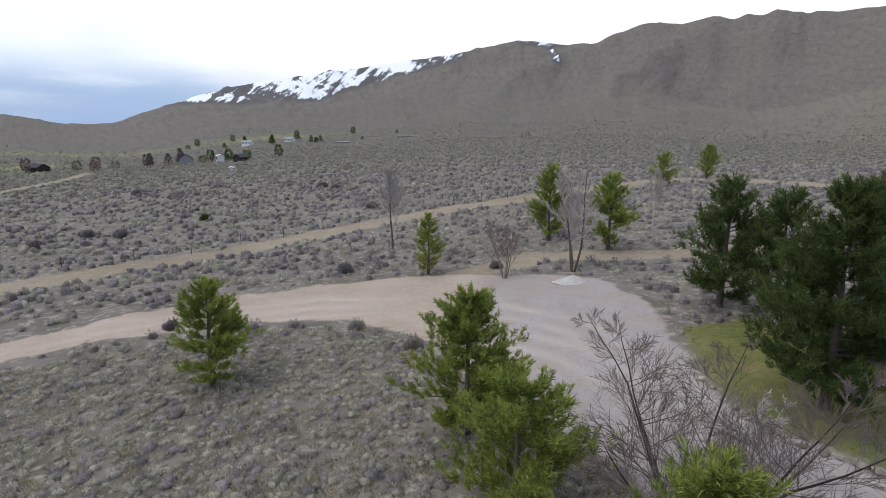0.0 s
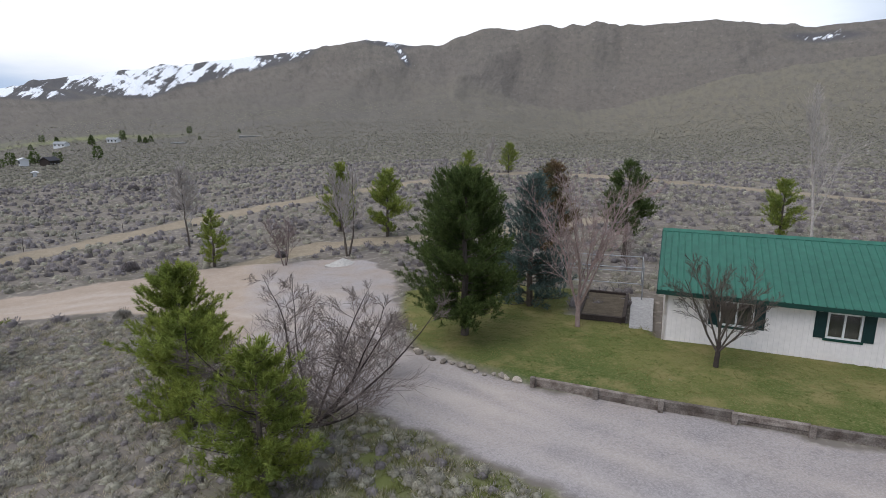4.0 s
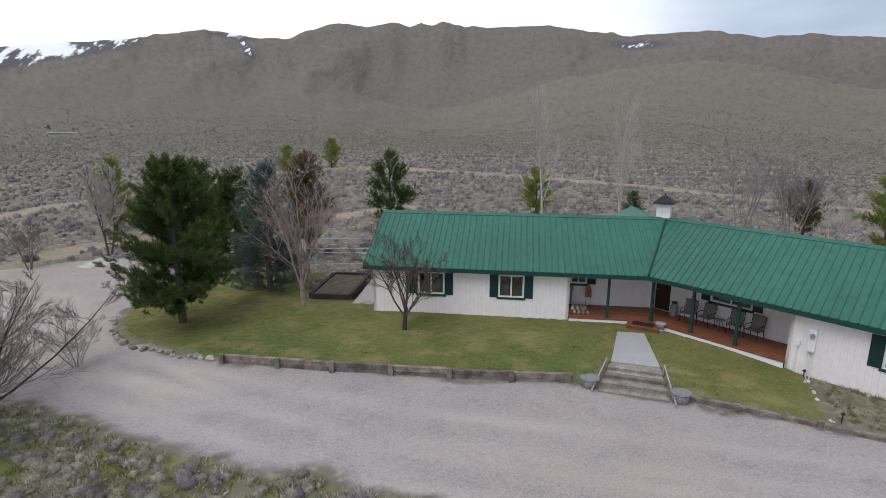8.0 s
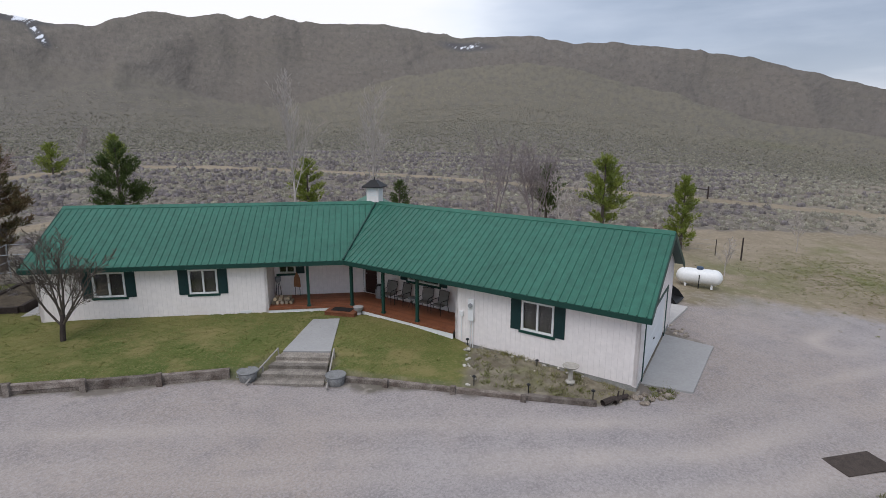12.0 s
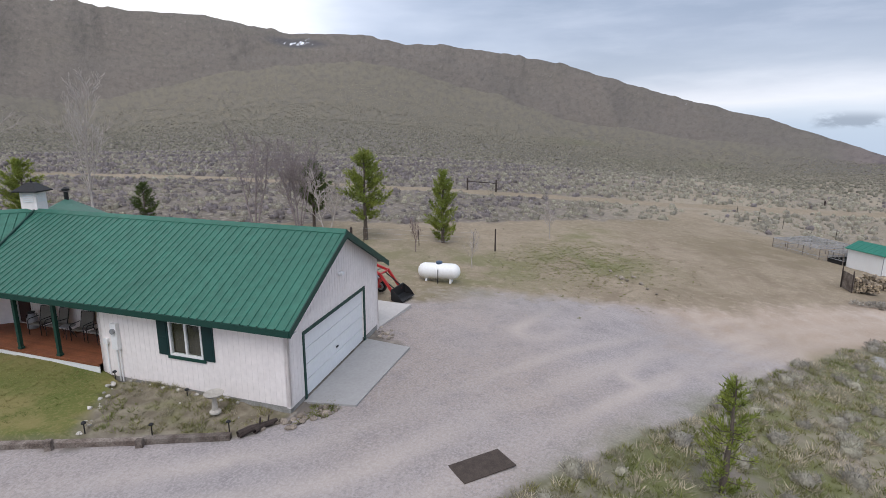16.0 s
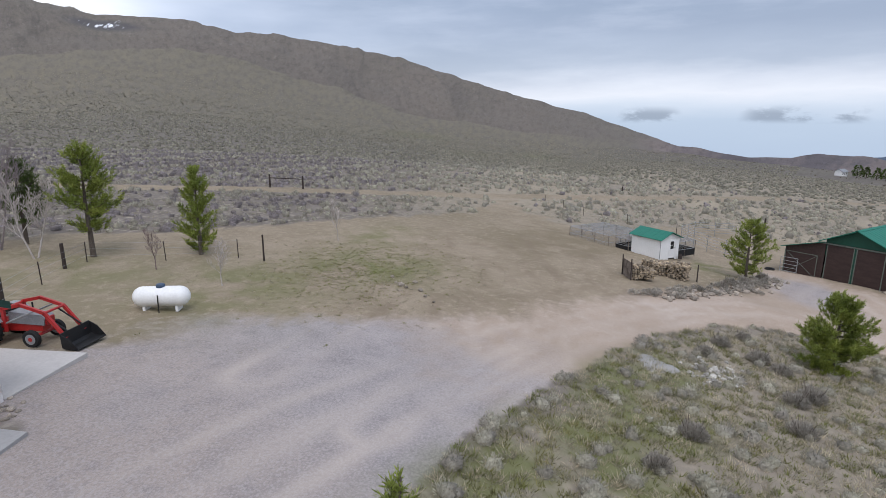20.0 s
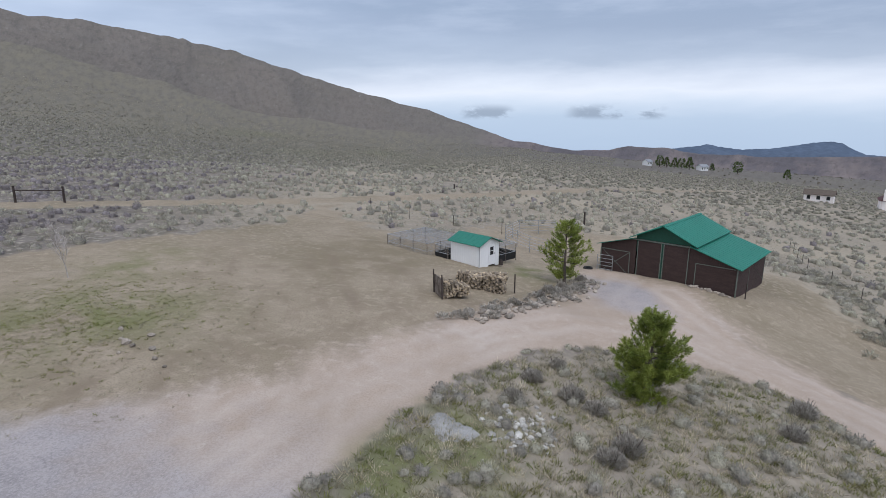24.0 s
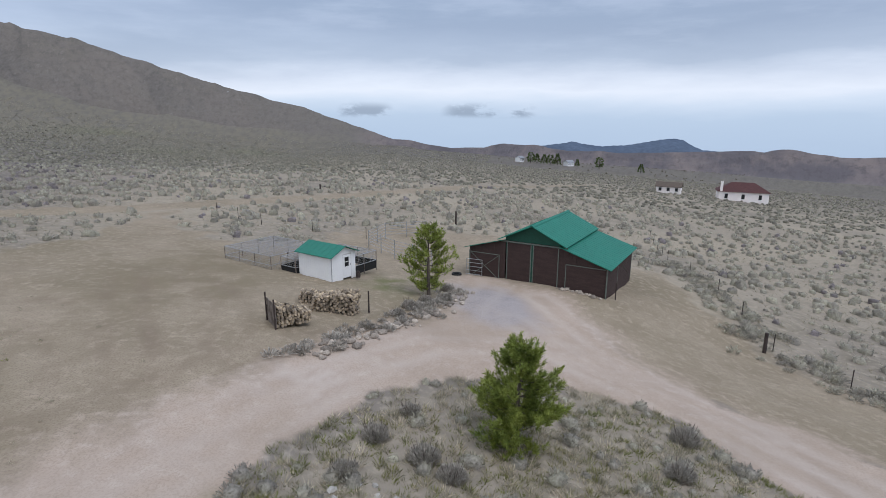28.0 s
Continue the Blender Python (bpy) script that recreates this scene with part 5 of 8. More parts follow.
def meter_boxes():
    t = thing("electric_meter", Matrix.Identity(4), "white electric meter box with conduits on the wall", "meter")
    put("panel_box", Pile().box(6.55, 6.80, OVER - 0.16, OVER - 0.006, 1.25, 2.15, bevel=0.015), ME, M_WHITE, t)
    put("meter_dial", Pile().tube((6.68, OVER - 0.24, 1.9), (6.68, OVER - 0.16, 1.9), 0.09, n=12), ME, M_GREYP, t)
    put("small_box", Pile().box(6.12, 6.28, OVER - 0.10, OVER - 0.006, 1.35, 1.55, bevel=0.01), ME, M_WHITE, t)
    for u in (6.2, 6.62, 6.74):
        put("conduit", Pile().tube((u, OVER - 0.05, 0.1), (u, OVER - 0.05, 1.35), 0.025, n=6), ME, M_WHITE, t)
    for x, y, s in ((33.4, -0.7, 1), (33.75, -3.8, 0.8), (31.05, -3.1, 1), (31.9, -4.75, 0.9), (33.0, -6.5, 0.9)):
        lamp = thing("path_light", Matrix.Translation((x, y, 0.24)), "small black stake light in the bed", "light", "stake lights")
        part("stake", Pile().tube((0, 0, -0.1), (0, 0, 0.22 * s), 0.018, n=6), M_IRON, lamp)
        part("hood", Pile().lathe([(0.03, 0.22 * s), (0.07, 0.24 * s), (0.07, 0.27 * s), (0.02, 0.31 * s)], 8), M_IRON, lamp)
    vent = put("vent_grille", Pile().box(4.25, 4.75, OVER - 0.02, OVER - 0.006, 0.40, 0.52, bevel=0.004), MW, M_WHITE, house, "small foundation vent")


meter_boxes()


# ---------------------------------------------------------------- porch furniture
def sling_chair(m, label="grey sling-seat metal patio chair on the porch"):
    t = thing("patio_chair", m, label, "chair", "chairs on the porch")
    s = Pile()
    prof = [(-0.24, 0.40), (-0.20, 0.43), (0.18, 0.38), (0.24, 0.44), (0.36, 0.96), (0.34, 0.97), (0.22, 0.46), (0.17, 0.40), (-0.2, 0.45), (-0.24, 0.42)]
    part("sling", Pile().prism([(x, z) for x, z in prof], -0.25, 0.25, Matrix.Rotation(math.pi / 2, 4, "Z")), M_TEXTILE, t, "grey woven sling seat and back")
    for sx in (-0.28, 0.28):
        p = Pile()
        pts = [(sx, -0.26, 0.0), (sx, -0.27, 0.55), (sx, -0.2, 0.63), (sx, 0.22, 0.63)]
        for a, b in zip(pts, pts[1:]):
            p.tube(a, b, 0.015, n=6)
        part("arm", p, M_IRON, t)
        part("back_leg", Pile().tube((sx, 0.34, 0.0), (sx, 0.22, 0.42), 0.015, n=6), M_IRON, t)
        part("back_post", Pile().tube((sx, 0.22, 0.42), (sx, 0.36, 0.98), 0.015, n=6), M_IRON, t)
        part("side_rail", Pile().tube((sx, -0.26, 0.42), (sx, 0.24, 0.40), 0.015, n=6), M_IRON, t)
    part("top_rail", Pile().tube((-0.28, 0.36, 0.98), (0.28, 0.36, 0.98), 0.015, n=6), M_IRON, t)
    return t


def face_out(u, v, turn=0.0):
    a = math.atan2(E_DIR.y, E_DIR.x)
    q = ME @ Vector((u, v, FLOOR_Z))
    return Matrix.Translation(q) @ Matrix.Rotation(a + turn, 4, "Z")


chair = sling_chair(face_out(1.35, 1.75, 0.1))
for u_, v_, r_ in ((2.15, 1.80, -0.12), (3.45, 1.80, 0.15), (4.25, 1.80, -0.1)):
    copy_thing(chair, face_out(u_, v_, r_))


def milk_can():
    t = thing("milk_can", Matrix.Translation(ME @ Vector((0.52, PB - 0.32, FLOOR_Z))), "dark grey metal milk can beside the front door", "can")
    part("body", Pile().lathe([(0.17, 0), (0.19, 0.02), (0.19, 0.42), (0.11, 0.56), (0.11, 0.62)], 16), M_GREYP, t, smooth=True)
    part("lid", Pile().lathe([(0.11, 0.621), (0.14, 0.64), (0.13, 0.68), (0.03, 0.70)], 16), M_IRON, t)
    for q in (-1, 1):
        part("handle", Pile().tube((q * 0.17, 0, 0.46), (q * 0.20, 0, 0.56), 0.012, n=6).tube((q * 0.20, 0, 0.56), (q * 0.11, 0, 0.58), 0.012, n=6), M_IRON, t)


milk_can()


def side_table():
    t = thing("side_table", face_out(2.8, 1.75), "small round dark metal patio table between chairs", "table")
    part("tabletop", Pile().lathe([(0.22, 0.46), (0.25, 0.465), (0.25, 0.485), (0.24, 0.49)], 18), M_GREYP, t)
    for k in range(4):
        a = k * math.pi / 2 + 0.4
        part("leg", Pile().tube((0.24 * math.cos(a), 0.24 * math.sin(a), 0), (0.05 * math.cos(a), 0.05 * math.sin(a), 0.46), 0.012, n=6), M_IRON, t)


side_table()


def porch_ornaments():
    base = MW @ Vector((2.9, OVER + 0.55, FLOOR_Z))
    lg = thing("firewood_heap", Matrix.Translation(base) @ Matrix.Rotation(math.atan2(W_DIR.y, W_DIR.x), 4, "Z"), "small heap of split firewood on the porch", "firewood")
    rnd = random.Random(5)
    for k in range(9):
        x, z = -0.4 + 0.2 * (k % 5) + (0.1 if k > 4 else 0), 0.09 + 0.17 * (k // 5)
        part("log", Pile().tube((x, -0.2, z), (x + rnd.uniform(-0.05, 0.05), 0.22, z), 0.09, 0.085, n=7), M_LOG, lg)
    q = MW @ Vector((2.35, PB - 0.25, FLOOR_Z))
    s = thing("porch_ornament", Matrix.Translation(q) @ Matrix.Rotation(math.atan2(W_DIR.y, W_DIR.x), 4, "Z"), "patchwork ornament board on a stand by the wall", "ornament")
    part("board", Pile().prism([(-0.16, 0.45), (0.17, 0.48), (0.14, 0.95), (0.0, 1.22), (-0.14, 0.9)], -0.02, 0.02), M_TERRA, s)
    for x in (-0.12, 0.12):
        part("leg", Pile().tube((x, 0, 0), (x * 0.8, 0, 0.5), 0.012, n=6), M_IRON, s)
    q = MW @ Vector((3.25, PB - 0.3, FLOOR_Z))
    s = thing("wicker_stand", Matrix.Translation(q), "tall grey plant stand against the porch wall", "stand")
    part("pot", Pile().lathe([(0.09, 0.75), (0.13, 0.8), (0.15, 1.0), (0.13, 1.02)], 12), M_GREYP, s)
    for k in range(3):
        a = k * 2.1
        part("leg", Pile().tube((0.16 * math.cos(a), 0.16 * math.sin(a), 0), (0.06 * math.cos(a), 0.06 * math.sin(a), 0.78), 0.013, n=6), M_IRON, s)
    q = ME @ Vector((0.75, 0.12, 0.40))
    s = thing("garden_urn", Matrix.Translation(q), "pale grey garden urn beside the step", "urn")
    part("bowl", Pile().lathe([(0.16, 0), (0.18, 0.03), (0.10, 0.10), (0.2, 0.24), (0.24, 0.36), (0.21, 0.37)], 14), M_CONC, s)
    part("soil", Pile().lathe([(0.19, 0.33), (0.18, 0.345)], 12), M_SOIL, s)


porch_ornaments()


# ---------------------------------------------------------------- front garden
def poly_slab(name, pts, z0, z1, material, label, category, kind=""):
    return solo(name, Pile().plate(pts, z0, z1), material, label, category, kind=kind)


poly_slab("walk", [(31.35, 5.1), (30.45, 5.85), (27.7, 3.62), (28.95, 2.28)], 0.30, 0.435, M_CONC, "pale concrete front walk across the lawn", "walk", "structure")


def garden_steps():
    t = thing("timber_steps", Matrix.Identity(4), "weathered grey railway-timber steps down to the drive", "steps")
    a0, b0 = Vector((27.68, 3.60)), Vector((28.93, 2.26))
    a1, b1 = Vector((25.95, 2.55)), Vector((27.55, 0.75))
    for k in range(4):
        f0, f1 = k / 4, (k + 1) / 4
        z = 0.40 - 0.105 * k
        q = [a0.lerp(a1, f0), b0.lerp(b1, f0), b0.lerp(b1, f1), a0.lerp(a1, f1)]
        e0 = [q[0].lerp(q[3], 0.45), q[1].lerp(q[2], 0.45)]
        part("tread", Pile().plate([tuple(v) for v in (q[0], e0[0], e0[1], q[1])], z - 0.25, z - 0.008), M_STEP, t)
        part("edge_timber", Pile().plate([tuple(v) for v in (e0[0] + (e0[0] - e0[1]) * 0.01, q[3] + (q[3] - q[2]) * 0.01, q[2] + (q[2] - q[3]) * 0.01, e0[1] + (e0[1] - e0[0]) * 0.01)], z - 0.25, z + 0.004), M_STEP, t)
    for p, q in ((a0 + Vector((-0.12, 0.12)), a1 + Vector((-0.28, 0.06))), (b0 + Vector((0.08, -0.10)), b1 + Vector((-0.10, -0.38)))):
        r = thing("handrail", Matrix.Identity(4), "low pale grey board handrail beside the steps", "rail", "step handrails")
        part("rail", Pile().tube((p.x, p.y, 0.56), (q.x, q.y, 0.13), 0.030, n=6), M_RAIL, r)
        for w, z in ((p, 0.56), (p.lerp(q, 0.5), 0.33), (q.lerp(p, 0.04), 0.14)):
            part("upright", Pile().tube((w.x, w.y, -0.1), (w.x, w.y, z), 0.03, n=6), M_RAIL, r)
    for x, y in ((25.98, 3.05), (28.0, 0.62)):
        b = thing("wash_tub", Matrix.Translation((x, y, on(x, y) - 0.02)), "dull grey galvanised wash tub planter by the steps", "planter", "wash tubs")
        part("tub", Pile().lathe([(0.27, 0), (0.28, 0.02), (0.345, 0.36), (0.33, 0.36), (0.27, 0.06), (0.02, 0.05)], 20), M_TUB, b, smooth=True)
        part("rim", Pile().lathe([(0.335, 0.35), (0.365, 0.355), (0.37, 0.375), (0.345, 0.385), (0.332, 0.37)], 20), M_TUB, b)
        part("soil", Pile().lathe([(0.318, 0.28), (0.30, 0.31)], 14), M_SOIL, b)
        for k in (-1, 1):
            part("handle", Pile().tube((k * 0.335, -0.08, 0.30), (k * 0.39, -0.06, 0.24), 0.012, n=5).tube((k * 0.39, -0.06, 0.24), (k * 0.39, 0.06, 0.24), 0.012, n=5).tube((k * 0.39, 0.06, 0.24), (k * 0.335, 0.08, 0.30), 0.012, n=5), M_TUB, b)


M_RAIL = mat("bleached_rail_wood", (0.40, 0.37, 0.335), 0.85, vary=0.2, scale=5, bump=0.3)
M_TUB = mat("dull_zinc", (0.26, 0.26, 0.255), 0.6, 0.4, vary=0.25, scale=4, bump=0.1)
garden_steps()


def timber_wall(pts, courses, name="retaining_wall", label=""):
    t = thing(name, Matrix.Identity(4), label, "retaining wall")
    rnd = random.Random(len(pts))
    for (a, b) in zip(pts, pts[1:]):
        a, b = Vector(a), Vector(b)
        d = (b - a).normalized()
        n = Vector((-d.y, d.x))
        z = min(on(*(a - n * 0.5)), on(*(b - n * 0.5)), 0.12)
        for k in range(courses):
            off = n * rnd.uniform(-0.02, 0.02)
            h = 0.205
            q = [a + off - n * 0.10 + d * 0.004, b + off - n * 0.10 - d * 0.004, b + off + n * 0.10 - d * 0.004, a + off + n * 0.10 + d * 0.004]
            zz = z - 0.04 + k * h + rnd.uniform(-0.008, 0.008)
            part("beam", Pile().plate([tuple(v) for v in q], zz, zz + h - 0.006), M_TIMBER, t)
        c = a - n * 0.17
        f = frame_of(c, d, z - 0.1)
        part("post", Pile().box(-0.09, 0.09, -0.075, 0.075, 0, 0.12 + courses * 0.2 + rnd.uniform(0, 0.08), f, bevel=0.015), M_TIMBER, t)


WALL_W = [(14.4, 11.65), (16.25, 10.2), (18.0, 8.82), (19.9, 7.48), (21.75, 6.17), (23.7, 4.85), (25.6, 3.62)]
timber_wall([WALL_W[0], WALL_W[1], WALL_W[2]], 2, label="weathered grey timber retaining wall along the lawn")
timber_wall(WALL_W[2:], 2, label="weathered grey timber retaining wall below the house lawn")
timber_wall([(28.3, 0.62), (29.2, -0.72), (30.4, -2.78), (31.6, -4.78), (32.85, -6.72)], 1, label="low weathered timber edging beside the planting bed")


def drift_logs():
    """Short dark logs that carry the edging round to the corner of the house."""
    for (x0, y0), (x1, y1), r in (((32.98, -6.86), (33.95, -7.18), 0.11), ((33.35, -7.08), (34.15, -7.12), 0.09)):
        p = Pile()
        a, b = Vector((x0, y0, on(x0, y0) + r * 0.8)), Vector((x1, y1, on(x1, y1) + r * 1.1))
        limb(p, [a, a.lerp(b, 0.35) + Vector((0.03, 0, 0.04)), a.lerp(b, 0.7) + Vector((-0.02, 0.03, 0.01)), b], r, r * 0.7, 9)
        p.tube(a.lerp(b, 0.6), a.lerp(b, 0.6) + Vector((0.05, -0.02, 0.28)), r * 0.35, r * 0.2, n=6)
        solo("log", p, M_BARKD, "dark weathered log at the end of the edging", "log", "edging logs")


def stones(name, spots, label, category, material=None, parent_kind=""):
    t = thing(name, Matrix.Identity(4), label, category)
    for k, (x, y, r) in enumerate(spots):
        part("stone", Pile().rock((x, y, on(x, y) + r * 0.25), r, k * 7 + len(spots)), material or M_ROCK, t)
    return t


def strew(line, n, r0, r1, side, seed):
    rnd = random.Random(seed)
    out = []
    for k in range(n):
        f = (k + rnd.random() * 0.8) / n * (len(line) - 1)
        i = min(int(f), len(line) - 2)
        a, b = Vector(line[i]), Vector(line[i + 1])
        p = a.lerp(b, f - i)
        out.append((p.x + rnd.gauss(0, side), p.y + rnd.gauss(0, side), rnd.uniform(r0, r1)))
    return out


stones("lawn_border", strew([(10.5, 20.2), (10.45, 17), (11.4, 14.9), (12.8, 13.2), (14.1, 12.0)], 24, 0.10, 0.22, 0.08, 3), "row of pale field stones edging the lawn", "stones")
stones("bed_stones", strew([(33.4, -0.85), (32.2, -1.8), (30.95, -2.9)], 34, 0.04, 0.10, 0.09, 5) + strew([(33.6, -1.4), (33.9, -4.0), (34.2, -6.4)], 18, 0.03, 0.09, 0.3, 9), "loose white stones round the planting bed", "stones", M_WSTONE)
stones("corner_rocks", strew([(33.9, -7.35), (34.6, -7.75), (35.2, -8.1), (35.35, -7.7)], 38, 0.05, 0.15, 0.2, 4), "pile of mixed field rocks at the garage corner", "stones", M_MIXED)
stones("slab_stones", strew([(41.3, -6.2), (42.0, -5.4)], 14, 0.05, 0.13, 0.2, 6), "loose pale stones beside the garage slab", "stones")


M_BATH = mat("weathered_cast_stone", (0.46, 0.43, 0.38), 0.9, vary=0.2, scale=6, bump=0.3)


def bird_bath():
    t = thing("bird_bath", Matrix.Translation((33.5, -5.35, 0.20)), "pale stone bird bath in the planting bed", "bird bath")
    part("pedestal", Pile().lathe([(0.17, 0), (0.17, 0.05), (0.09, 0.1), (0.07, 0.42), (0.10, 0.5)], 14), M_BATH, t)
    part("basin", Pile().lathe([(0.1, 0.5), (0.24, 0.56), (0.29, 0.62), (0.27, 0.63), (0.17, 0.585), (0.03, 0.575)], 20), M_BATH, t)


bird_bath()
# slabs at the garage
poly_slab("garage_slab", [tuple((ME @ Vector((LEN_E - 0.34, v, 0)))[:2]) for v in (1.2,)] + [(36.05, -8.55), (40.75, -7.62), tuple((ME @ Vector((LEN_E - 0.34, 6.6, 0)))[:2])], -0.25, 0.035, M_CONC, "grey concrete apron before the garage door", "slab", "structure")
poly_slab("rear_slab", [(42.15, -5.2), (45.5, -4.8), (45.15, -1.2), (41.5, -1.6)], -0.45, -0.06, M_SLAB, "pale concrete slab behind the garage", "slab", "structure")


def sand_box():
    t = thing("garden_bed", Matrix.Identity(4), "raised timber garden bed filled with bare soil", "garden bed")
    q = [Vector(p) for p in ((19.77, 17.9), (21.62, 16.72), (24.3, 20.4), (22.45, 21.7))]
    z = on(21, 18)
    for a, b in zip(q, q[1:] + q[:1]):
        d = (b - a).normalized()
        n = Vector((-d.y, d.x)) * 0.09
        part("edge_timber", Pile().plate([tuple(v) for v in (a - n + d * 0.09, b - n - d * 0.095, b + n - d * 0.095, a + n + d * 0.09)], z - 0.1, z + 0.36), M_BARKD, t)
    c = sum(q, Vector((0, 0))) / 4
    part("soil", Pile().plate([tuple(c.lerp(v, 0.93)) for v in q], z - 0.1, z + 0.26), M_SOIL, t)
    g = thing("pipe_frame", Matrix.Identity(4), "grey pipe trellis frame beside the garden bed", "trellis")
    f = [Vector(p) for p in ((20.9, 22.2), (24.9, 19.9), (26.6, 22.4), (22.4, 24.8))]
    for v in f:
        part("pipe_post", Pile().tube((v.x, v.y, z - 0.1), (v.x, v.y, z + 2.0), 0.04, n=8), M_GALV, g)
    for a, b in zip(f, f[1:] + f[:1]):
        for h in (1.95, 1.0):
            part("pipe_rail", Pile().tube((a.x, a.y, z + h), (b.x, b.y, z + h), 0.028, n=8), M_GALV, g)


sand_box()
poly_slab("side_path", [(22.4, 15.4), (23.5, 16.9), (25.8, 20.0), (24.7, 20.6), (21.9, 16.6), (21.2, 15.6)], -0.1, 0.27, mat("pale_gravel_path", (0.42, 0.41, 0.40), 0.95, vary=0.2, scale=6, bump=0.5), "pale crushed-stone path beside the house", "path", "structure")


def rubber_mat():
    f = frame_of((35.13, -13.2), (0.84, -0.54), on(35.13, -13.2))
    t = solo("rubber_mat", Pile().box(-0.78, 0.78, -0.42, 0.42, 0, 0.03, bevel=0.01), M_MAT, "flat brown rubber mat lying on the drive", "mat", m=f)


rubber_mat()


# ---------------------------------------------------------------- barn
BARN_Z = -4.62
BARN = frame_of((81.2, -40.1), (-0.727, -0.687), BARN_Z)


def barn():
    t = thing("barn", BARN, "dark brown board barn with raised centre and green metal roof", "barn")
    W, D, EV, LT, MX0, MX1, ME_Z, RZ = 10.6, 7.4, 2.12, 3.22, 3.1, 7.15, 3.45, 4.45
    EL, FALL = 2.35, 0.13
    cx = (MX0 + MX1) / 2
    # front and back walls of boards, each board a part
    def top(x):
        if x < MX0:
            return EL + (LT - EL) * x / MX0
        if x > MX1:
            return EV + (LT - EV) * (W - x) / (W - MX1)
        return LT
    def boards(face, y0, y1, skip=()):
        x = 0.0
        w = 0.30
        while x < W - 0.02:
            x1 = min(W, x + w)
            cxm = (x + x1) / 2
            if not any(a < cxm < b for a, b in skip):
                p = Pile()
                q = [(x + 0.004, -0.3), (x1 - 0.004, -0.3), (x1 - 0.004, top(x1 - 0.004) - (FALL * D if y0 > 1 and x < MX0 else 0)), (x + 0.004, top(x + 0.004) - (FALL * D if y0 > 1 and x < MX0 else 0))]
                p.prism(q, y0, y1)
                part("board", p, M_BROWN, t)
            x += w
    boards("front", 0.0, 0.04, [(MX0, MX1 - 0.12)])
    boards("back", D - 0.04, D)
    for x0, x1 in ((0.0, 0.04), (W - 0.04, W)):
        y = 0.04
        while y < D - 0.05:
            part("board", Pile().box(x0, x1, y + 0.004, min(D - 0.04, y + 0.30) - 0.004, -0.6, EL - FALL * (y + 0.3) if x0 < 1 else EV), M_BROWN, t)
            y += 0.30
    # green gable of the raised centre
    for y in (0.0, D - 0.06):
        part("gable", Pile().prism([(MX0 - 0.1, LT - 0.02), (MX1 + 0.1, LT - 0.02), (MX1 + 0.1, ME_Z), (cx, RZ - 0.04), (MX0 - 0.1, ME_Z)], y - 0.012, y + 0.05), M_GABLE, t, "dark green painted gable boards")
    for x in (MX0 - 0.1, MX1 + 0.05):
        part("clerestory", Pile().box(x, x + 0.05, 0.06, D - 0.07, LT - 0.1 - (FALL * D if x < 5 else 0), ME_Z), M_GABLE, t)
    # roofs
    def slope(x0, z0, x1, z1, y0, y1, name):
        n = Vector((-(z1 - z0), 0, x1 - x0)).normalized() * 0.05
        if n.z < 0:
            n = -n
        p = Pile().prism([(x0, z0), (x1, z1), (x1 + n.x, z1 + n.z), (x0 + n.x, z0 + n.z)], y0, y1)
        if (x1 - x0) < 0:
            p.f = [tuple(reversed(f)) for f in p.f]
        r = part(name, p, M_ROOF2, t)
        y = y0 + 0.15
        k = Pile()
        while y < y1:
            a, b = Vector((x0, y, z0)) + n * 1.02, Vector((x1, y, z1)) + n * 1.02
            part("rib", Pile().tube(a, b, 0.014, n=4), M_ROOF2, r)
            y += 0.45
    pl = (LT - EV) / MX0
    lean = Pile()
    q = [(x, y, z - FALL * y + dz) for dz in (0.0, 0.05) for x, z in ((-0.3, EL - 0.3 * (LT - EL) / MX0), (MX0 - 0.11, LT - 0.02)) for y in (-0.3, D + 0.3)]
    lean.add(q, [(0, 1, 3, 2), (4, 6, 7, 5), (0, 2, 6, 4), (1, 5, 7, 3), (0, 4, 5, 1), (2, 3, 7, 6)])
    part("side_roof", lean, M_ROOF2, t)
    slope(W + 0.3, EV - 0.3 * pl, MX1 + 0.05, LT - 0.02, -0.3, D + 0.3, "side_roof")
    pr = (RZ - ME_Z) / (cx - MX0 + 0.1)
    slope(MX0 - 0.6, ME_Z - 0.5 * pr, cx, RZ, -0.35, D + 0.35, "centre_roof")
    slope(MX1 + 0.6, ME_Z - 0.5 * pr, cx, RZ, -0.35, D + 0.35, "centre_roof")
    part("ridge_cap", Pile().prism([(cx - 0.16, RZ - 0.01), (cx, RZ + 0.085), (cx + 0.16, RZ - 0.01), (cx + 0.16, RZ + 0.03), (cx, RZ + 0.12), (cx - 0.16, RZ + 0.03)], -0.36, D + 0.36), M_ROOF2, t)
    # the pair of sliding centre doors
    for a, b in ((MX0 + 0.02, cx - 0.06), (cx + 0.06, MX1 - 0.02)):
        d = part("sliding_door", Pile().box(a, b, -0.03, 0.02, 0.02, LT - 0.18), M_BROWN, t, "tall dark brown sliding door")
        for c, e in ((a, a + 0.07), (b - 0.07, b)):
            part("edge_batten", Pile().box(c, e, -0.05, -0.031, 0.02, LT - 0.18), M_BARNTRIM, d)
    part("meeting_post", Pile().box(cx - 0.055, cx + 0.055, -0.06, 0.02, 0.0, LT - 0.1), M_GABLE, t, "green post between the doors")
    part("door_track", Pile().box(MX0 - 0.6, MX1 + 0.6, -0.09, -0.045, LT - 0.14, LT - 0.04), M_BARNTRIM, t)
    part("sill_strip", Pile().box(MX0, MX1, -0.14, -0.04, -0.05, 0.02), M_CONC, t)
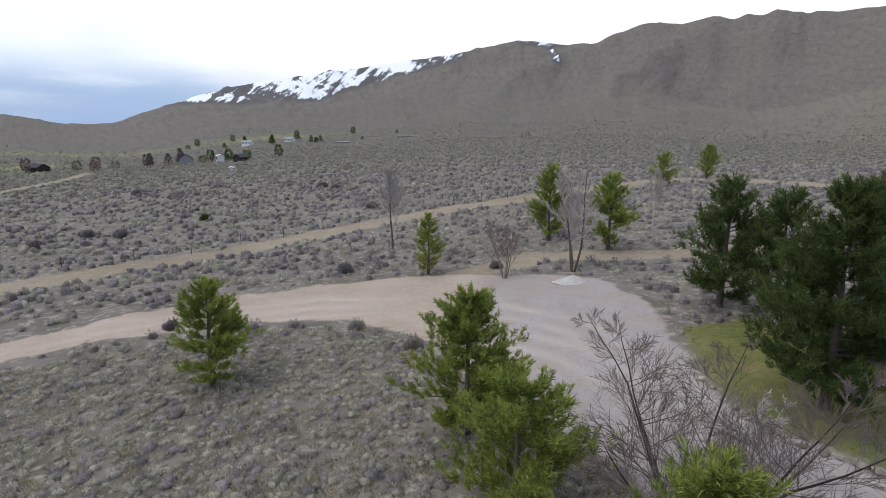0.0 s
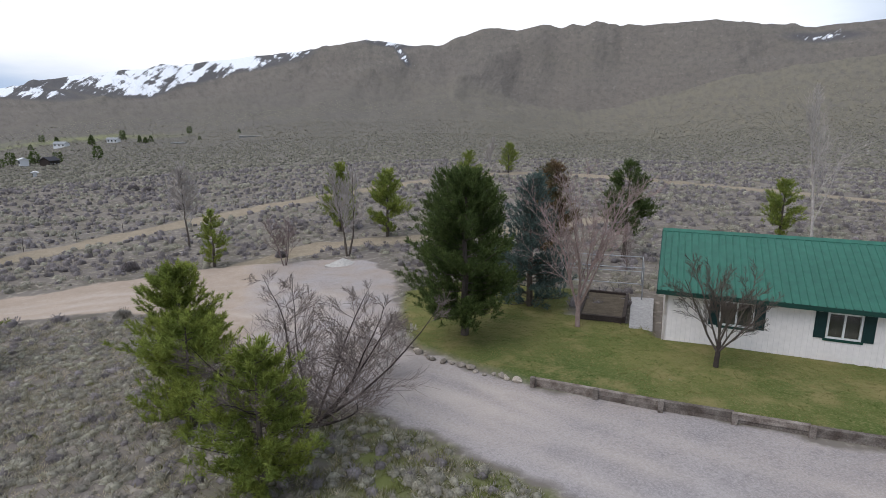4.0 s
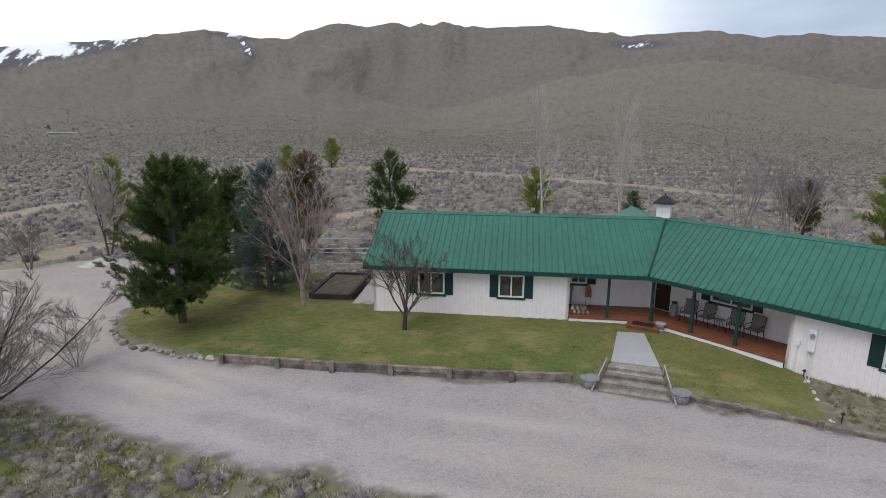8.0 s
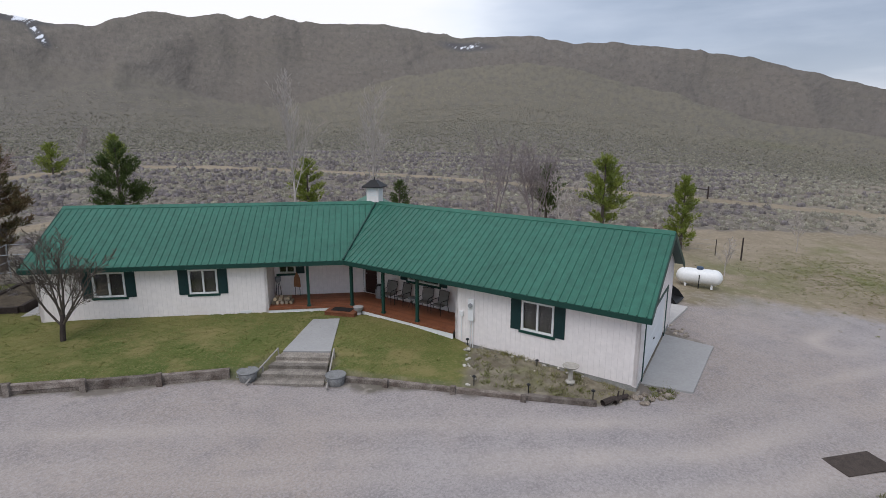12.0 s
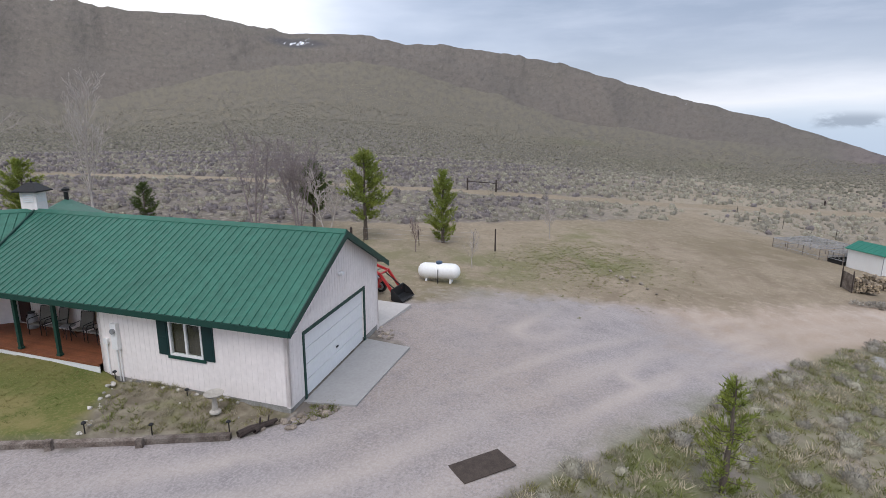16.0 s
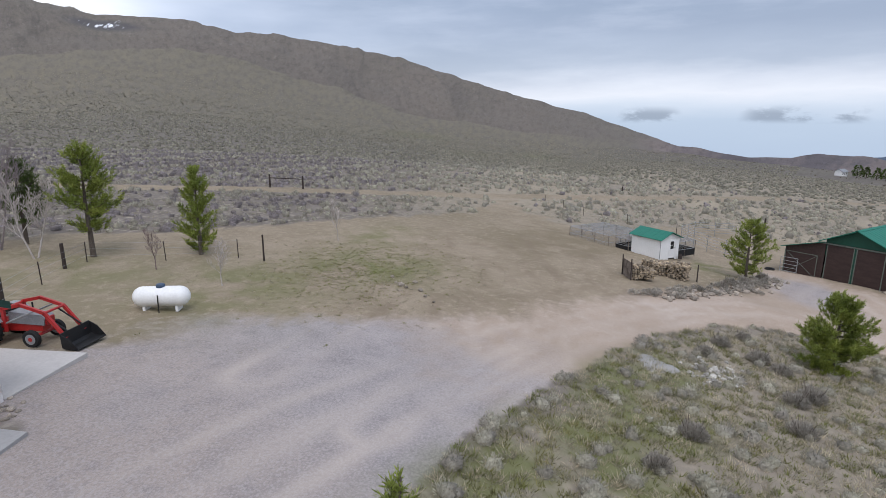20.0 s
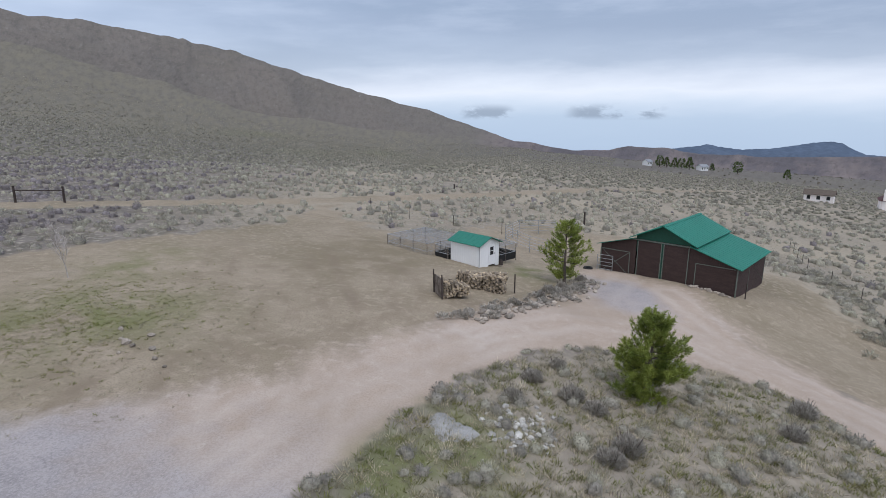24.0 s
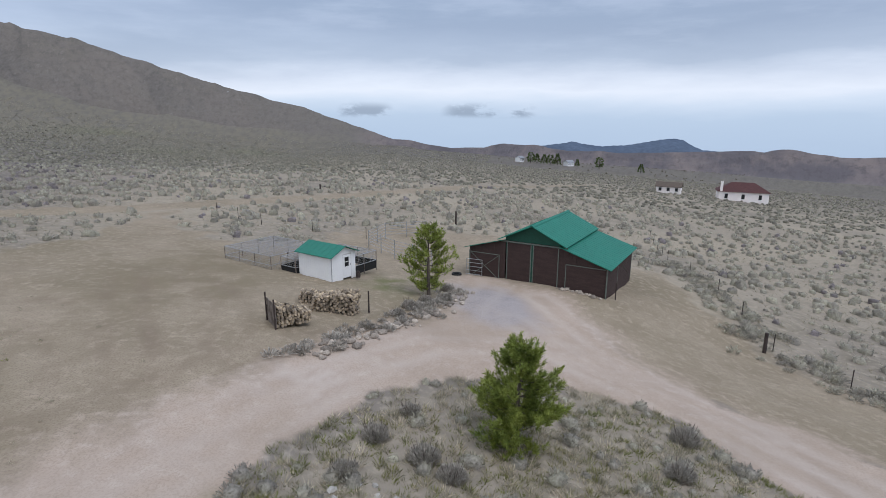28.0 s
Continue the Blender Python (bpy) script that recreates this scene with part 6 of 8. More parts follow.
    # outlined side doors
    for a, b, h, brace in ((0.12, MX0 - 0.55, 1.95, True), (MX1 + 0.5, W - 0.15, 1.95, False)):
        d = part("side_door", Pile().box(a, b, -0.022, -0.004, 0.05, h), M_BROWN, t, "brown board side door with pale battens")
        sides = ((b - 0.06, b),) if brace else ((a, a + 0.06),)
        for c, e in sides:
            part("edge_batten", Pile().box(c, e, -0.042, -0.023, 0.05, h), M_BARNTRIM, d)
        part("head_batten", Pile().box(a, b, -0.042, -0.023, h + 0.002, h + 0.062), M_BARNTRIM, d)
        if brace:
            for z0, z1 in ((0.1, h - 0.03), (h - 0.03, 0.1)):
                part("brace", Pile().tube((a + 0.05, -0.035, z0), (b - 0.08, -0.035, z1), 0.022, n=4), M_BARNTRIM, d)
    # corner trims
    for x in (-0.02, W - 0.06):
        part("corner_board", Pile().box(x, x + 0.08, -0.05, -0.004, -0.1, EV - 0.02), M_BARNTRIM, t)
    for y in (2.9, D - 0.1):
        part("side_batten", Pile().box(W, W + 0.02, y, y + 0.07, -0.3, EV - 0.05), M_BARNTRIM, t)
    part("side_brace", Pile().tube((W + 0.012, 3.0, EV - 0.1), (W + 0.012, D - 0.1, -0.2), 0.02, n=4), M_BARNTRIM, t)
    return t


barn()
stones("barn_stones", [(*((BARN @ Vector((x, y, 0)))[:2]), r) for x, y, r in [(7.2 + 0.24 * k, -0.30 - 0.1 * (k % 3), 0.10 + 0.05 * (k % 4)) for k in range(14)] + [(0.3 + 0.15 * k, -0.35, 0.08) for k in range(7)]], "low row of grey stones along the barn wall", "stones")


def pipe_gate(m, length, label, name="livestock_gate"):
    t = thing(name, m, label, "gate")
    for x in (0, length):
        part("gate_upright", Pile().tube((x, 0, 0.1), (x, 0, 1.45), 0.025, n=6), M_GALV, t)
    for k in range(5):
        part("gate_rail", Pile().tube((0, 0, 0.25 + 0.3 * k), (length, 0, 0.25 + 0.3 * k), 0.02, n=6), M_GALV, t)
    return t


pipe_gate(BARN @ Matrix.Translation((-0.1, -0.35, 0)) @ Matrix.Rotation(0.1, 4, "Z"), 1.3, "grey pipe livestock gate leaning at the barn corner")
tyre_ = thing("old_tyre", Matrix.Translation((80.7, -38.9, on(80.7, -38.9))), "old black tyre lying flat on the gravel", "tyre")
part("rubber_ring", Pile().lathe([(0.24, 0.02), (0.36, 0.0), (0.40, 0.08), (0.36, 0.17), (0.24, 0.15), (0.22, 0.08), (0.24, 0.02)], 18), M_BLACK, tyre_)


# ---------------------------------------------------------------- chicken coop and its runs
COOP = frame_of((77.1, -29.25), (0.64, -0.77), -3.12)


def coop():
    t = thing("chicken_coop", COOP, "small white board coop with green gabled roof", "coop")
    W, D, EV, RZ = 2.25, 3.05, 1.72, 2.20
    for x0, x1, y0, y1 in ((0, 0.05, 0.05, D), (W - 0.05, W, 0.05, D)):
        y = y0
        while y < y1 - 0.01:
            part("board", Pile().box(x0, x1, y + 0.004, min(y1, y + 0.2) - 0.004, -0.15, EV), M_WHITE, t)
            y += 0.2
    for y0 in (0.0, D - 0.02):
        holes = [(1.05, 1.85, -0.15, 1.62)] if y0 == 0 else []
        p = Pile().prism([(0, EV), (W, EV), (W / 2, RZ - 0.03)], y0, y0 + 0.05)
        part("gable", p, M_WHITE, t)
        q = wall_piece(Matrix.Identity(4), 0.0, W, y0, -0.15, EV, holes, thick=0.05, material=M_WHITE, parent=t)
    d = part("door", Pile().box(1.07, 1.83, 0.005, 0.04, 0.0, 1.60), M_WHITE, t, "white coop door with a small window")
    w = part("window", Pile().box(1.22, 1.60, -0.012, 0.004, 0.78, 1.42), M_IRON, d)
    for a, b, c, e in ((1.18, 1.64, 1.42, 1.46), (1.18, 1.64, 0.74, 0.78), (1.18, 1.22, 0.78, 1.42), (1.60, 1.64, 0.78, 1.42), (1.22, 1.60, 1.08, 1.12)):
        part("window_frame", Pile().box(a, b, -0.02, -0.001, c, e), M_WHITE, w)
    part("handle", Pile().box(1.74, 1.79, -0.03, 0.004, 0.8, 0.9), M_GALV, d)
    part("corner_trim", Pile().box(-0.012, 0.05, -0.012, -0.002, -0.1, EV), M_GREYP, t)
    for s in (0, 1):
        x0, x1 = (-0.22, W / 2) if s == 0 else (W + 0.22, W / 2)
        z0 = EV - 0.22 * (RZ - EV) / (W / 2)
        p = Pile().prism([(x0, z0 + 0.01), (x1, RZ + 0.01), (x1, RZ + 0.05), (x0, z0 + 0.05)], -0.25, D + 0.2)
        r = part("roof", orient(p, Matrix.Diagonal((1 - 2 * s, 1, 1, 1))), M_ROOF2, t)
        for k in range(7):
            y = -0.1 + k * 0.5
            part("rib", Pile().tube((x0, y, z0 + 0.055), (x1, y, RZ + 0.055), 0.012, n=4), M_ROOF2, r)
    return t


coop()


def wire_run(m, w, d, h, label, sheet=True):
    """A framed pen: posts, rails, mesh, and a dark sheet band round its foot."""
    t = thing("poultry_run", m, label, "pen", "poultry runs")
    pts = [(0, 0), (w, 0), (w, d), (0, d)]
    for (ax, ay), (bx, by) in zip(pts, pts[1:] + pts[:1]):
        n = max(1, round(math.hypot(bx - ax, by - ay) / 1.5))
        for k in range(n):
            f = k / n
            x, y = ax + (bx - ax) * f, ay + (by - ay) * f
            part("post", Pile().tube((x, y, -0.2), (x, y, h), 0.03, n=6), M_TIMBER, t)
        for z in (0.55, h):
            part("rail", Pile().tube((ax, ay, z), (bx, by, z), 0.022, n=6), M_GALV, t)
        wire = Pile()
        L = math.hypot(bx - ax, by - ay)
        c = int(L / 0.12)
        for k in range(1, c):
            f = k / c
            x, y = ax + (bx - ax) * f, ay + (by - ay) * f
            wire.tube((x, y, 0.55 if sheet else 0), (x, y, h), 0.006, n=3, cap=False)
        z = 0.7 if sheet else 0.1
        while z < h:
            wire.tube((ax, ay, z), (bx, by, z), 0.006, n=3, cap=False)
            z += 0.12
        tagged(part("wire_mesh", wire, M_GALV, t), kind="stuff")
        if sheet:
            q = Pile().box(0, L, -0.01, 0.01, -0.05, 0.52, frame_of((ax, ay), (bx - ax, by - ay)))
            part("foot_sheet", q, M_BLACK, t, "black sheet band at the foot")
    roofw = Pile()
    for k in range(1, int(w / 0.15)):
        roofw.tube((k * 0.15, 0, h), (k * 0.15, d, h), 0.007, n=3, cap=False)
    for k in range(1, int(d / 0.15)):
        roofw.tube((0, k * 0.15, h), (w, k * 0.15, h), 0.007, n=3, cap=False)
    tagged(part("roof_netting", roofw, M_GALV, t), kind="stuff")
    for k in range(1, 4):
        part("cross_bar", Pile().tube((0, d * k / 4, h), (w, d * k / 4, h), 0.026, n=6), M_RAIL, t)
    return t


wire_run(COOP @ Matrix.Translation((2.35, 0.5, -0.15)), 2.6, 3.6, 1.25, "wire-mesh poultry run with a black foot band")
wire_run(COOP @ Matrix.Translation((-0.2, 3.2, -0.05)), 2.3, 1.5, 1.15, "dark-sided wire pen behind the coop")
wire_run(COOP @ Matrix.Translation((-0.9, 4.9, 0.0)), 4.4, 5.2, 1.2, "large netted poultry run behind the coop", False)
bin_ = thing("black_bin", COOP @ Matrix.Translation((3.9, 4.9, -0.2)), "black plastic water bin beside the runs", "bin")
part("tub", Pile().lathe([(0.33, 0), (0.40, 0.55), (0.42, 0.62), (0.38, 0.62), (0.35, 0.5)], 16), M_BLACK, bin_)
feeder_ = thing("grain_feeder", COOP @ Matrix.Translation((2.12, -0.35, -0.1)), "dark poultry feeder standing by the coop door", "feeder")
part("drum", Pile().lathe([(0.16, 0), (0.16, 0.3), (0.12, 0.33), (0.12, 0.4), (0.04, 0.46)], 12), M_BARKD, feeder_)


# ---------------------------------------------------------------- firewood
def log_meshes():
    out = []
    for k in range(4):
        rnd = random.Random(40 + k)
        p = Pile()
        n = 5 + k % 2
        ring = [(0.085 * rnd.uniform(0.7, 1.2) * math.cos(6.283 * i / n), 0.085 * rnd.uniform(0.7, 1.2) * math.sin(6.283 * i / n)) for i in range(n)]
        p.add([(-0.2, a, b) for a, b in ring] + [(0.2, a * 0.95, b * 0.95) for a, b in ring], [tuple(range(n - 1, -1, -1)), tuple(range(n, 2 * n))] + [(i, (i + 1) % n, n + (i + 1) % n, n + i) for i in range(n)])
        out.append(p.mesh("log", M_LOG))
    return out


LOGS = log_meshes()


def wood_stack(m, w, d, h, label, rack=True, tumble=0.3, seed=1, slope=0.35):
    t = thing("firewood_stack", m, label, "firewood", "firewood stacks")
    rnd = random.Random(seed)
    nx, ny, nz = int(w / 0.17), max(1, int(d / 0.42)), int(h / 0.15)
    for j in range(ny):
        for k in range(nz):
            for i in range(nx):
                fall = 1 - slope * (i / nx) * 1.4
                if k > nz * fall or (k == nz - 1 and rnd.random() < 0.3):
                    continue
                o = new("log", LOGS[rnd.randrange(4)])
                o.parent = t
                o.matrix_basis = Matrix.Translation((0.09 + i * 0.17 + rnd.gauss(0, 0.02), 0.22 + j * 0.42 + rnd.gauss(0, 0.03), 0.06 + k * 0.145 + rnd.gauss(0, 0.015))) @ Euler((rnd.uniform(0, 6), rnd.gauss(0, 0.05), math.pi / 2 + rnd.gauss(0, tumble))).to_matrix().to_4x4()
    if rack:
        for y in (0, d):
            part("post", Pile().tube((-0.1, y, -0.2), (-0.12, y, h + 0.35), 0.04, n=7), M_BARKD, t)
        part("end_panel", Pile().box(-0.07, -0.03, 0.0, d, 0.0, h + 0.05), M_TIMBER, t, "weathered plywood end panel")
    return t


zw_ = on(68.3, -25.5)
wood_stack(frame_of((67.75, -26.0), (0.30, -0.95), zw_), 1.75, 1.4, 1.1, "stack of split firewood against a plywood end panel", True, 0.15, 3, 0.45)
zw_ = on(71.6, -29.2)
wood_stack(frame_of((70.9, -30.3), (0.35, 0.93), zw_), 2.4, 1.5, 1.3, "broad heap of split firewood, tumbled on top", False, 0.5, 5, 0.2)
wood_stack(frame_of((72.4, -28.4), (0.25, 0.96), zw_), 1.2, 1.2, 0.95, "pale stacked rails and split firewood", False, 0.05, 8, 0.1)


# ---------------------------------------------------------------- propane tank
def propane_tank():
    c = Vector((51.2, -3.3))
    t = thing("propane_tank", frame_of(c, (0.29, -0.957), on(*c)), "white horizontal propane tank on short feet", "tank")
    L, r, z = 2.55, 0.47, 0.66
    prof = [(0.02, -L / 2), (0.20, -L / 2 + 0.05), (0.36, -L / 2 + 0.16), (0.45, -L / 2 + 0.32), (r, -L / 2 + 0.46), (r, L / 2 - 0.46), (0.45, L / 2 - 0.32), (0.36, L / 2 - 0.16), (0.20, L / 2 - 0.05), (0.02, L / 2)]
    part("shell", Pile().lathe(prof, 28, Matrix.Translation((0, 0, z)) @ Matrix.Rotation(math.pi / 2, 4, "Y")), M_TANK, t, smooth=True)
    part("valve_dome", Pile().lathe([(0.19, 0), (0.20, 0.08), (0.17, 0.15), (0.05, 0.18)], 16, Matrix.Translation((0, 0, z + r - 0.03))), mat("blue_dome", (0.06, 0.10, 0.16), 0.5), t, "dark blue valve dome")
    for x in (-0.72, 0.72):
        part("foot", Pile().prism([(-0.06, 0), (0.06, 0), (0.05, 0.26), (-0.05, 0.26)], -0.3, 0.3, Matrix.Translation((x, 0, 0))), M_TANK, t)
    part("fill_pipe", Pile().tube((0.02, -r - 0.02, z + 0.2), (0.02, -r - 0.05, 0.0), 0.025, n=8), M_IRON, t)


propane_tank()


# ---------------------------------------------------------------- tractor with loader
def tractor():
    o = Vector((46.1, -0.45))
    d = Vector((0.12, -0.99)).normalized()
    m = frame_of(o, d, on(46.5, -1.5))
    t = thing("tractor", m, "small old red and grey tractor with front loader", "tractor")
    # x forward from the rear axle
    hood = Pile().prism([(0.55, 0.78), (1.95, 0.72), (2.02, 1.0), (1.9, 1.12), (0.62, 1.22)], -0.24, 0.24)
    part("hood", hood, M_GREYP, t, "grey painted engine hood")
    part("engine", Pile().box(0.4, 1.85, -0.2, 0.2, 0.45, 0.76, bevel=0.03), M_RED, t)
    part("axle_housing", Pile().box(-0.25, 0.45, -0.35, 0.35, 0.42, 0.82, bevel=0.05), M_RED, t)
    part("grille", Pile().box(1.98, 2.05, -0.2, 0.2, 0.72, 1.02, bevel=0.02), M_RED, t)
    seat = part("seat", Pile().prism([(-0.25, 1.0), (0.12, 0.96), (0.14, 1.02), (-0.18, 1.06), (-0.28, 1.28), (-0.33, 1.26)], -0.22, 0.22), M_IRON, t)
    part("steering_wheel", Pile().lathe([(0.17, 0), (0.19, 0.01), (0.17, 0.02), (0.16, 0.01)], 16, Matrix.Translation((0.45, 0, 1.32)) @ Matrix.Rotation(-0.6, 4, "Y")), M_BLACK, t)
    part("steering_column", Pile().tube((0.62, 0, 1.15), (0.46, 0, 1.32), 0.02, n=6), M_IRON, t)
    part("exhaust", Pile().tube((1.3, 0.12, 1.1), (1.3, 0.12, 1.5), 0.03, n=8), M_IRON, t)
    def wheel(x, y, r, w, name):
        q = Matrix.Translation((x, y, r)) @ Matrix.Rotation(math.pi / 2, 4, "X")
        ty = part(name, Pile().lathe([(r * 0.62, -w * 0.45), (r * 0.9, -w * 0.5), (r, -w * 0.3), (r, w * 0.3), (r * 0.9, w * 0.5), (r * 0.62, w * 0.45)], 28, q), M_BLACK, t, "black tyre on a pale grey rim")
        part("rim", Pile().lathe([(r * 0.28, -w * 0.47), (r * 0.60, -w * 0.47), (r * 0.62, -w * 0.2), (r * 0.62, w * 0.2), (r * 0.60, w * 0.47), (r * 0.28, w * 0.47)], 22, q), M_GREYP, ty)
        part("hub", Pile().lathe([(0.03, -w * 0.52), (r * 0.25, -w * 0.5), (r * 0.28, -w * 0.3), (r * 0.28, w * 0.3), (r * 0.25, w * 0.5), (0.03, w * 0.52)], 14, q), M_RED, ty)
        if r > 0.5:
            for k in range(18):
                a = k * 6.283 / 18
                for s in (-1, 1):
                    part("lug", Pile().box(-0.03, 0.03, 0.01 * s if s > 0 else -w * 0.42, w * 0.42 if s > 0 else -0.01, r - 0.01, r + 0.03, Matrix.Translation((x, y, r)) @ Matrix.Rotation(a + s * 0.08, 4, "Y")), M_BLACK, ty)
    for y in (-0.68, 0.68):
        wheel(0.0, y, 0.60, 0.30, "rear_wheel")
        wheel(1.72, y * 0.88, 0.33, 0.18, "front_wheel")
        fender = Pile()
        n = 8
        arc = [(0.70 * math.cos(a), 0.60 + 0.70 * math.sin(a)) for a in [0.5 + 2.0 * k / n for k in range(n + 1)]]
        inner = [(0.67 * math.cos(a), 0.60 + 0.67 * math.sin(a)) for a in [0.5 + 2.0 * k / n for k in range(n + 1)]]
        for k in range(n):
            fender.prism([arc[k], arc[k + 1], inner[k + 1], inner[k]], y - 0.16, y + 0.16)
        part("fender", fender, M_GREYP, t)
        # loader arm: upright, beam and the bent reach to the bucket
        s = 0.46 if y > 0 else -0.46
        arm = Pile()
        pts = [(0.62, 0.55), (0.62, 1.42), (1.35, 1.58), (2.25, 1.30), (2.95, 0.38)]
        for (ax, az), (bx, bz) in zip(pts, pts[1:]):
            v = Vector((bx - ax, 0, bz - az))
            q = Matrix.Translation((ax, s, az)) @ Matrix.Rotation(-math.atan2(v.z, v.x), 4, "Y")
            arm.box(-0.03, v.length + 0.03, -0.045, 0.045, -0.06, 0.06, q)
        part("loader_arm", arm, M_RED, t, "red welded loader arm")
        part("lift_ram", Pile().tube((0.66, s, 0.85), (1.9, s, 1.38), 0.035, n=8), M_GALV, t)
        part("bucket_ram", Pile().tube((2.1, s * 0.8, 1.2), (2.95, s * 0.8, 0.62), 0.03, n=8), M_IRON, t)
    part("cross_beam", Pile().tube((2.25, -0.46, 1.30), (2.25, 0.46, 1.30), 0.05, n=8), M_RED, t)
    part("rear_beam", Pile().tube((0.62, -0.46, 1.40), (0.62, 0.46, 1.40), 0.05, n=8), M_RED, t)
    part("front_axle", Pile().tube((1.72, -0.6, 0.36), (1.72, 0.6, 0.36), 0.06, n=8), M_RED, t)
    b = Pile()
    prof = [(2.95, 0.62), (2.98, 0.10), (3.12, 0.03), (3.62, 0.02), (3.62, 0.045), (3.14, 0.06), (3.02, 0.13), (2.99, 0.62)]
    b.prism(prof, -0.72, 0.72)
    bk = part("bucket", b, M_IRON, t, "black worn steel loader bucket")
    for y in (-0.735, 0.72):
        part("bucket_side", Pile().prism([(2.95, 0.62), (2.98, 0.08), (3.12, 0.02), (3.62, 0.02), (3.3, 0.42)], y, y + 0.015), M_IRON, bk)
    part("rear_implement", Pile().box(-0.85, -0.45, -0.5, 0.5, 0.15, 0.62, bevel=0.05), mat("yellow_implement_paint", (0.42, 0.34, 0.03), 0.5), t, "yellow implement on the rear hitch")


tractor()


# ---------------------------------------------------------------- plants
def mesh_from(name, v, f, material):
    """v: vertices, f: faces of one size, both as arrays."""
    me = bpy.data.meshes.new(name)
    k = f.shape[1]
    me.vertices.add(len(v))
    me.vertices.foreach_set("co", np.ascontiguousarray(v, np.float32).ravel())
    me.loops.add(f.size)
    me.loops.foreach_set("vertex_index", f.astype(np.int32).ravel())
    me.polygons.add(len(f))
    me.polygons.foreach_set("loop_start", (np.arange(len(f)) * k).astype(np.int32))
    me.update(calc_edges=True)
    me.materials.append(material)
    return me


def blades(base, way, length, width, rs, bend=0.0):
    """Pointed blades as bent kites: base and way are (n, 3)."""
    n = len(base)
    way = way / (np.linalg.norm(way, axis=1)[:, None] + 1e-9)
    side = np.cross(way, rs.normal(size=(n, 3)))
    side /= np.linalg.norm(side, axis=1)[:, None] + 1e-9
    length, width = np.broadcast_to(length, n)[:, None], np.broadcast_to(width, n)[:, None]
    mid = base + way * length * 0.45
    tip = base + way * length
    tip[:, 2] -= bend * length[:, 0]
    v = np.stack([base, mid + side * width, tip, mid - side * width], 1).reshape(-1, 3)
    return v, np.arange(4 * n).reshape(n, 4)


def shoots(base, way, length, width, rs):
    """Short leafy shoots, widening from the base: one triangle each."""
    n = len(base)
    way = way / (np.linalg.norm(way, axis=1)[:, None] + 1e-9)
    side = np.cross(way, rs.normal(size=(n, 3)))
    side /= np.linalg.norm(side, axis=1)[:, None] + 1e-9
    length, width = np.broadcast_to(length, n)[:, None], np.broadcast_to(width, n)[:, None]
    tip = base + way * length
    v = np.stack([base, tip + side * width, tip - side * width * 0.9 - way * length * 0.12], 1).reshape(-1, 3)
    return v, np.arange(3 * n).reshape(n, 3)


def dome(n, rs):
    """Directions over the upper half of a ball."""
    a, z = rs.uniform(0, 6.283, n), rs.uniform(0.02, 1, n)
    k = np.sqrt(1 - z * z)
    return np.column_stack([np.cos(a) * k, np.sin(a) * k, z])


def limb(p, pts, r0, r1, n=5):
    """One tapering, bending round of wood along the points."""
    pts = [Vector(q) for q in pts]
    m = len(pts)
    vs = []
    for k, c in enumerate(pts):
        d = (pts[min(k + 1, m - 1)] - pts[max(k - 1, 0)])
        side = d.cross(Vector((0.31, 0.17, 0.05)) if abs(d.z) > 0.3 * d.length else Vector((0, 0, 1))).normalized()
        out = d.cross(side).normalized()
        rad = r0 + (r1 - r0) * k / (m - 1)
        vs += [c + (side * math.cos(6.283185 * i / n) + out * math.sin(6.283185 * i / n)) * rad for i in range(n)]
    p.add(vs, [(k * n + i, k * n + (i + 1) % n, (k + 1) * n + (i + 1) % n, (k + 1) * n + i) for k in range(m - 1) for i in range(n)])


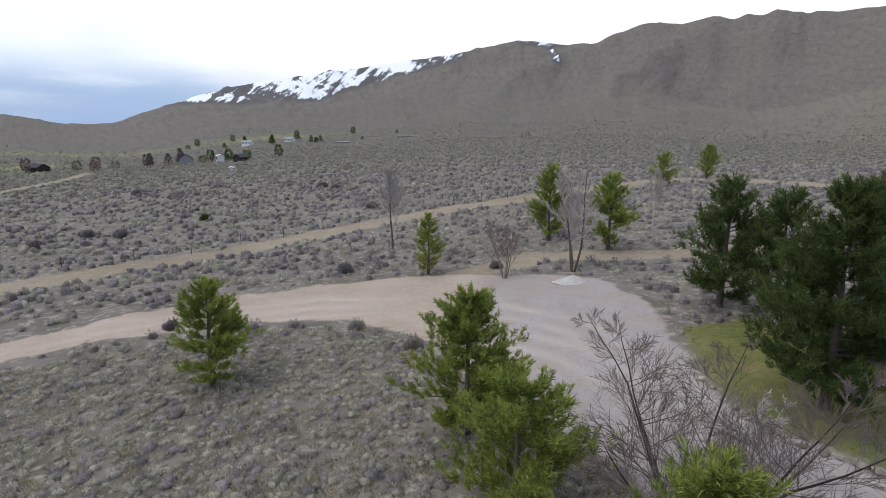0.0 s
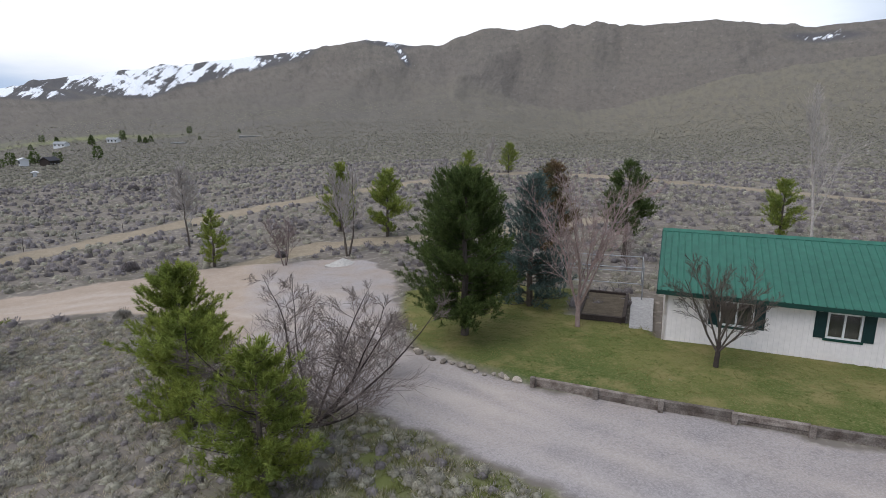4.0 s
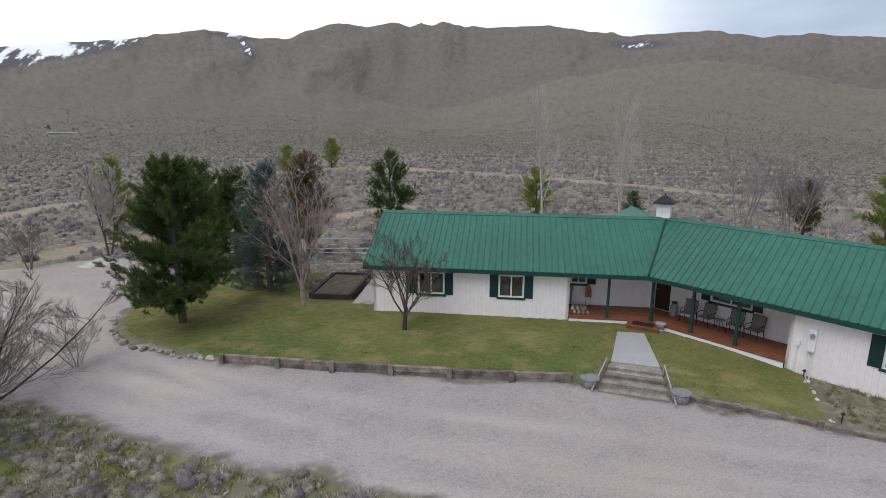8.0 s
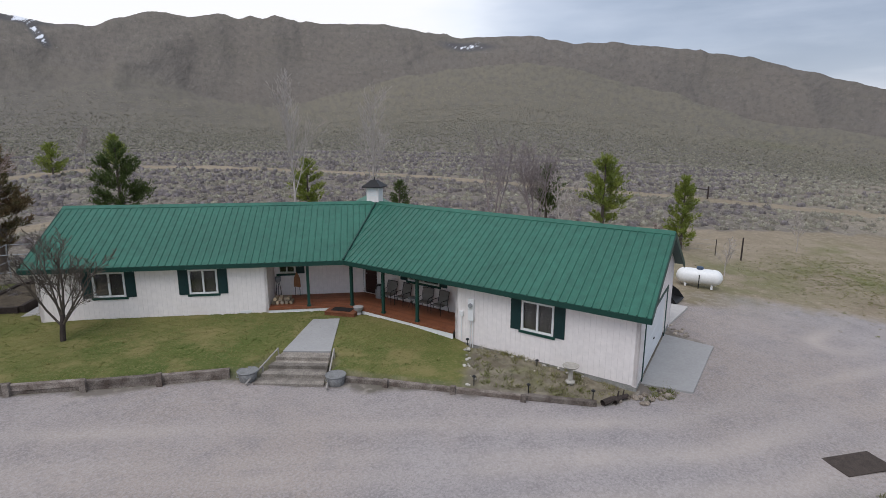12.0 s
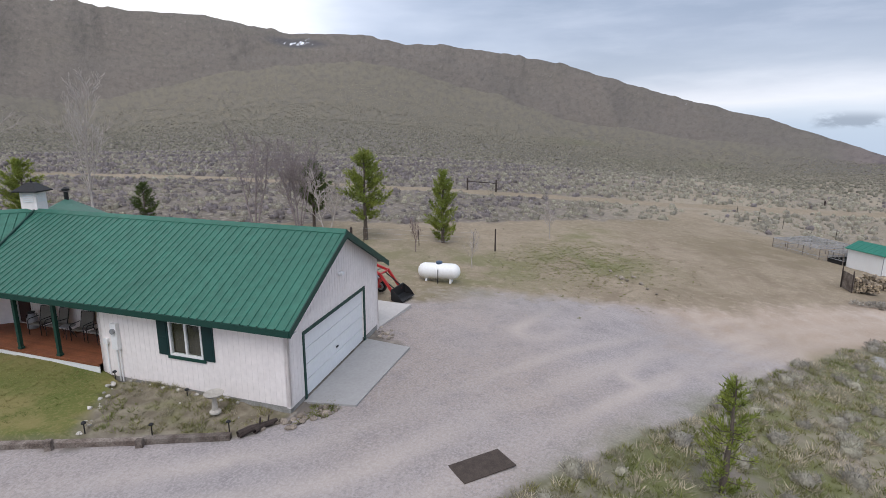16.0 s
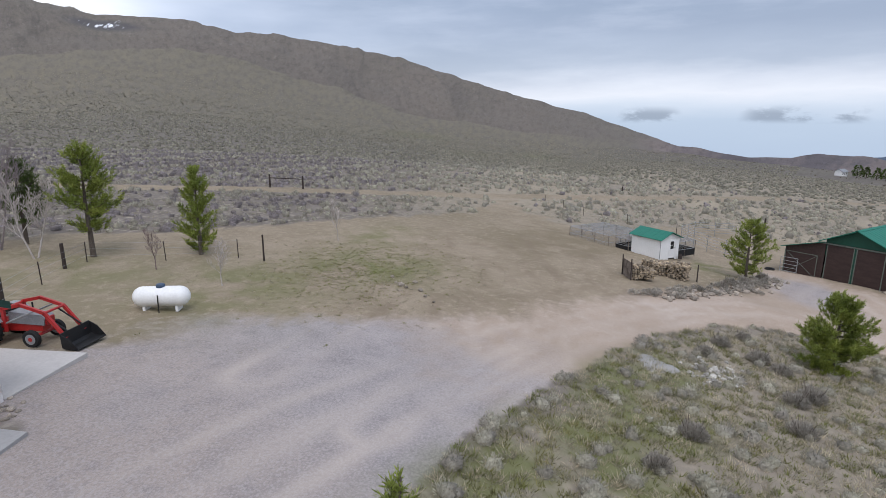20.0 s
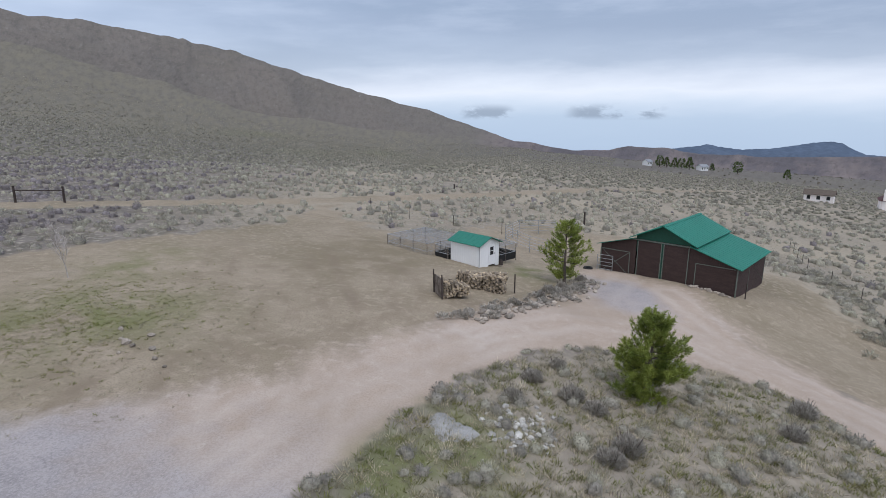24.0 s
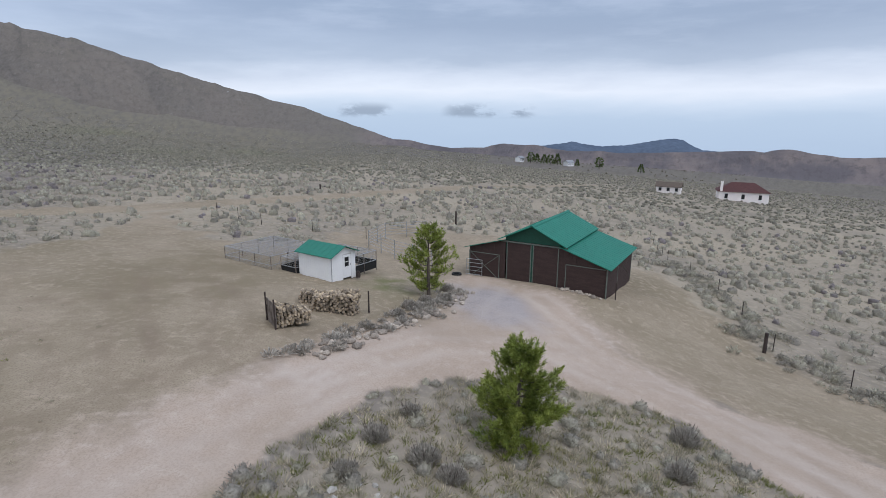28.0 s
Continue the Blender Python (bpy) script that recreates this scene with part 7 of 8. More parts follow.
def pine(name, x, y, h, r, needles, label, seed, skirt=0.10, open_=0.22, per=17, tuft=0.30, lean=0.0, bark=None, category="tree", group="", fat=0.5, whorl=0.36):
    """A pine: trunk, upswept limbs in whorls, and tufts of needles towards the ends."""
    rnd = random.Random(seed)
    r *= 1.12 if needles is M_PINE else 1.0
    rs = np.random.RandomState(seed)
    t = thing(name, Matrix.Translation((x, y, on(x, y) - 0.05)), label, category, group)
    trunk = Pile()
    pts = [Vector((lean * h * (k / 8) ** 2 + rnd.gauss(0, 0.02), rnd.gauss(0, 0.02), h * k / 8)) for k in range(9)]
    limb(trunk, pts, 0.022 * h + 0.03, 0.015, 8)
    part("trunk", trunk, bark or M_BARK, t)
    limbs = Pile()
    base, way = [], []
    z = skirt * h
    while z < h * 0.97:
        f = z / h
        g = (f - skirt) / (1 - skirt)
        reach = r * (min(1.0, fat + g * 2.4) if g < 0.25 else (1 - ((g - 0.25) / 0.75)) ** 0.75 * 0.94 + 0.06)
        for k in range(rnd.randint(4, 6)):
            a = rnd.uniform(0, 6.283)
            L = reach * rnd.uniform(0.70, 1.06)
            rise = rnd.uniform(0.05, 0.35) + 0.55 * g
            s = Vector((lean * h * f * f, 0, z))
            d = Vector((math.cos(a), math.sin(a), 0))
            mid = s + d * L * 0.55 + Vector((0, 0, L * rise * 0.3))
            end = s + d * L + Vector((0, 0, L * rise))
            limb(limbs, [s, mid, end], 0.012 + 0.008 * L, 0.006, 4)
            n = max(3, int(L * (10.5 if per >= 20 else 8.2)))
            for q in range(n):
                u = open_ * 0.7 + (1 - open_ * 0.7) * (q + rnd.random()) / n
                c = s.lerp(mid, u / 0.55) if u < 0.55 else mid.lerp(end, (u - 0.55) / 0.45)
                off = Vector((rnd.gauss(0, 1), rnd.gauss(0, 1), rnd.gauss(0.2, 0.6))) * (0.105 * L * u)
                base.append(c + off)
                way.append(d * 0.6 + Vector((0, 0, 0.8)) + off * 1.2)
        z += whorl * rnd.uniform(0.7, 1.3) * (0.6 + 0.5 * (1 - f))
    top = Vector((lean * h, 0, h - 0.1))
    for k in range(6):
        base.append(top + Vector((rnd.gauss(0, 0.06), rnd.gauss(0, 0.06), -0.12 * k)))
        way.append(Vector((rnd.gauss(0, 0.3), rnd.gauss(0, 0.3), 1)))
    tagged(part("bough", limbs, bark or M_BARK, t), kind="stuff")
    fine = per >= 20
    per = round(per * (1.9 if fine else 1.2))
    b = np.repeat(np.array(base), per, 0)
    w = np.repeat(np.array(way), per, 0)
    w = w / np.linalg.norm(w, axis=1)[:, None]
    # needles stand all round short upswept shoots
    b = b + w * (rs.uniform(-0.2, 0.9, len(b)) * tuft)[:, None] + rs.normal(scale=tuft * 0.05, size=b.shape)
    w = w * 0.9 + rs.normal(scale=0.5, size=w.shape)
    v, f = blades(b, w, tuft * (0.70 if fine else 0.80) * rs.uniform(0.6, 1.2, len(b)), tuft * (0.043 if fine else 0.060), rs)
    part("crown", mesh_from("crown", v, f, needles), None, t)
    return t


def bare_tree(name, x, y, h, r, material, label, seed, stems=1, leader=False, levels=4, kids=5, up=0.35, trunk_r=0.06, category="tree", group="", bark=None, twig_r=0.008, fork=0.25, span=(0.34, 0.58), arch=0.0):
    """A leafless tree: with a leader, or forking low into rising limbs, thinning out into fine twigs."""
    rnd = random.Random(seed)
    t = thing(name, Matrix.Translation((x, y, on(x, y) - 0.05)), label, category, group)
    trunk, twigs = Pile(), Pile()
    lean = math.atan2(r, h * 0.75)

    def run(s, d, L, r0, r1, n, sides, lift, pile, wob=0.11):
        pts, dd = [s], d.copy()
        for k in range(n):
            dd = (dd + Vector((rnd.gauss(0, wob), rnd.gauss(0, wob), rnd.gauss(0, wob * 0.6) + lift))).normalized()
            pts.append(pts[-1] + dd * L / n)
        limb(pile, pts, r0, r1, sides)
        return pts

    def grow(s, d, L, rad, lev):
        n = 4 if lev < 3 else 2
        tip = max(twig_r * 0.5, rad * 0.3)
        pts = run(s, d, L, rad, tip, n, 5 if lev == 1 else 3, up * 0.12, twigs)
        if lev >= levels:
            return
        for k in range(kids):
            f = 0.18 + 0.8 * (k + rnd.random()) / kids
            i = min(int(f * n), n - 1)
            p = pts[i].lerp(pts[i + 1], f * n - i)
            axis = (pts[i + 1] - pts[i]).normalized()
            o = axis.orthogonal().normalized()
            o.rotate(Matrix.Rotation(rnd.uniform(0, 6.283), 3, axis))
            sp = rnd.uniform(0.4, 0.85)
            grow(p, (axis + o * sp).normalized(), L * rnd.uniform(*span) * (1.15 - 0.5 * f), max(twig_r, rad * 0.45 * (1.1 - 0.5 * f)), lev + 1)

    for k in range(stems):
        a = 6.283 * k / stems + rnd.uniform(-0.5, 0.5)
        tilt = 0.0 if stems == 1 else math.tan(lean) * (rnd.uniform(0.45, 2.0) if arch else rnd.uniform(0.35, 0.8))
        d = Vector((math.cos(a) * tilt, math.sin(a) * tilt, 1)).normalized()
        s = Vector((0.12 * math.cos(a), 0.12 * math.sin(a), 0)) * (stems > 1)
        if leader or stems > 1:
            L = h * rnd.uniform(0.82, 0.98) * (1.12 if arch else 1)
            pts = run(s, d, L, trunk_r, twig_r, 8, 7, 0.02 + arch, trunk, 0.10 if arch else 0.05)
            m = 22 if leader else 15 if arch else 12
            for q in range(m):
                f = fork + (0.96 - fork) * (q + rnd.random()) / m
                i = min(int(f * 8), 7)
                p = pts[i].lerp(pts[i + 1], f * 8 - i)
                b = rnd.uniform(0, 6.283)
                out = math.tan(lean) * (1.5 if leader else 1.2) * rnd.uniform(0.7, 1.3)
                grow(p, Vector((math.cos(b) * out, math.sin(b) * out, 1 if leader else 0.7)).normalized(), h * 0.34 * (1.25 - f) * rnd.uniform(0.8, 1.2), max(twig_r, trunk_r * 0.42 * (1.15 - f)), 1)
        else:
            pts = run(s, d, h * fork, trunk_r, trunk_r * 0.8, 4, 8, 0, trunk, 0.04)
            m = 7
            for q in range(m):
                b = 6.283 * q / m + rnd.uniform(-0.3, 0.3)
                out = math.tan(lean) * rnd.uniform(0.35, 1.25)
                p = pts[2].lerp(pts[4], rnd.random())
                grow(p, Vector((math.cos(b) * out, math.sin(b) * out, 1)).normalized(), h * (1 - fork * 0.8) * rnd.uniform(0.65, 0.95), trunk_r * rnd.uniform(0.4, 0.6), 1)
    part("trunk", trunk, bark or material, t)
    tagged(part("branch_crown", twigs, material, t), kind="stuff")
    return t


# green pines in the field and round the drive
pine("pine_tree", -10.0, 22.6, 4.8, 1.75, M_PINE, "young bright green pine on the grassy slope", 11, skirt=0.09, per=20)
pine("pine_tree", 1.0, 17.1, 5.0, 1.95, M_PINE, "tall bright green pine beside the drive", 12, skirt=0.05, per=24)
pine("pine_tree", 2.05, 12.7, 3.9, 2.15, M_PINE, "bushy green pine beside the drive", 13, skirt=0.04, per=24)
pine("pine_tree", 4.6, 7.9, 4.3, 1.6, M_PINE, "green pine growing by the gravel edge", 14, skirt=0.06, per=22)
pine("pine_tree", -0.8, 40.8, 4.6, 1.15, M_PINE, "slender young pine near the turning place", 15, skirt=0.1)
pine("pine_tree", 10.3, 50.5, 6.9, 1.8, M_PINE, "bright green pine beyond the turning place", 16, skirt=0.1, tuft=0.36)
pine("pine_tree", 14.4, 45.5, 6.4, 2.0, M_PINE, "light green pine beside the dirt spur", 17, skirt=0.08, tuft=0.36, open_=0.35)
pine("pine_tree", 37.4, 91.5, 5.0, 2.2, M_PINE, "green pine beside the far track", 18, tuft=0.42, per=9)
pine("pine_tree", 48.4, 99.2, 5.8, 2.1, M_PINE, "light green pine beside the far track", 19, tuft=0.42, per=9)
pine("pine_tree", 13.35, 17.3, 7.8, 2.6, M_PINED, "large dark green pine on the lawn", 20, skirt=0.11, open_=0.3, per=22, tuft=0.34, fat=1.0, whorl=0.30)
pine("pine_tree", 15.9, 29.5, 7.2, 2.5, M_PINED, "dark green pine behind the lawn", 21, skirt=0.1, open_=0.3, per=14, tuft=0.38, fat=0.8)
pine("pine_tree", 17.6, 27.2, 6.6, 2.2, M_PINED, "dark green pine in the windbreak", 22, skirt=0.1, open_=0.3, per=14, tuft=0.38, fat=0.8)
pine("spruce_tree", 18.3, 20.9, 7.4, 2.3, M_SPRUCE, "blue-green spruce with drooping boughs", 23, skirt=0.03, open_=0.2, per=14, tuft=0.28, fat=1.0, whorl=0.26)
pine("pine_tree", 22.4, 27.0, 7.6, 1.9, M_BROWNED, "dark pine with browned needles", 24, skirt=0.2, tuft=0.36)
pine("pine_tree", 29.7, 29.1, 7.3, 1.9, M_PINED, "open-crowned pine behind the house", 25, skirt=0.25, open_=0.6, per=12, tuft=0.36)
pine("pine_tree", 46.0, 30.8, 5.0, 1.7, M_PINE, "green pine behind the house", 26, skirt=0.1, tuft=0.34)
pine("pine_tree", 50.8, 23.2, 3.4, 1.0, M_PINED, "small dark pine behind the house", 27, skirt=0.08)
pine("pine_tree", 57.6, 6.6, 6.7, 1.75, M_PINE, "round-crowned green pine in the yard", 28, skirt=0.24, tuft=0.34)
pine("pine_tree", 58.6, 12.6, 5.4, 1.6, M_PINED, "dark open pine among the leafless trees", 33, skirt=0.25, tuft=0.34, per=12)
pine("pine_tree", 60.9, 1.6, 5.5, 1.25, M_PINE, "slim upright green pine in the yard", 29, skirt=0.05, tuft=0.34)
pine("pine_tree", 74.5, -35.1, 4.5, 1.65, M_PINE, "green pine beside the barn drive", 30, skirt=0.1)
pine("pine_tree", 57.6, -33.9, 3.55, 1.5, M_PINE, "bushy bright green pine on the island", 31, skirt=0.04, per=22, fat=0.9, whorl=0.28)
pine("young_conifer", 37.4, -18.7, 3.0, 0.65, M_PINE, "wispy bright green young conifer by the drive", 32, skirt=0.03, lean=0.12, per=12, whorl=0.24, tuft=0.2)
drift_logs()
# leafless trees
bare_tree("bare_tree", 6.1, 11.4, 5.8, 5.0, M_TWIGDK, "large spreading leafless tree beside the drive", 41, stems=9, levels=3, kids=7, up=0.45, trunk_r=0.055, bark=M_BARKD, twig_r=0.0065, fork=0.12, span=(0.42, 0.72), arch=0.05)
bare_tree("bare_tree", -4.4, 51, 9.4, 2.2, M_TWIG, "tall pale leafless poplar in the field", 42, leader=True, levels=3, kids=9, up=0.7, trunk_r=0.11, bark=M_BARK, twig_r=0.022)
bare_tree("bare_shrub", 4.8, 38.5, 4.4, 1.7, M_TWIGR, "leafless many-stemmed shrub by the spur", 43, stems=5, levels=3, kids=5, up=0.5, trunk_r=0.045, category="shrub", twig_r=0.010)
bare_tree("bare_tree", 9.9, 39.1, 7.8, 2.1, M_TWIG, "pale leafless tree by the turning place", 44, stems=3, levels=3, kids=7, up=0.6, trunk_r=0.09, bark=M_BARK, twig_r=0.021)
bare_tree("bare_tree", 21.0, 53, 6.6, 1.4, M_TWIG, "pale leafless tree by the dirt spur", 45, leader=True, levels=3, kids=6, up=0.6, trunk_r=0.08, twig_r=0.02)
bare_tree("bare_tree", 43.0, 95.5, 8.2, 1.7, M_TWIG, "pale leafless tree beside the far track", 46, leader=True, levels=3, kids=6, up=0.8, trunk_r=0.09, twig_r=0.03)
bare_tree("bare_tree", 19.1, 16.8, 7.2, 2.5, M_TWIGPK, "pinkish-grey leafless tree on the lawn", 47, levels=4, kids=6, up=0.6, trunk_r=0.13, fork=0.22, twig_r=0.009, span=(0.4, 0.62))
bare_tree("bare_tree", 22.1, 10.85, 4.6, 2.0, M_BARK, "small dark leafless fruit tree before the house", 48, levels=4, kids=7, up=0.5, trunk_r=0.11, fork=0.24, bark=M_BARKD, twig_r=0.008)
bare_tree("bare_tree", 39.5, 22.2, 13.6, 2.4, M_TWIG, "tall pale leafless poplar behind the house", 49, leader=True, levels=3, kids=6, up=0.8, trunk_r=0.11, twig_r=0.010)
bare_tree("bare_tree", 44.5, 19.0, 12.6, 2.3, M_TWIG, "tall pale leafless poplar behind the house", 50, leader=True, levels=3, kids=6, up=0.8, trunk_r=0.10, twig_r=0.010)
bare_tree("bare_tree", 54.9, 15.4, 8.6, 1.8, M_TWIGM, "leafless tree in the rear windbreak", 51, stems=3, levels=3, kids=5, up=0.9, trunk_r=0.085, twig_r=0.010, span=(0.4, 0.7))
bare_tree("bare_tree", 56.7, 12.5, 7.6, 2.1, M_TWIGM, "many-stemmed leafless tree in the rear windbreak", 52, stems=7, levels=3, kids=5, up=0.9, trunk_r=0.06, twig_r=0.010, span=(0.4, 0.7))
bare_tree("bare_tree", 56.0, 9.0, 5.5, 1.7, M_TWIG, "pale leafless tree beside the pine", 53, stems=2, levels=3, kids=6, up=0.7, trunk_r=0.06, twig_r=0.016)
bare_tree("bare_tree", 56.9, 1.7, 3.0, 0.9, M_TWIGR, "young leafless tree in the yard", 54, leader=True, levels=3, kids=4, up=0.7, trunk_r=0.035)
bare_tree("bare_tree", 55.6, -3.4, 2.7, 1.0, M_TWIG, "young pale leafless tree near the tank", 55, leader=True, levels=3, kids=4, up=0.5, trunk_r=0.035)
bare_tree("bare_tree", 68.2, -4.8, 3.6, 1.0, M_TWIG, "young leafless tree on the bare bank", 56, leader=True, levels=3, kids=4, up=0.8, trunk_r=0.035, twig_r=0.010)
bare_tree("bare_tree", 26.5, 24.0, 3.6, 1.1, M_TWIGR, "young leafless tree by the pipe frame", 57, leader=True, levels=3, kids=4, up=0.6, trunk_r=0.04)
bare_tree("bare_shrub", 9.2, 14.6, 2.4, 1.6, M_TWIG, "pale leafless bush at the lawn corner", 58, stems=6, levels=3, kids=5, up=0.4, trunk_r=0.03, category="shrub")


# ---------------------------------------------------------------- sagebrush and grass
def brush(name, spots, sizes, per, material, label, seed, flat=0.75, blade=0.40, width=0.075, grass=False):
    """Low rounded bushes of leafy shoots, or tufts of grass; one mesh for the uncountable whole."""
    rs = np.random.RandomState(seed)
    n = len(spots) * per
    c = np.repeat(np.column_stack([spots, surface(spots[:, 0], spots[:, 1])]), per, 0)
    s = np.repeat(sizes, per)
    if grass:
        a, k = rs.uniform(0, 6.283, n), np.sqrt(rs.uniform(0, 1, n))
        out = np.column_stack([np.cos(a) * k, np.sin(a) * k, np.zeros(n)])
        base = c + out * (s * 0.45)[:, None]
        base[:, 2] -= 0.01
        way = out * 0.8 + np.column_stack([rs.normal(0, 0.3, n), rs.normal(0, 0.3, n), np.full(n, 0.75)])
        v, f = shoots(base + way * 0.0, way, s * blade * rs.uniform(0.6, 1.2, n), s * width, rs)
        v = v.reshape(-1, 3, 3)
        v = np.stack([v[:, 2] - v[:, 1] + v[:, 0], v[:, 0], (v[:, 1] + v[:, 2]) / 2], 1).reshape(-1, 3)
    else:
        d = dome(n, rs)
        base = c + d * (s * rs.uniform(0.10, 0.34, n))[:, None] * np.array([1, 1, flat])
        base[:, 2] -= 0.02
        way = d * np.array([1, 1, flat]) + np.column_stack([rs.normal(0, 0.3, n), rs.normal(0, 0.3, n), rs.uniform(0.1, 0.5, n)])
        v, f = shoots(base, way, s * blade * rs.uniform(0.55, 1.15, n), s * width, rs)
    ob = new(name, mesh_from(name, v, f, material))
    return tagged(ob, label, "plants", kind="stuff")


def clumps(name, spots, sizes, material, label, seed, tall=0.62, sides=6, per=8, blade=0.30, width=0.05):
    """Rounded, uneven bushes: a lumpy mound each, with leafy shoots standing out of it; one mesh for the uncountable whole."""
    rs = np.random.RandomState(seed)
    n = len(spots)
    c = np.column_stack([spots, surface(spots[:, 0], spots[:, 1])])
    a = rs.uniform(0, 6.283, n)[:, None] + np.arange(sides)[None, :] * 6.283 / sides + rs.normal(0, 0.15, (n, sides))
    squash, turn = rs.uniform(0.72, 1.0, n)[:, None], rs.uniform(0, 6.283, n)[:, None]
    def ring(rad, z, jit):
        k = sizes[:, None] * rad * rs.uniform(1 - jit, 1 + jit, (n, sides))
        x, y = np.cos(a) * k, np.sin(a) * k * squash
        return np.stack([x * np.cos(turn) - y * np.sin(turn), x * np.sin(turn) + y * np.cos(turn), sizes[:, None] * z * rs.uniform(1 - jit, 1 + jit, (n, sides))], -1) + c[:, None, :]
    low, mid = ring(0.44, -0.06, 0.25), ring(0.40, tall * 0.58, 0.32)
    top = c + np.column_stack([rs.normal(0, 0.08, n) * sizes, rs.normal(0, 0.08, n) * sizes, sizes * tall * rs.uniform(0.75, 1.1, n)])
    v = np.concatenate([low, mid, top[:, None, :]], 1)
    i = np.arange(sides)
    j = (i + 1) % sides
    f = np.concatenate([np.stack([i, j, sides + j], 1), np.stack([i, sides + j, sides + i], 1), np.stack([sides + i, sides + j, np.full(sides, 2 * sides)], 1)])
    f = (f[None] + (np.arange(n) * (2 * sides + 1))[:, None, None]).reshape(-1, 3)
    v = v.reshape(-1, 3)
    if per:
        d = dome(n * per, rs)
        z = np.repeat(sizes, per)
        base = np.repeat(c, per, 0) + d * z[:, None] * np.array([0.36, 0.36, tall * 0.75])
        w, g = shoots(base, d + np.column_stack([rs.normal(0, 0.3, (n * per, 2)), rs.uniform(0.2, 0.7, n * per)]), z * blade * rs.uniform(0.5, 1.1, n * per), z * width, rs)
        f = np.concatenate([f, g + len(v)])
        v = np.concatenate([v, w])
    return tagged(new(name, mesh_from(name, v, f, material)), label, "plants", kind="stuff")


def scatter(n, r0, r1, az0, az1, seed, keep, verge=0.12):
    rs = np.random.RandomState(seed)
    a = np.radians(rs.uniform(az0, az1, n))
    r = np.sqrt(rs.uniform(r0 * r0, r1 * r1, n))
    p = np.column_stack([MID[0] + r * np.sin(a), MID[1] + r * np.cos(a)])
    d, b, l = masks(p[:, 0], p[:, 1])
    pad = inside(p[:, 0], p[:, 1], PAD)
    return p[(d < verge) & (b < keep) & (l < 0.1) & (pad < -0.3)], rs


def plant_all():
    near_slope = lambda p: inside(p[:, 0], p[:, 1], [(-40, 14), (-24, 23.5), (-11, 29.6), (-3, 29), (6, 13.3), (8.2, 11), (11.4, 7), (15.8, 2), (21.3, -4), (27, -11.0), (34, -15), (30, -40), (-30, -30), (-60, -10)])
    isle = lambda p: inside(p[:, 0], p[:, 1], [(33, -13.6), (44.3, -18.6), (50, -20.9), (55.4, -24.2), (58.6, -26.6), (61.8, -30.2), (62.7, -33.7), (62.1, -39.7), (57.8, -42), (52, -42.2), (40, -46), (30, -40)])
    p, rs = scatter(60000, 16, 150, -62, 162, 61, 0.35)
    wild = p[(near_slope(p) < 0) & (isle(p) < 0)]
    east = np.clip((np.degrees(np.arctan2(wild[:, 0] - MID[0], wild[:, 1] - MID[1])) - 70) / 20, 0, 1)
    clump = wave(wild[:, 0], wild[:, 1], 14, 71) + rs.normal(0, 0.5, len(wild))
    stay = rs.uniform(0, 1, len(wild)) < 0.50 - 0.26 * east + 0.12 * clump
    wild, east, clump = wild[stay], east[stay], clump[stay]
    size = (0.42 + 0.62 * rs.uniform(0, 1, len(wild)) ** 1.6) * (1 + 0.22 * east)
    grey = clump > 0.25 - 1.3 * east
    near = np.hypot(wild[:, 0] - MID[0], wild[:, 1] - MID[1]) < 72
    for name, k, m, label, seed in (("sagebrush", grey, M_SAGE, "grey-green sagebrush over the open steppe", 62), ("brush", ~grey, M_SAGEP, "purple-grey low brush over the open steppe", 63)):
        clumps(name, wild[k & near], size[k & near] * 0.9, m, label, seed, tall=0.5, per=34, blade=0.40, width=0.032)
        clumps(name, wild[k & ~near], size[k & ~near], m, label, seed + 100)
    small, rs = scatter(30000, 16, 110, -62, 162, 90, 0.35)
    small = small[(near_slope(small) < 0) & (isle(small) < 0)]
    brush("litter", small, rs.uniform(0.16, 0.42, len(small)), 7, M_DRY, "dry grass and low stalks between the sagebrush", 91, blade=0.6, width=0.06, grass=True)
    q, rs = scatter(38000, 150, 480, -50, 150, 64, 0.4)
    clumps("far_sagebrush", q, rs.uniform(0.7, 1.9, len(q)), M_SAGEF, "distant grey-green sagebrush", 65, sides=4, per=0, tall=0.42)
    q, rs = scatter(2600, 460, 1100, -50, 135, 66, 2)
    clumps("hillside_brush", q, rs.uniform(1.2, 2.6, len(q)), M_FARBRUSH, "scattered dark brush on the far slopes", 67, sides=4, per=0, tall=0.5)
    for n, r0, r1, lo, hi, seed in ((15000, 470, 680, 0.9, 2.0, 95), (9000, 660, 1000, 1.0, 2.3, 97)):
        q, rs = scatter(n, r0, r1, -45, 112, seed, 2)
        clumps("upland_sagebrush", q, rs.uniform(lo, hi, len(q)), M_SAGEF, "thin sagebrush on the lower hill slopes", seed + 1, sides=4, per=0, tall=0.36)
    # bunchgrass on the slope by the drive and on the island
    g, rs = scatter(52000, 4, 72, -75, 22, 68, 0.5)
    g = g[near_slope(g) > 0.15]
    n = len(g)
    a, b, c, d = n * 30 // 100, n * 62 // 100, n * 72 // 100, n * 92 // 100
    brush("bunchgrass", g[:a], rs.uniform(0.24, 0.60, a), 20, M_DRY, "pale dry bunchgrass on the slope", 69, blade=0.6, width=0.042, grass=True)
    clumps("low_sagebrush", g[a:b], rs.uniform(0.22, 0.56, b - a), M_SAGE, "low grey-green plants between the grass", 70, tall=0.34, per=26, blade=0.44, width=0.035)
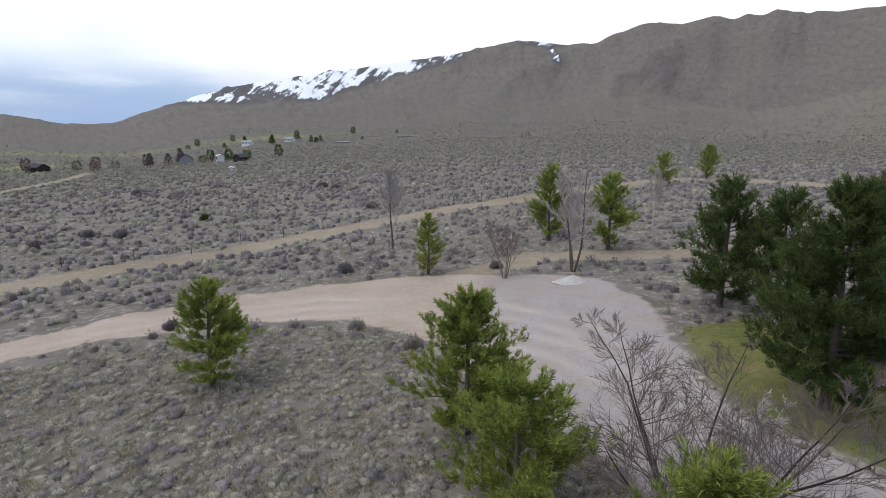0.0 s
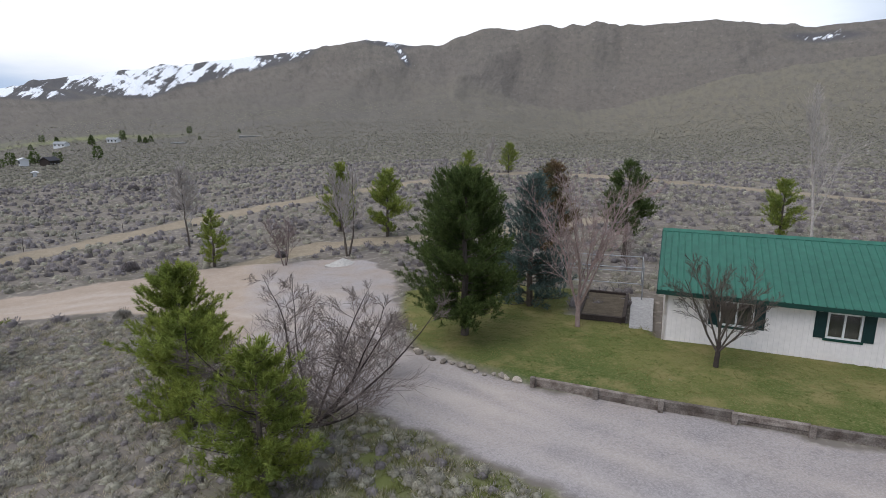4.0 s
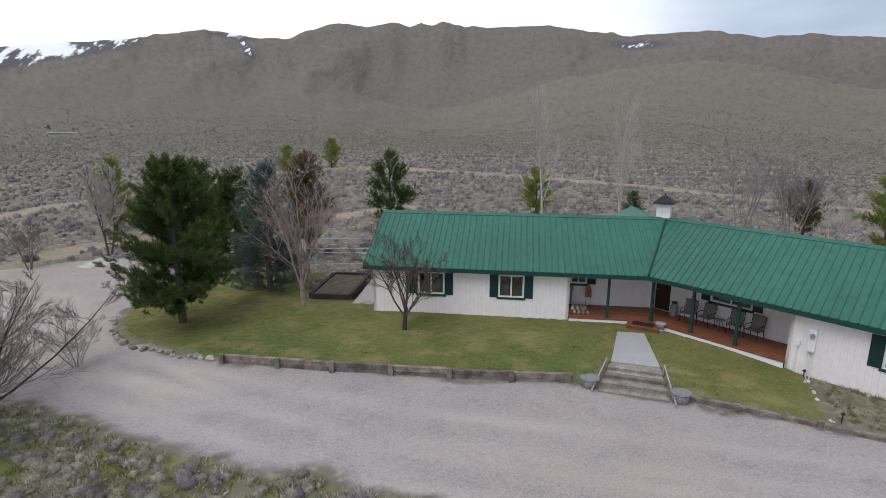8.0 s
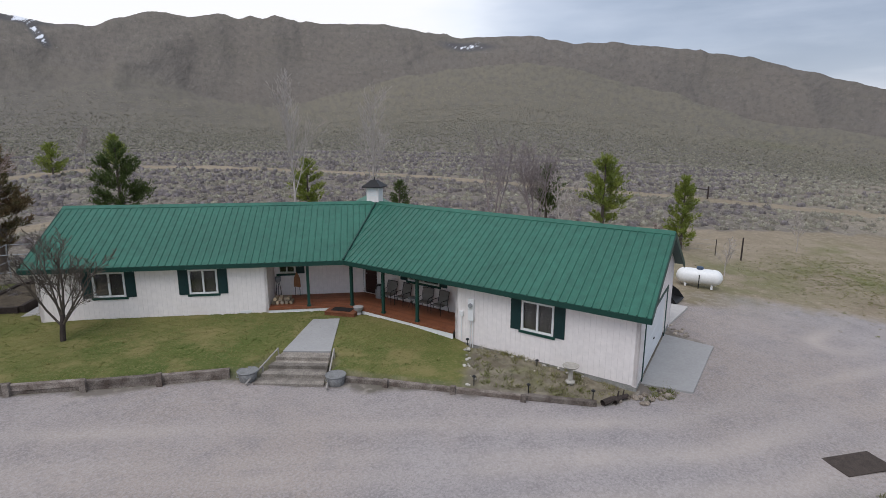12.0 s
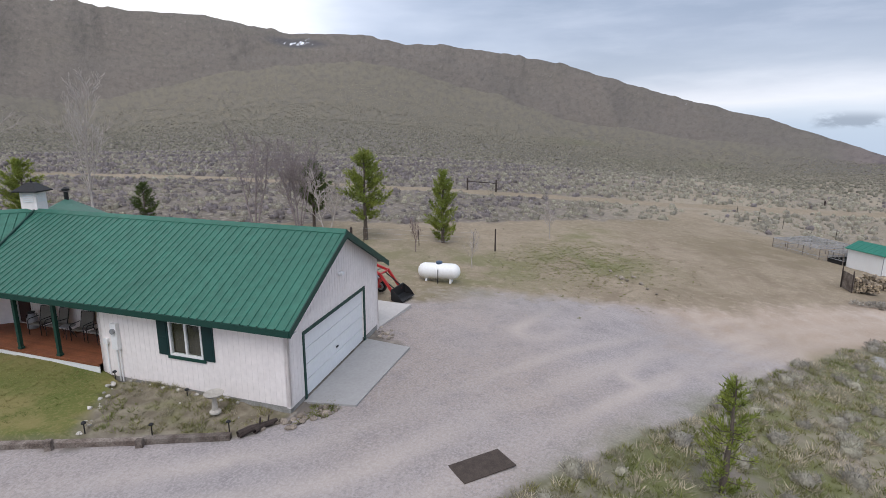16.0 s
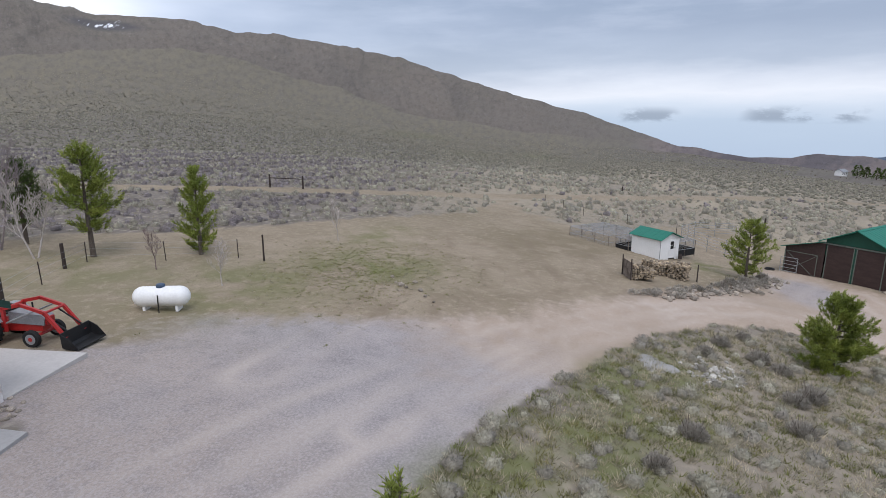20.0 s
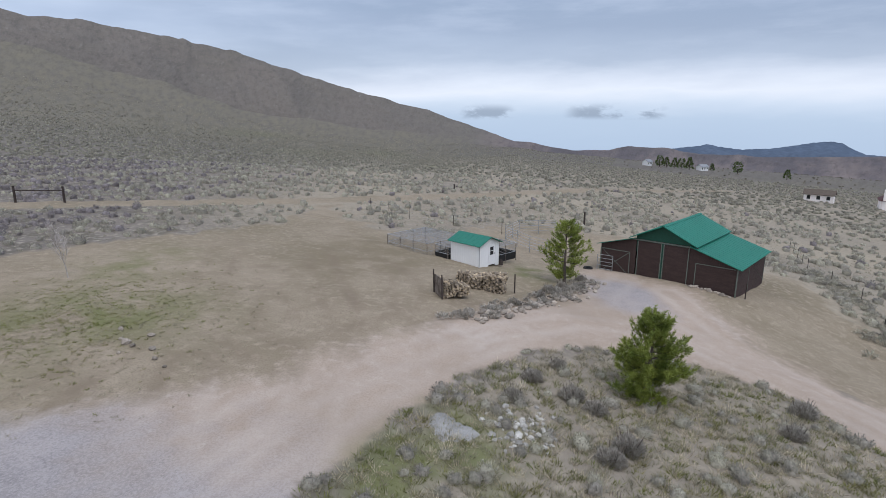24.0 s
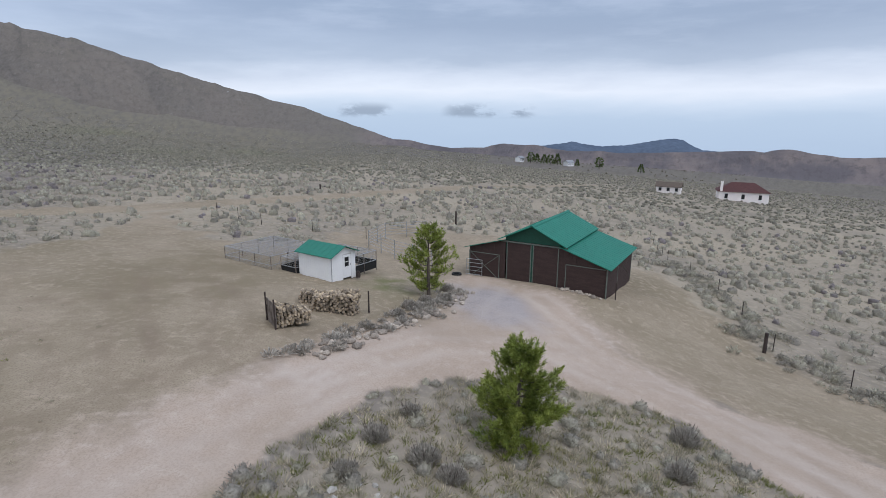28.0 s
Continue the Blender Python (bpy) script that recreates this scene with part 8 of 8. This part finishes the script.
    clumps("low_brush", g[b:c], rs.uniform(0.24, 0.60, c - b), M_SAGEP, "low purplish-grey brush between the grass", 92, tall=0.38, per=24, blade=0.44, width=0.035)
    brush("straw_tufts", g[c:d], rs.uniform(0.20, 0.40, d - c), 16, M_STRAW, "bleached straw tufts on the slope", 93, blade=0.6, width=0.05, grass=True)
    brush("green_tufts", g[d:], rs.uniform(0.18, 0.40, n - d), 22, M_GRASS, "fresh green tufts between the dry grass", 71, blade=0.6, width=0.045, grass=True)
    g, rs = scatter(130000, 3, 60, 60, 200, 78, 0.6, 0.45)
    on_isle = isle(g)
    g = g[on_isle > -0.1]
    dry, straw, grey = g[:3200], g[3200:5000], g[5000:5420]
    brush("island_grass", dry, rs.uniform(0.20, 0.48, len(dry)), 22, M_DRY, "dry grass tufts on the island", 72, blade=0.62, width=0.04, grass=True)
    brush("island_straw", straw, rs.uniform(0.22, 0.50, len(straw)), 20, M_STRAW, "bleached straw tufts on the island", 94, blade=0.66, width=0.04, grass=True)
    clumps("island_sagebrush", grey, rs.uniform(0.30, 0.75, len(grey)), M_SAGE, "grey sagebrush on the island", 73, tall=0.5, per=70, blade=0.32, width=0.03)
    fresh = g[5420:]
    fresh = fresh[(fresh[:, 0] < 60)][:5200]
    brush("green_grass", fresh, rs.uniform(0.16, 0.42, len(fresh)), 18, M_GRASS, "fresh green grass along the island edge", 74, blade=0.6, width=0.045, grass=True)
    g, rs = scatter(30000, 4, 50, -120, 10, 79, 0.5)
    edge = near_slope(g)
    t6 = g[(edge > 0.05) & (edge < 4.5) & (g[:, 0] > 4) & (g[:, 1] > -14)][:4600]
    brush("verge_grass", t6, rs.uniform(0.16, 0.40, len(t6)), 20, M_GRASS, "fresh green grass along the drive verge", 75, blade=0.65, width=0.04, grass=True)
    rs = np.random.RandomState(76)
    lawn = np.column_stack([rs.uniform(10, 34, 40000), rs.uniform(-1, 27, 40000)])
    lawn = lawn[inside(lawn[:, 0], lawn[:, 1], LAWN) > 0.1][:11000]
    brush("lawn_grass", lawn, rs.uniform(0.08, 0.15, len(lawn)), 8, M_LAWN, "short green and straw-coloured mown lawn blades", 77, blade=0.5, width=0.06, grass=True)
    yard = np.column_stack([rs.normal(62, 4.5, 1500), rs.normal(-9.0, 3.8, 1500)])
    brush("yard_grass", yard, rs.uniform(0.10, 0.22, 1500), 16, M_DRY, "thin dry grass on the dirt bank", 83, blade=0.6, width=0.04, grass=True)
    weeds = np.column_stack([rs.normal(61.5, 3.6, 1100), rs.normal(-9.0, 2.6, 1100)])
    brush("yard_weeds", weeds, rs.uniform(0.10, 0.24, 1100), 16, M_GRASS, "patchy green weeds on the dirt bank", 84, blade=0.5, width=0.05, grass=True)
    fence_side = np.column_stack([rs.uniform(56, 92, 260), rs.normal(0, 1.1, 260)])
    fence_side[:, 1] += np.interp(fence_side[:, 0], [56, 68, 79, 92], [-57, -56.2, -61.5, -66.5])
    brush("fence_brush", fence_side, rs.uniform(0.3, 0.9, 260), 60, M_SAGE, "grey brush along the wire fence", 85, width=0.05)
    border = np.array([(64.0, -27.0), (66.4, -29.6), (69.0, -33.0), (71.4, -35.0), (75.2, -37.4)])
    k = rs.uniform(0, 4, 80)
    i = k.astype(int)
    border = border[i] + (border[np.minimum(i + 1, 4)] - border[i]) * (k - i)[:, None] + rs.normal(0, 0.45, (80, 2)) + np.array([0.5, 0.4])
    brush("border_brush", border, rs.uniform(0.3, 0.8, 80), 80, M_BUSH, "pale grey brush among the border stones", 86, width=0.045)
    bed = np.column_stack([rs.uniform(30.4, 34.9, 700), rs.uniform(-7.2, -0.6, 700)])
    bed = bed[inside(bed[:, 0], bed[:, 1], BED) > 0.12]
    m = len(bed)
    brush("bed_weeds", bed[: m // 2], rs.uniform(0.12, 0.34, m // 2), 24, M_GRASS, "green weeds in the planting bed", 81, blade=0.6, width=0.045, grass=True)
    corner = np.column_stack([rs.normal(35.2, 0.35, 40), rs.normal(-7.8, 0.2, 40)])
    brush("corner_weeds", corner, rs.uniform(0.12, 0.30, 40), 24, M_GRASS, "green weeds between the rocks at the garage corner", 96, blade=0.6, width=0.045, grass=True)
    brush("bed_dry_grass", bed[m // 2:], rs.uniform(0.12, 0.30, m - m // 2), 20, M_DRY, "dry stalks in the planting bed", 82, blade=0.6, width=0.04, grass=True)


plant_all()


def big_bush(x, y, s, material, label, seed):
    rs = np.random.RandomState(seed)
    n = 3600
    d = dome(n, rs)
    lump = 1 + 0.22 * np.sin(d[:, 0] * 5 + seed) * np.cos(d[:, 1] * 6 + seed)
    base = d * (s * rs.uniform(0.25, 0.52, n) * lump)[:, None] * np.array([1, 1, 0.95])
    way = d + np.column_stack([rs.normal(0, 0.25, n), rs.normal(0, 0.25, n), rs.uniform(0.4, 0.9, n)])
    v, f = shoots(base, way, s * 0.19 * rs.uniform(0.5, 1.2, n), s * 0.020, rs)
    t = thing("sagebrush_bush", Matrix.Translation((x, y, on(x, y) - 0.05)), label, "shrub", "large bushes")
    part("foliage", mesh_from("foliage", v, f, material), None, t)
    st = Pile()
    rnd = random.Random(seed)
    for j in range(12):
        q = rnd.uniform(0, 6.283)
        limb(st, [Vector((0, 0, 0)), Vector((math.cos(q), math.sin(q), 0.9)) * s * 0.3, Vector((math.cos(q) * 1.2, math.sin(q) * 1.2, 1.9)) * s * 0.4], 0.02 * s, 0.006, 4)
    part("stem", st, M_BARK, t)


for k_, (x_, y_, s_) in enumerate([(58.1, -29.1, 0.8), (56.7, -30.4, 0.9), (55.7, -31.0, 0.75), (57.1, -40.4, 0.95), (53.0, -31.2, 0.95), (52.2, -30.3, 0.8), (56.2, -27.9, 0.75), (59.6, -30.6, 0.7), (55.0, -38.5, 0.8), (49.5, -29.5, 0.8),
                                   (72.6, -34.4, 0.8), (73.4, -35.9, 0.75), (71.6, -33.2, 0.8), (75.6, -36.6, 0.7), (70.3, -32.3, 0.7), (47.5, -25.5, 0.8), (45, -24, 0.7), (-1.2, 26.0, 0.9), (-4.6, 29.2, 0.8), (0.4, 23.4, 0.8)]):
    big_bush(x_, y_, s_, M_BUSH, "large grey sagebrush bush", 200 + k_)
for k_, (x_, y_, s_) in enumerate([(-42.3, 56.5, 1.5), (-40.7, 62.6, 1.3), (-36.9, 62.7, 1.5), (-9.7, 78.2, 1.6), (-21.7, 101.7, 1.7), (-52.2, 94.7, 1.5), (-18.4, 97.9, 1.5), (-47, 52, 1.2), (-13, 31.5, 0.9), (-15.5, 30.2, 0.8), (4.5, 41.5, 0.9), (-7.5, 42.5, 1.2)]):
    big_bush(x_, y_, s_, M_SAGEP, "large dark purplish bush in the brush", 230 + k_)
big_bush(-31.4, 73.1, 1.3, M_PINED, "low dark green juniper bush", 250)


# ---------------------------------------------------------------- loose stones
stones("drive_border", strew([(64.6, -27.4), (67.2, -30.2), (69.2, -32.8)], 85, 0.08, 0.26, 0.32, 21) + strew([(69.2, -32.8), (71.5, -34.8), (73.5, -36.8), (75.5, -37.6)], 60, 0.08, 0.26, 0.38, 22), "bank of pale field stones along the barn drive", "stones")
stones("rock_pile", [(53.9 + random.Random(k).gauss(0, 0.75), -27.9 + random.Random(k + 99).gauss(0, 0.6), random.Random(k + 7).uniform(0.05, 0.16)) for k in range(90)], "heap of white and grey field stones on the island", "stones", mat("white_quartz_stone", (0.42, 0.40, 0.36), 0.85, vary=0.25, scale=4, bump=0.4, island=0.4))
stones("yard_stones", [(59.0, -12.4, 0.26), (58.4, -13.7, 0.18), (59.9, -13.0, 0.16), (57.5, -14.2, 0.14), (60.6, -11.4, 0.15), (56.9, -14.8, 0.1), (58.7, -12.8, 0.14), (59.4, -12.0, 0.12), (58.0, -12.6, 0.1)], "half-buried pale boulders on the dirt bank", "stones")


def gravel_heap():
    rnd = random.Random(8)
    p = Pile()
    n, rings = 20, 6
    vs = []
    for i in range(rings):
        f = i / (rings - 1)
        for k in range(n):
            a = 6.283 * k / n
            r = 1.0 * (1 - f) * (1 + 0.15 * rnd.uniform(-1, 1))
            vs.append((r * math.cos(a) * 1.5, r * math.sin(a), 0.55 * f ** 1.3 + rnd.uniform(-0.02, 0.02) - 0.08))
    fs = [(i * n + k, i * n + (k + 1) % n, (i + 1) * n + (k + 1) % n, (i + 1) * n + k) for i in range(rings - 1) for k in range(n)]
    p.add(vs, fs)
    solo("mound", p, mat("white_crushed_stone", (0.52, 0.49, 0.45), 0.95, vary=0.2, scale=5, bump=0.6), "low heap of pale crushed stone at the turning place", "heap", m=Matrix.Translation((9.3, 36.6, on(9.3, 36.6))), smooth=True)


gravel_heap()
def concrete_spill():
    rnd, n = random.Random(5), 26
    ring = [(0.85 + 0.22 * math.sin(3 * a + 1) + 0.12 * rnd.uniform(-1, 1), a) for a in (6.283 * k / n for k in range(n))]
    p = Pile()
    vs = [(r * 1.15 * math.cos(a), r * math.sin(a), -0.12) for r, a in ring] + [(r * 1.0 * math.cos(a), r * 0.86 * math.sin(a), 0.02 + rnd.uniform(0, 0.02)) for r, a in ring] + [(r * 0.4 * math.cos(a), r * 0.35 * math.sin(a), 0.05 + rnd.uniform(0, 0.02)) for r, a in ring]
    fs = [(i * n + k, i * n + (k + 1) % n, (i + 1) * n + (k + 1) % n, (i + 1) * n + k) for i in range(2) for k in range(n)] + [tuple(range(2 * n, 3 * n))]
    p.add(vs, fs)
    solo("concrete_spill", p, M_FOUND, "patch of spilled grey concrete at the island edge", "patch", kind="structure", m=Matrix.Translation((53.5, -25.2, on(53.5, -25.2))), smooth=True)


concrete_spill()


# ---------------------------------------------------------------- fences, posts and the corral
def post(x, y, h, r, material, label, name="fence_post", group="fence posts", lean=0.0):
    return solo(name, Pile().tube((0, 0, -0.2), (lean, 0, h), r, r * 0.9, n=8), material, label, "post", group, m=Matrix.Translation((x, y, on(x, y))))


def wire_fence(pts, label, h=1.15, step=4.0, seed=1):
    t = thing("wire_fence", Matrix.Identity(4), label, "fence", "wire fences")
    rnd = random.Random(seed)
    spots = []
    for a, b in zip(pts, pts[1:]):
        a, b = Vector(a), Vector(b)
        n = max(1, round((b - a).length / step))
        spots += [a.lerp(b, k / n) for k in range(n)]
    spots.append(Vector(pts[-1]))
    for p in spots:
        z = on(p.x, p.y)
        part("post", Pile().tube((p.x, p.y, z - 0.1), (p.x + rnd.gauss(0, 0.03), p.y, z + h + 0.08), 0.03, n=5), M_BARKD, t)
    for f in (0.35, 0.7, 1.0):
        w = Pile()
        limb(w, [Vector((p.x, p.y, on(p.x, p.y) + h * f)) for p in spots], 0.006, 0.006, 3)
        part("wire", w, M_GALV, t)


wire_fence([(-36.5, 42), (-28.5, 50), (-18, 62.5), (-6, 70.8), (10, 79.5)], "wire fence on thin posts along the dirt track", seed=2, step=5)
wire_fence([(108, -19), (101, -24), (98, -29), (95, -34)], "sagging wire fence above the coop", seed=3)
wire_fence([(58, -57), (68, -56.4), (79, -62), (92, -67), (110, -78)], "wire fence below the barn", seed=4, step=6)
wire_fence([(48.0, 2.4), (52.3, 4.6), (56.5, 6.0), (61, -1)], "wire fence round the rear yard", seed=5, step=4.5)
for x_, y_, h_, r_ in ((49.1, 3.2, 1.35, 0.11), (55.0, 6.0, 1.45, 0.10), (61.0, -2.8, 1.7, 0.06), (67.9, -55.6, 1.35, 0.12), (70.4, -30.7, 1.25, 0.045), (73.6, -48.2, 1.2, 0.04), (134, -32, 1.4, 0.14), (94.2, 15.3, 1.7, 0.12), (95.9, 11.6, 1.7, 0.12), (105.5, -46.5, 2.0, 0.12)):
    post(x_, y_, h_, r_, M_BARKD, "dark weathered wooden post in bare ground")
solo("gate_beam", Pile().tube((94.2, 15.3, on(94.2, 15.3) + 1.25), (95.9, 11.6, on(95.9, 11.6) + 1.25), 0.06, n=6), M_BARKD, "rough pole rail between two gateposts", "rail")


def corral():
    t = thing("corral", Matrix.Identity(4), "grey pipe corral panels beside the barn", "corral")
    pts = [(83.2, -37.6), (86.5, -35.2), (90.5, -33.6), (95.5, -36.0), (98.5, -41.0)]
    for a, b in zip(pts, pts[1:]):
        a, b = Vector(a), Vector(b)
        z0, z1 = on(*a), on(*b)
        n = 2
        for k in range(n):
            p, q = a.lerp(b, k / n), a.lerp(b, (k + 1) / n)
            u, w = z0 + (z1 - z0) * k / n, z0 + (z1 - z0) * (k + 1) / n
            part("post", Pile().tube((p.x, p.y, u), (p.x, p.y, u + 1.65), 0.035, n=6), M_GALV, t)
            for j in range(5):
                h = 0.4 + 0.29 * j
                part("rail", Pile().tube((p.x, p.y, u + h), (q.x, q.y, w + h), 0.022, n=5), M_GALV, t)


corral()


# ---------------------------------------------------------------- far houses and trees
def cottage(x, y, turn, w, d, h, rise, wall, roof_m, label, chimney=False, hip=False):
    t = thing("far_house", Matrix.Translation((x, y, on(x, y))) @ Matrix.Rotation(radians(turn), 4, "Z"), label, "house", "far houses")
    part("wall", Pile().box(-w / 2, w / 2, -d / 2, d / 2, -2.0, h), wall, t)
    if hip:
        a, b, e = w / 2 + 0.6, d / 2 + 0.6, d / 2 - w / 2 + 0.3
        part("roof", Pile().add([(-a, -b, h), (a, -b, h), (a, b, h), (-a, b, h), (0, -e, h + rise), (0, e, h + rise)], [(3, 2, 1, 0), (0, 1, 4), (1, 2, 5, 4), (2, 3, 5), (3, 0, 4, 5)]), roof_m, t)
    else:
        part("gable", Pile().prism([(-w / 2, h), (w / 2, h), (w / 2 - 0.01, h + 0.01), (0, h + rise - 0.1), (-w / 2 + 0.01, h + 0.01)], -d / 2, d / 2), wall, t)
    for s in (() if hip else (-1, 1)):
        p = Pile().prism([(s * (w / 2 + 0.5), h - 0.5 * rise / (w / 2)), (0, h + rise), (0, h + rise + 0.2), (s * (w / 2 + 0.5), h + 0.2 - 0.5 * rise / (w / 2))], -d / 2 - 0.5, d / 2 + 0.5)
        if s > 0:
            p.f = [tuple(reversed(f)) for f in p.f]
        part("roof", p, roof_m, t)
    for k in range(3):
        y0 = -d / 2 + d * (k + 0.5) / 3 - 0.6
        for s in (-1, 1):
            wn = part("window", Pile().box(s * w / 2 - 0.06, s * w / 2 + 0.06, y0, y0 + 1.2, h * 0.35, h * 0.8), M_IRON, t)
            part("sill", Pile().box(s * w / 2 - 0.1, s * w / 2 + 0.1, y0 - 0.1, y0 + 1.3, h * 0.31, h * 0.348), M_WHITE, wn)
    if chimney:
        part("chimney", Pile().box(-w / 2 - 0.3, -w / 2 + 0.7, d / 2 - 1.6, d / 2 - 0.6, 0, h + rise + 0.7), wall, t)
    return t


M_SLATE = mat("dark_slate_roof", (0.05, 0.05, 0.06), 0.8, vary=0.2, scale=0.8)
cottage(231, -213, -38, 11, 19, 4.4, 3.6, M_SIDING, M_REDROOF, "distant cream house with dark red hipped roof", True, True)
cottage(246, -188, -45, 4.5, 10, 3.2, 1.5, M_SIDING, M_BARK, "distant cream shed with low brown roof")
cottage(-170, 373, 20, 7.5, 11, 3.4, 2.8, M_GREYP, M_SLATE, "distant dark-roofed farmhouse below the slope")
cottage(-118, 330, -15, 5, 8, 2.6, 1.6, M_BARKD, M_SLATE, "distant dark wooden barn below the slope")
cottage(-136, 345, 30, 4, 5, 3.5, 0.8, M_WHITE, M_WHITE, "distant small white shed")
cottage(-245, 339, 60, 7, 12, 3, 2.0, M_BARKD, M_SLATE, "distant low brown cabin among bare trees")
cottage(-187, 546, 70, 5.5, 11, 3.2, 1.6, M_WHITE, M_GREYP, "distant pale farm building beside a green field")
cottage(-150, 560, 70, 5, 10, 3, 1.5, M_WHITE, M_GREYP, "distant white farm building beside trees")
cottage(-89, 521, 80, 5, 11, 0.9, 0.3, M_CONC, M_CONC, "distant long pale shed on the slope")
cottage(-29, 525, 80, 6, 20, 0.5, 0.25, M_CONC, M_CONC, "distant long low pale roof on the slope")
cottage(-81.5, 217, 20, 1.2, 2.6, 1.6, 0.2, M_WHITE, M_WHITE, "small white utility hut in the brush")
cottage(575.8, -261.6, 40, 6, 9, 4, 2, M_WHITE, M_GREYP, "far white house on the skyline")
cottage(552.7, -306.2, 20, 6, 9, 4, 2, M_WHITE, M_GREYP, "far white house among dark trees")


def far_tree(x, y, h, r, material, label, seed, cone=False):
    rs = np.random.RandomState(seed)
    t = thing("far_tree", Matrix.Translation((x, y, on(x, y))), label, "tree", "far trees")
    part("trunk", Pile().tube((0, 0, -1), (0, 0, h * 0.5), h * 0.03, n=6), M_BARKD, t)
    n = 260
    z = rs.uniform(0.1, 1, n)
    k = (1 - z) ** 0.7 if cone else np.sqrt(np.clip(1 - ((z - 0.5) / 0.55) ** 2, 0.05, 1))
    a, q = rs.uniform(0, 6.283, n), rs.uniform(0.5, 1, n)
    base = np.column_stack([np.cos(a) * k * q * r, np.sin(a) * k * q * r, z * h])
    v, f = blades(base, np.column_stack([np.cos(a), np.sin(a), np.full(n, 0.7)]) + rs.normal(0, 0.4, (n, 3)), h * 0.17 * rs.uniform(0.6, 1.2, n), h * 0.045, rs)
    part("crown", mesh_from("crown", v, f, material), None, t)


for k_, (x_, y_, h_, r_) in enumerate([(570.8, -272.0, 13, 4.5), (573.4, -280.3, 12, 4), (564.7, -284.1, 12, 5), (565.3, -291.6, 12, 5), (556.5, -295.2, 14, 5), (553.6, -316.5, 9, 3), (536.9, -332.1, 13, 5), (481.6, -341.9, 10, 4.5)]):
    far_tree(x_, y_, h_ * 0.8, r_ * 0.8, M_PINED, "far dark conifer on the valley edge", 300 + k_, k_ % 3 > 0)
for k_ in range(34):
    rnd_ = random.Random(400 + k_)
    b_ = ((-175, 378, 12, 9), (-128, 352, 16, 7), (-170, 552, 30, 8), (-225, 350, 30, 8), (-120, 540, 50, 6), (-250, 620, 60, 8))[k_ % 6]
    x_, y_ = b_[0] + rnd_.gauss(0, b_[2]), b_[1] + rnd_.gauss(0, b_[2] * 0.5)
    far_tree(x_, y_, b_[3] * rnd_.uniform(0.6, 1.1), b_[3] * 0.32, M_PINED if k_ % 3 else M_TWIGR, "far tree by the valley farms", 500 + k_, k_ % 2 == 0)


# ---- blue range on the horizon, distance haze put into its base colour
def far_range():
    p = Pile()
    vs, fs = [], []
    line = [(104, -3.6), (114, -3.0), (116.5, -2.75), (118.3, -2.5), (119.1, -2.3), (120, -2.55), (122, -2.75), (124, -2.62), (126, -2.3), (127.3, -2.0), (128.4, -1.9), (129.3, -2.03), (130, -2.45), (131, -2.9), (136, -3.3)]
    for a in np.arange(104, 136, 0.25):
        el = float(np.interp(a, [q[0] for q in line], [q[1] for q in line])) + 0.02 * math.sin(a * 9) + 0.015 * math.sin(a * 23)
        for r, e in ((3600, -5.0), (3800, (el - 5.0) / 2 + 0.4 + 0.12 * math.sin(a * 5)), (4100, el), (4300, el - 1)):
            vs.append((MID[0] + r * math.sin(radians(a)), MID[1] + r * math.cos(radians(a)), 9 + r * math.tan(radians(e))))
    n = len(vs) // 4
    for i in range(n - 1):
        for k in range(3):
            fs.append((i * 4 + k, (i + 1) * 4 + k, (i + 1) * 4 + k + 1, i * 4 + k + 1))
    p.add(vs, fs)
    solo("backdrop", p, M_FARPEAK, "far mountain range beyond the valley, distance haze in its blue-grey colour", "mountains", kind="structure", smooth=True)


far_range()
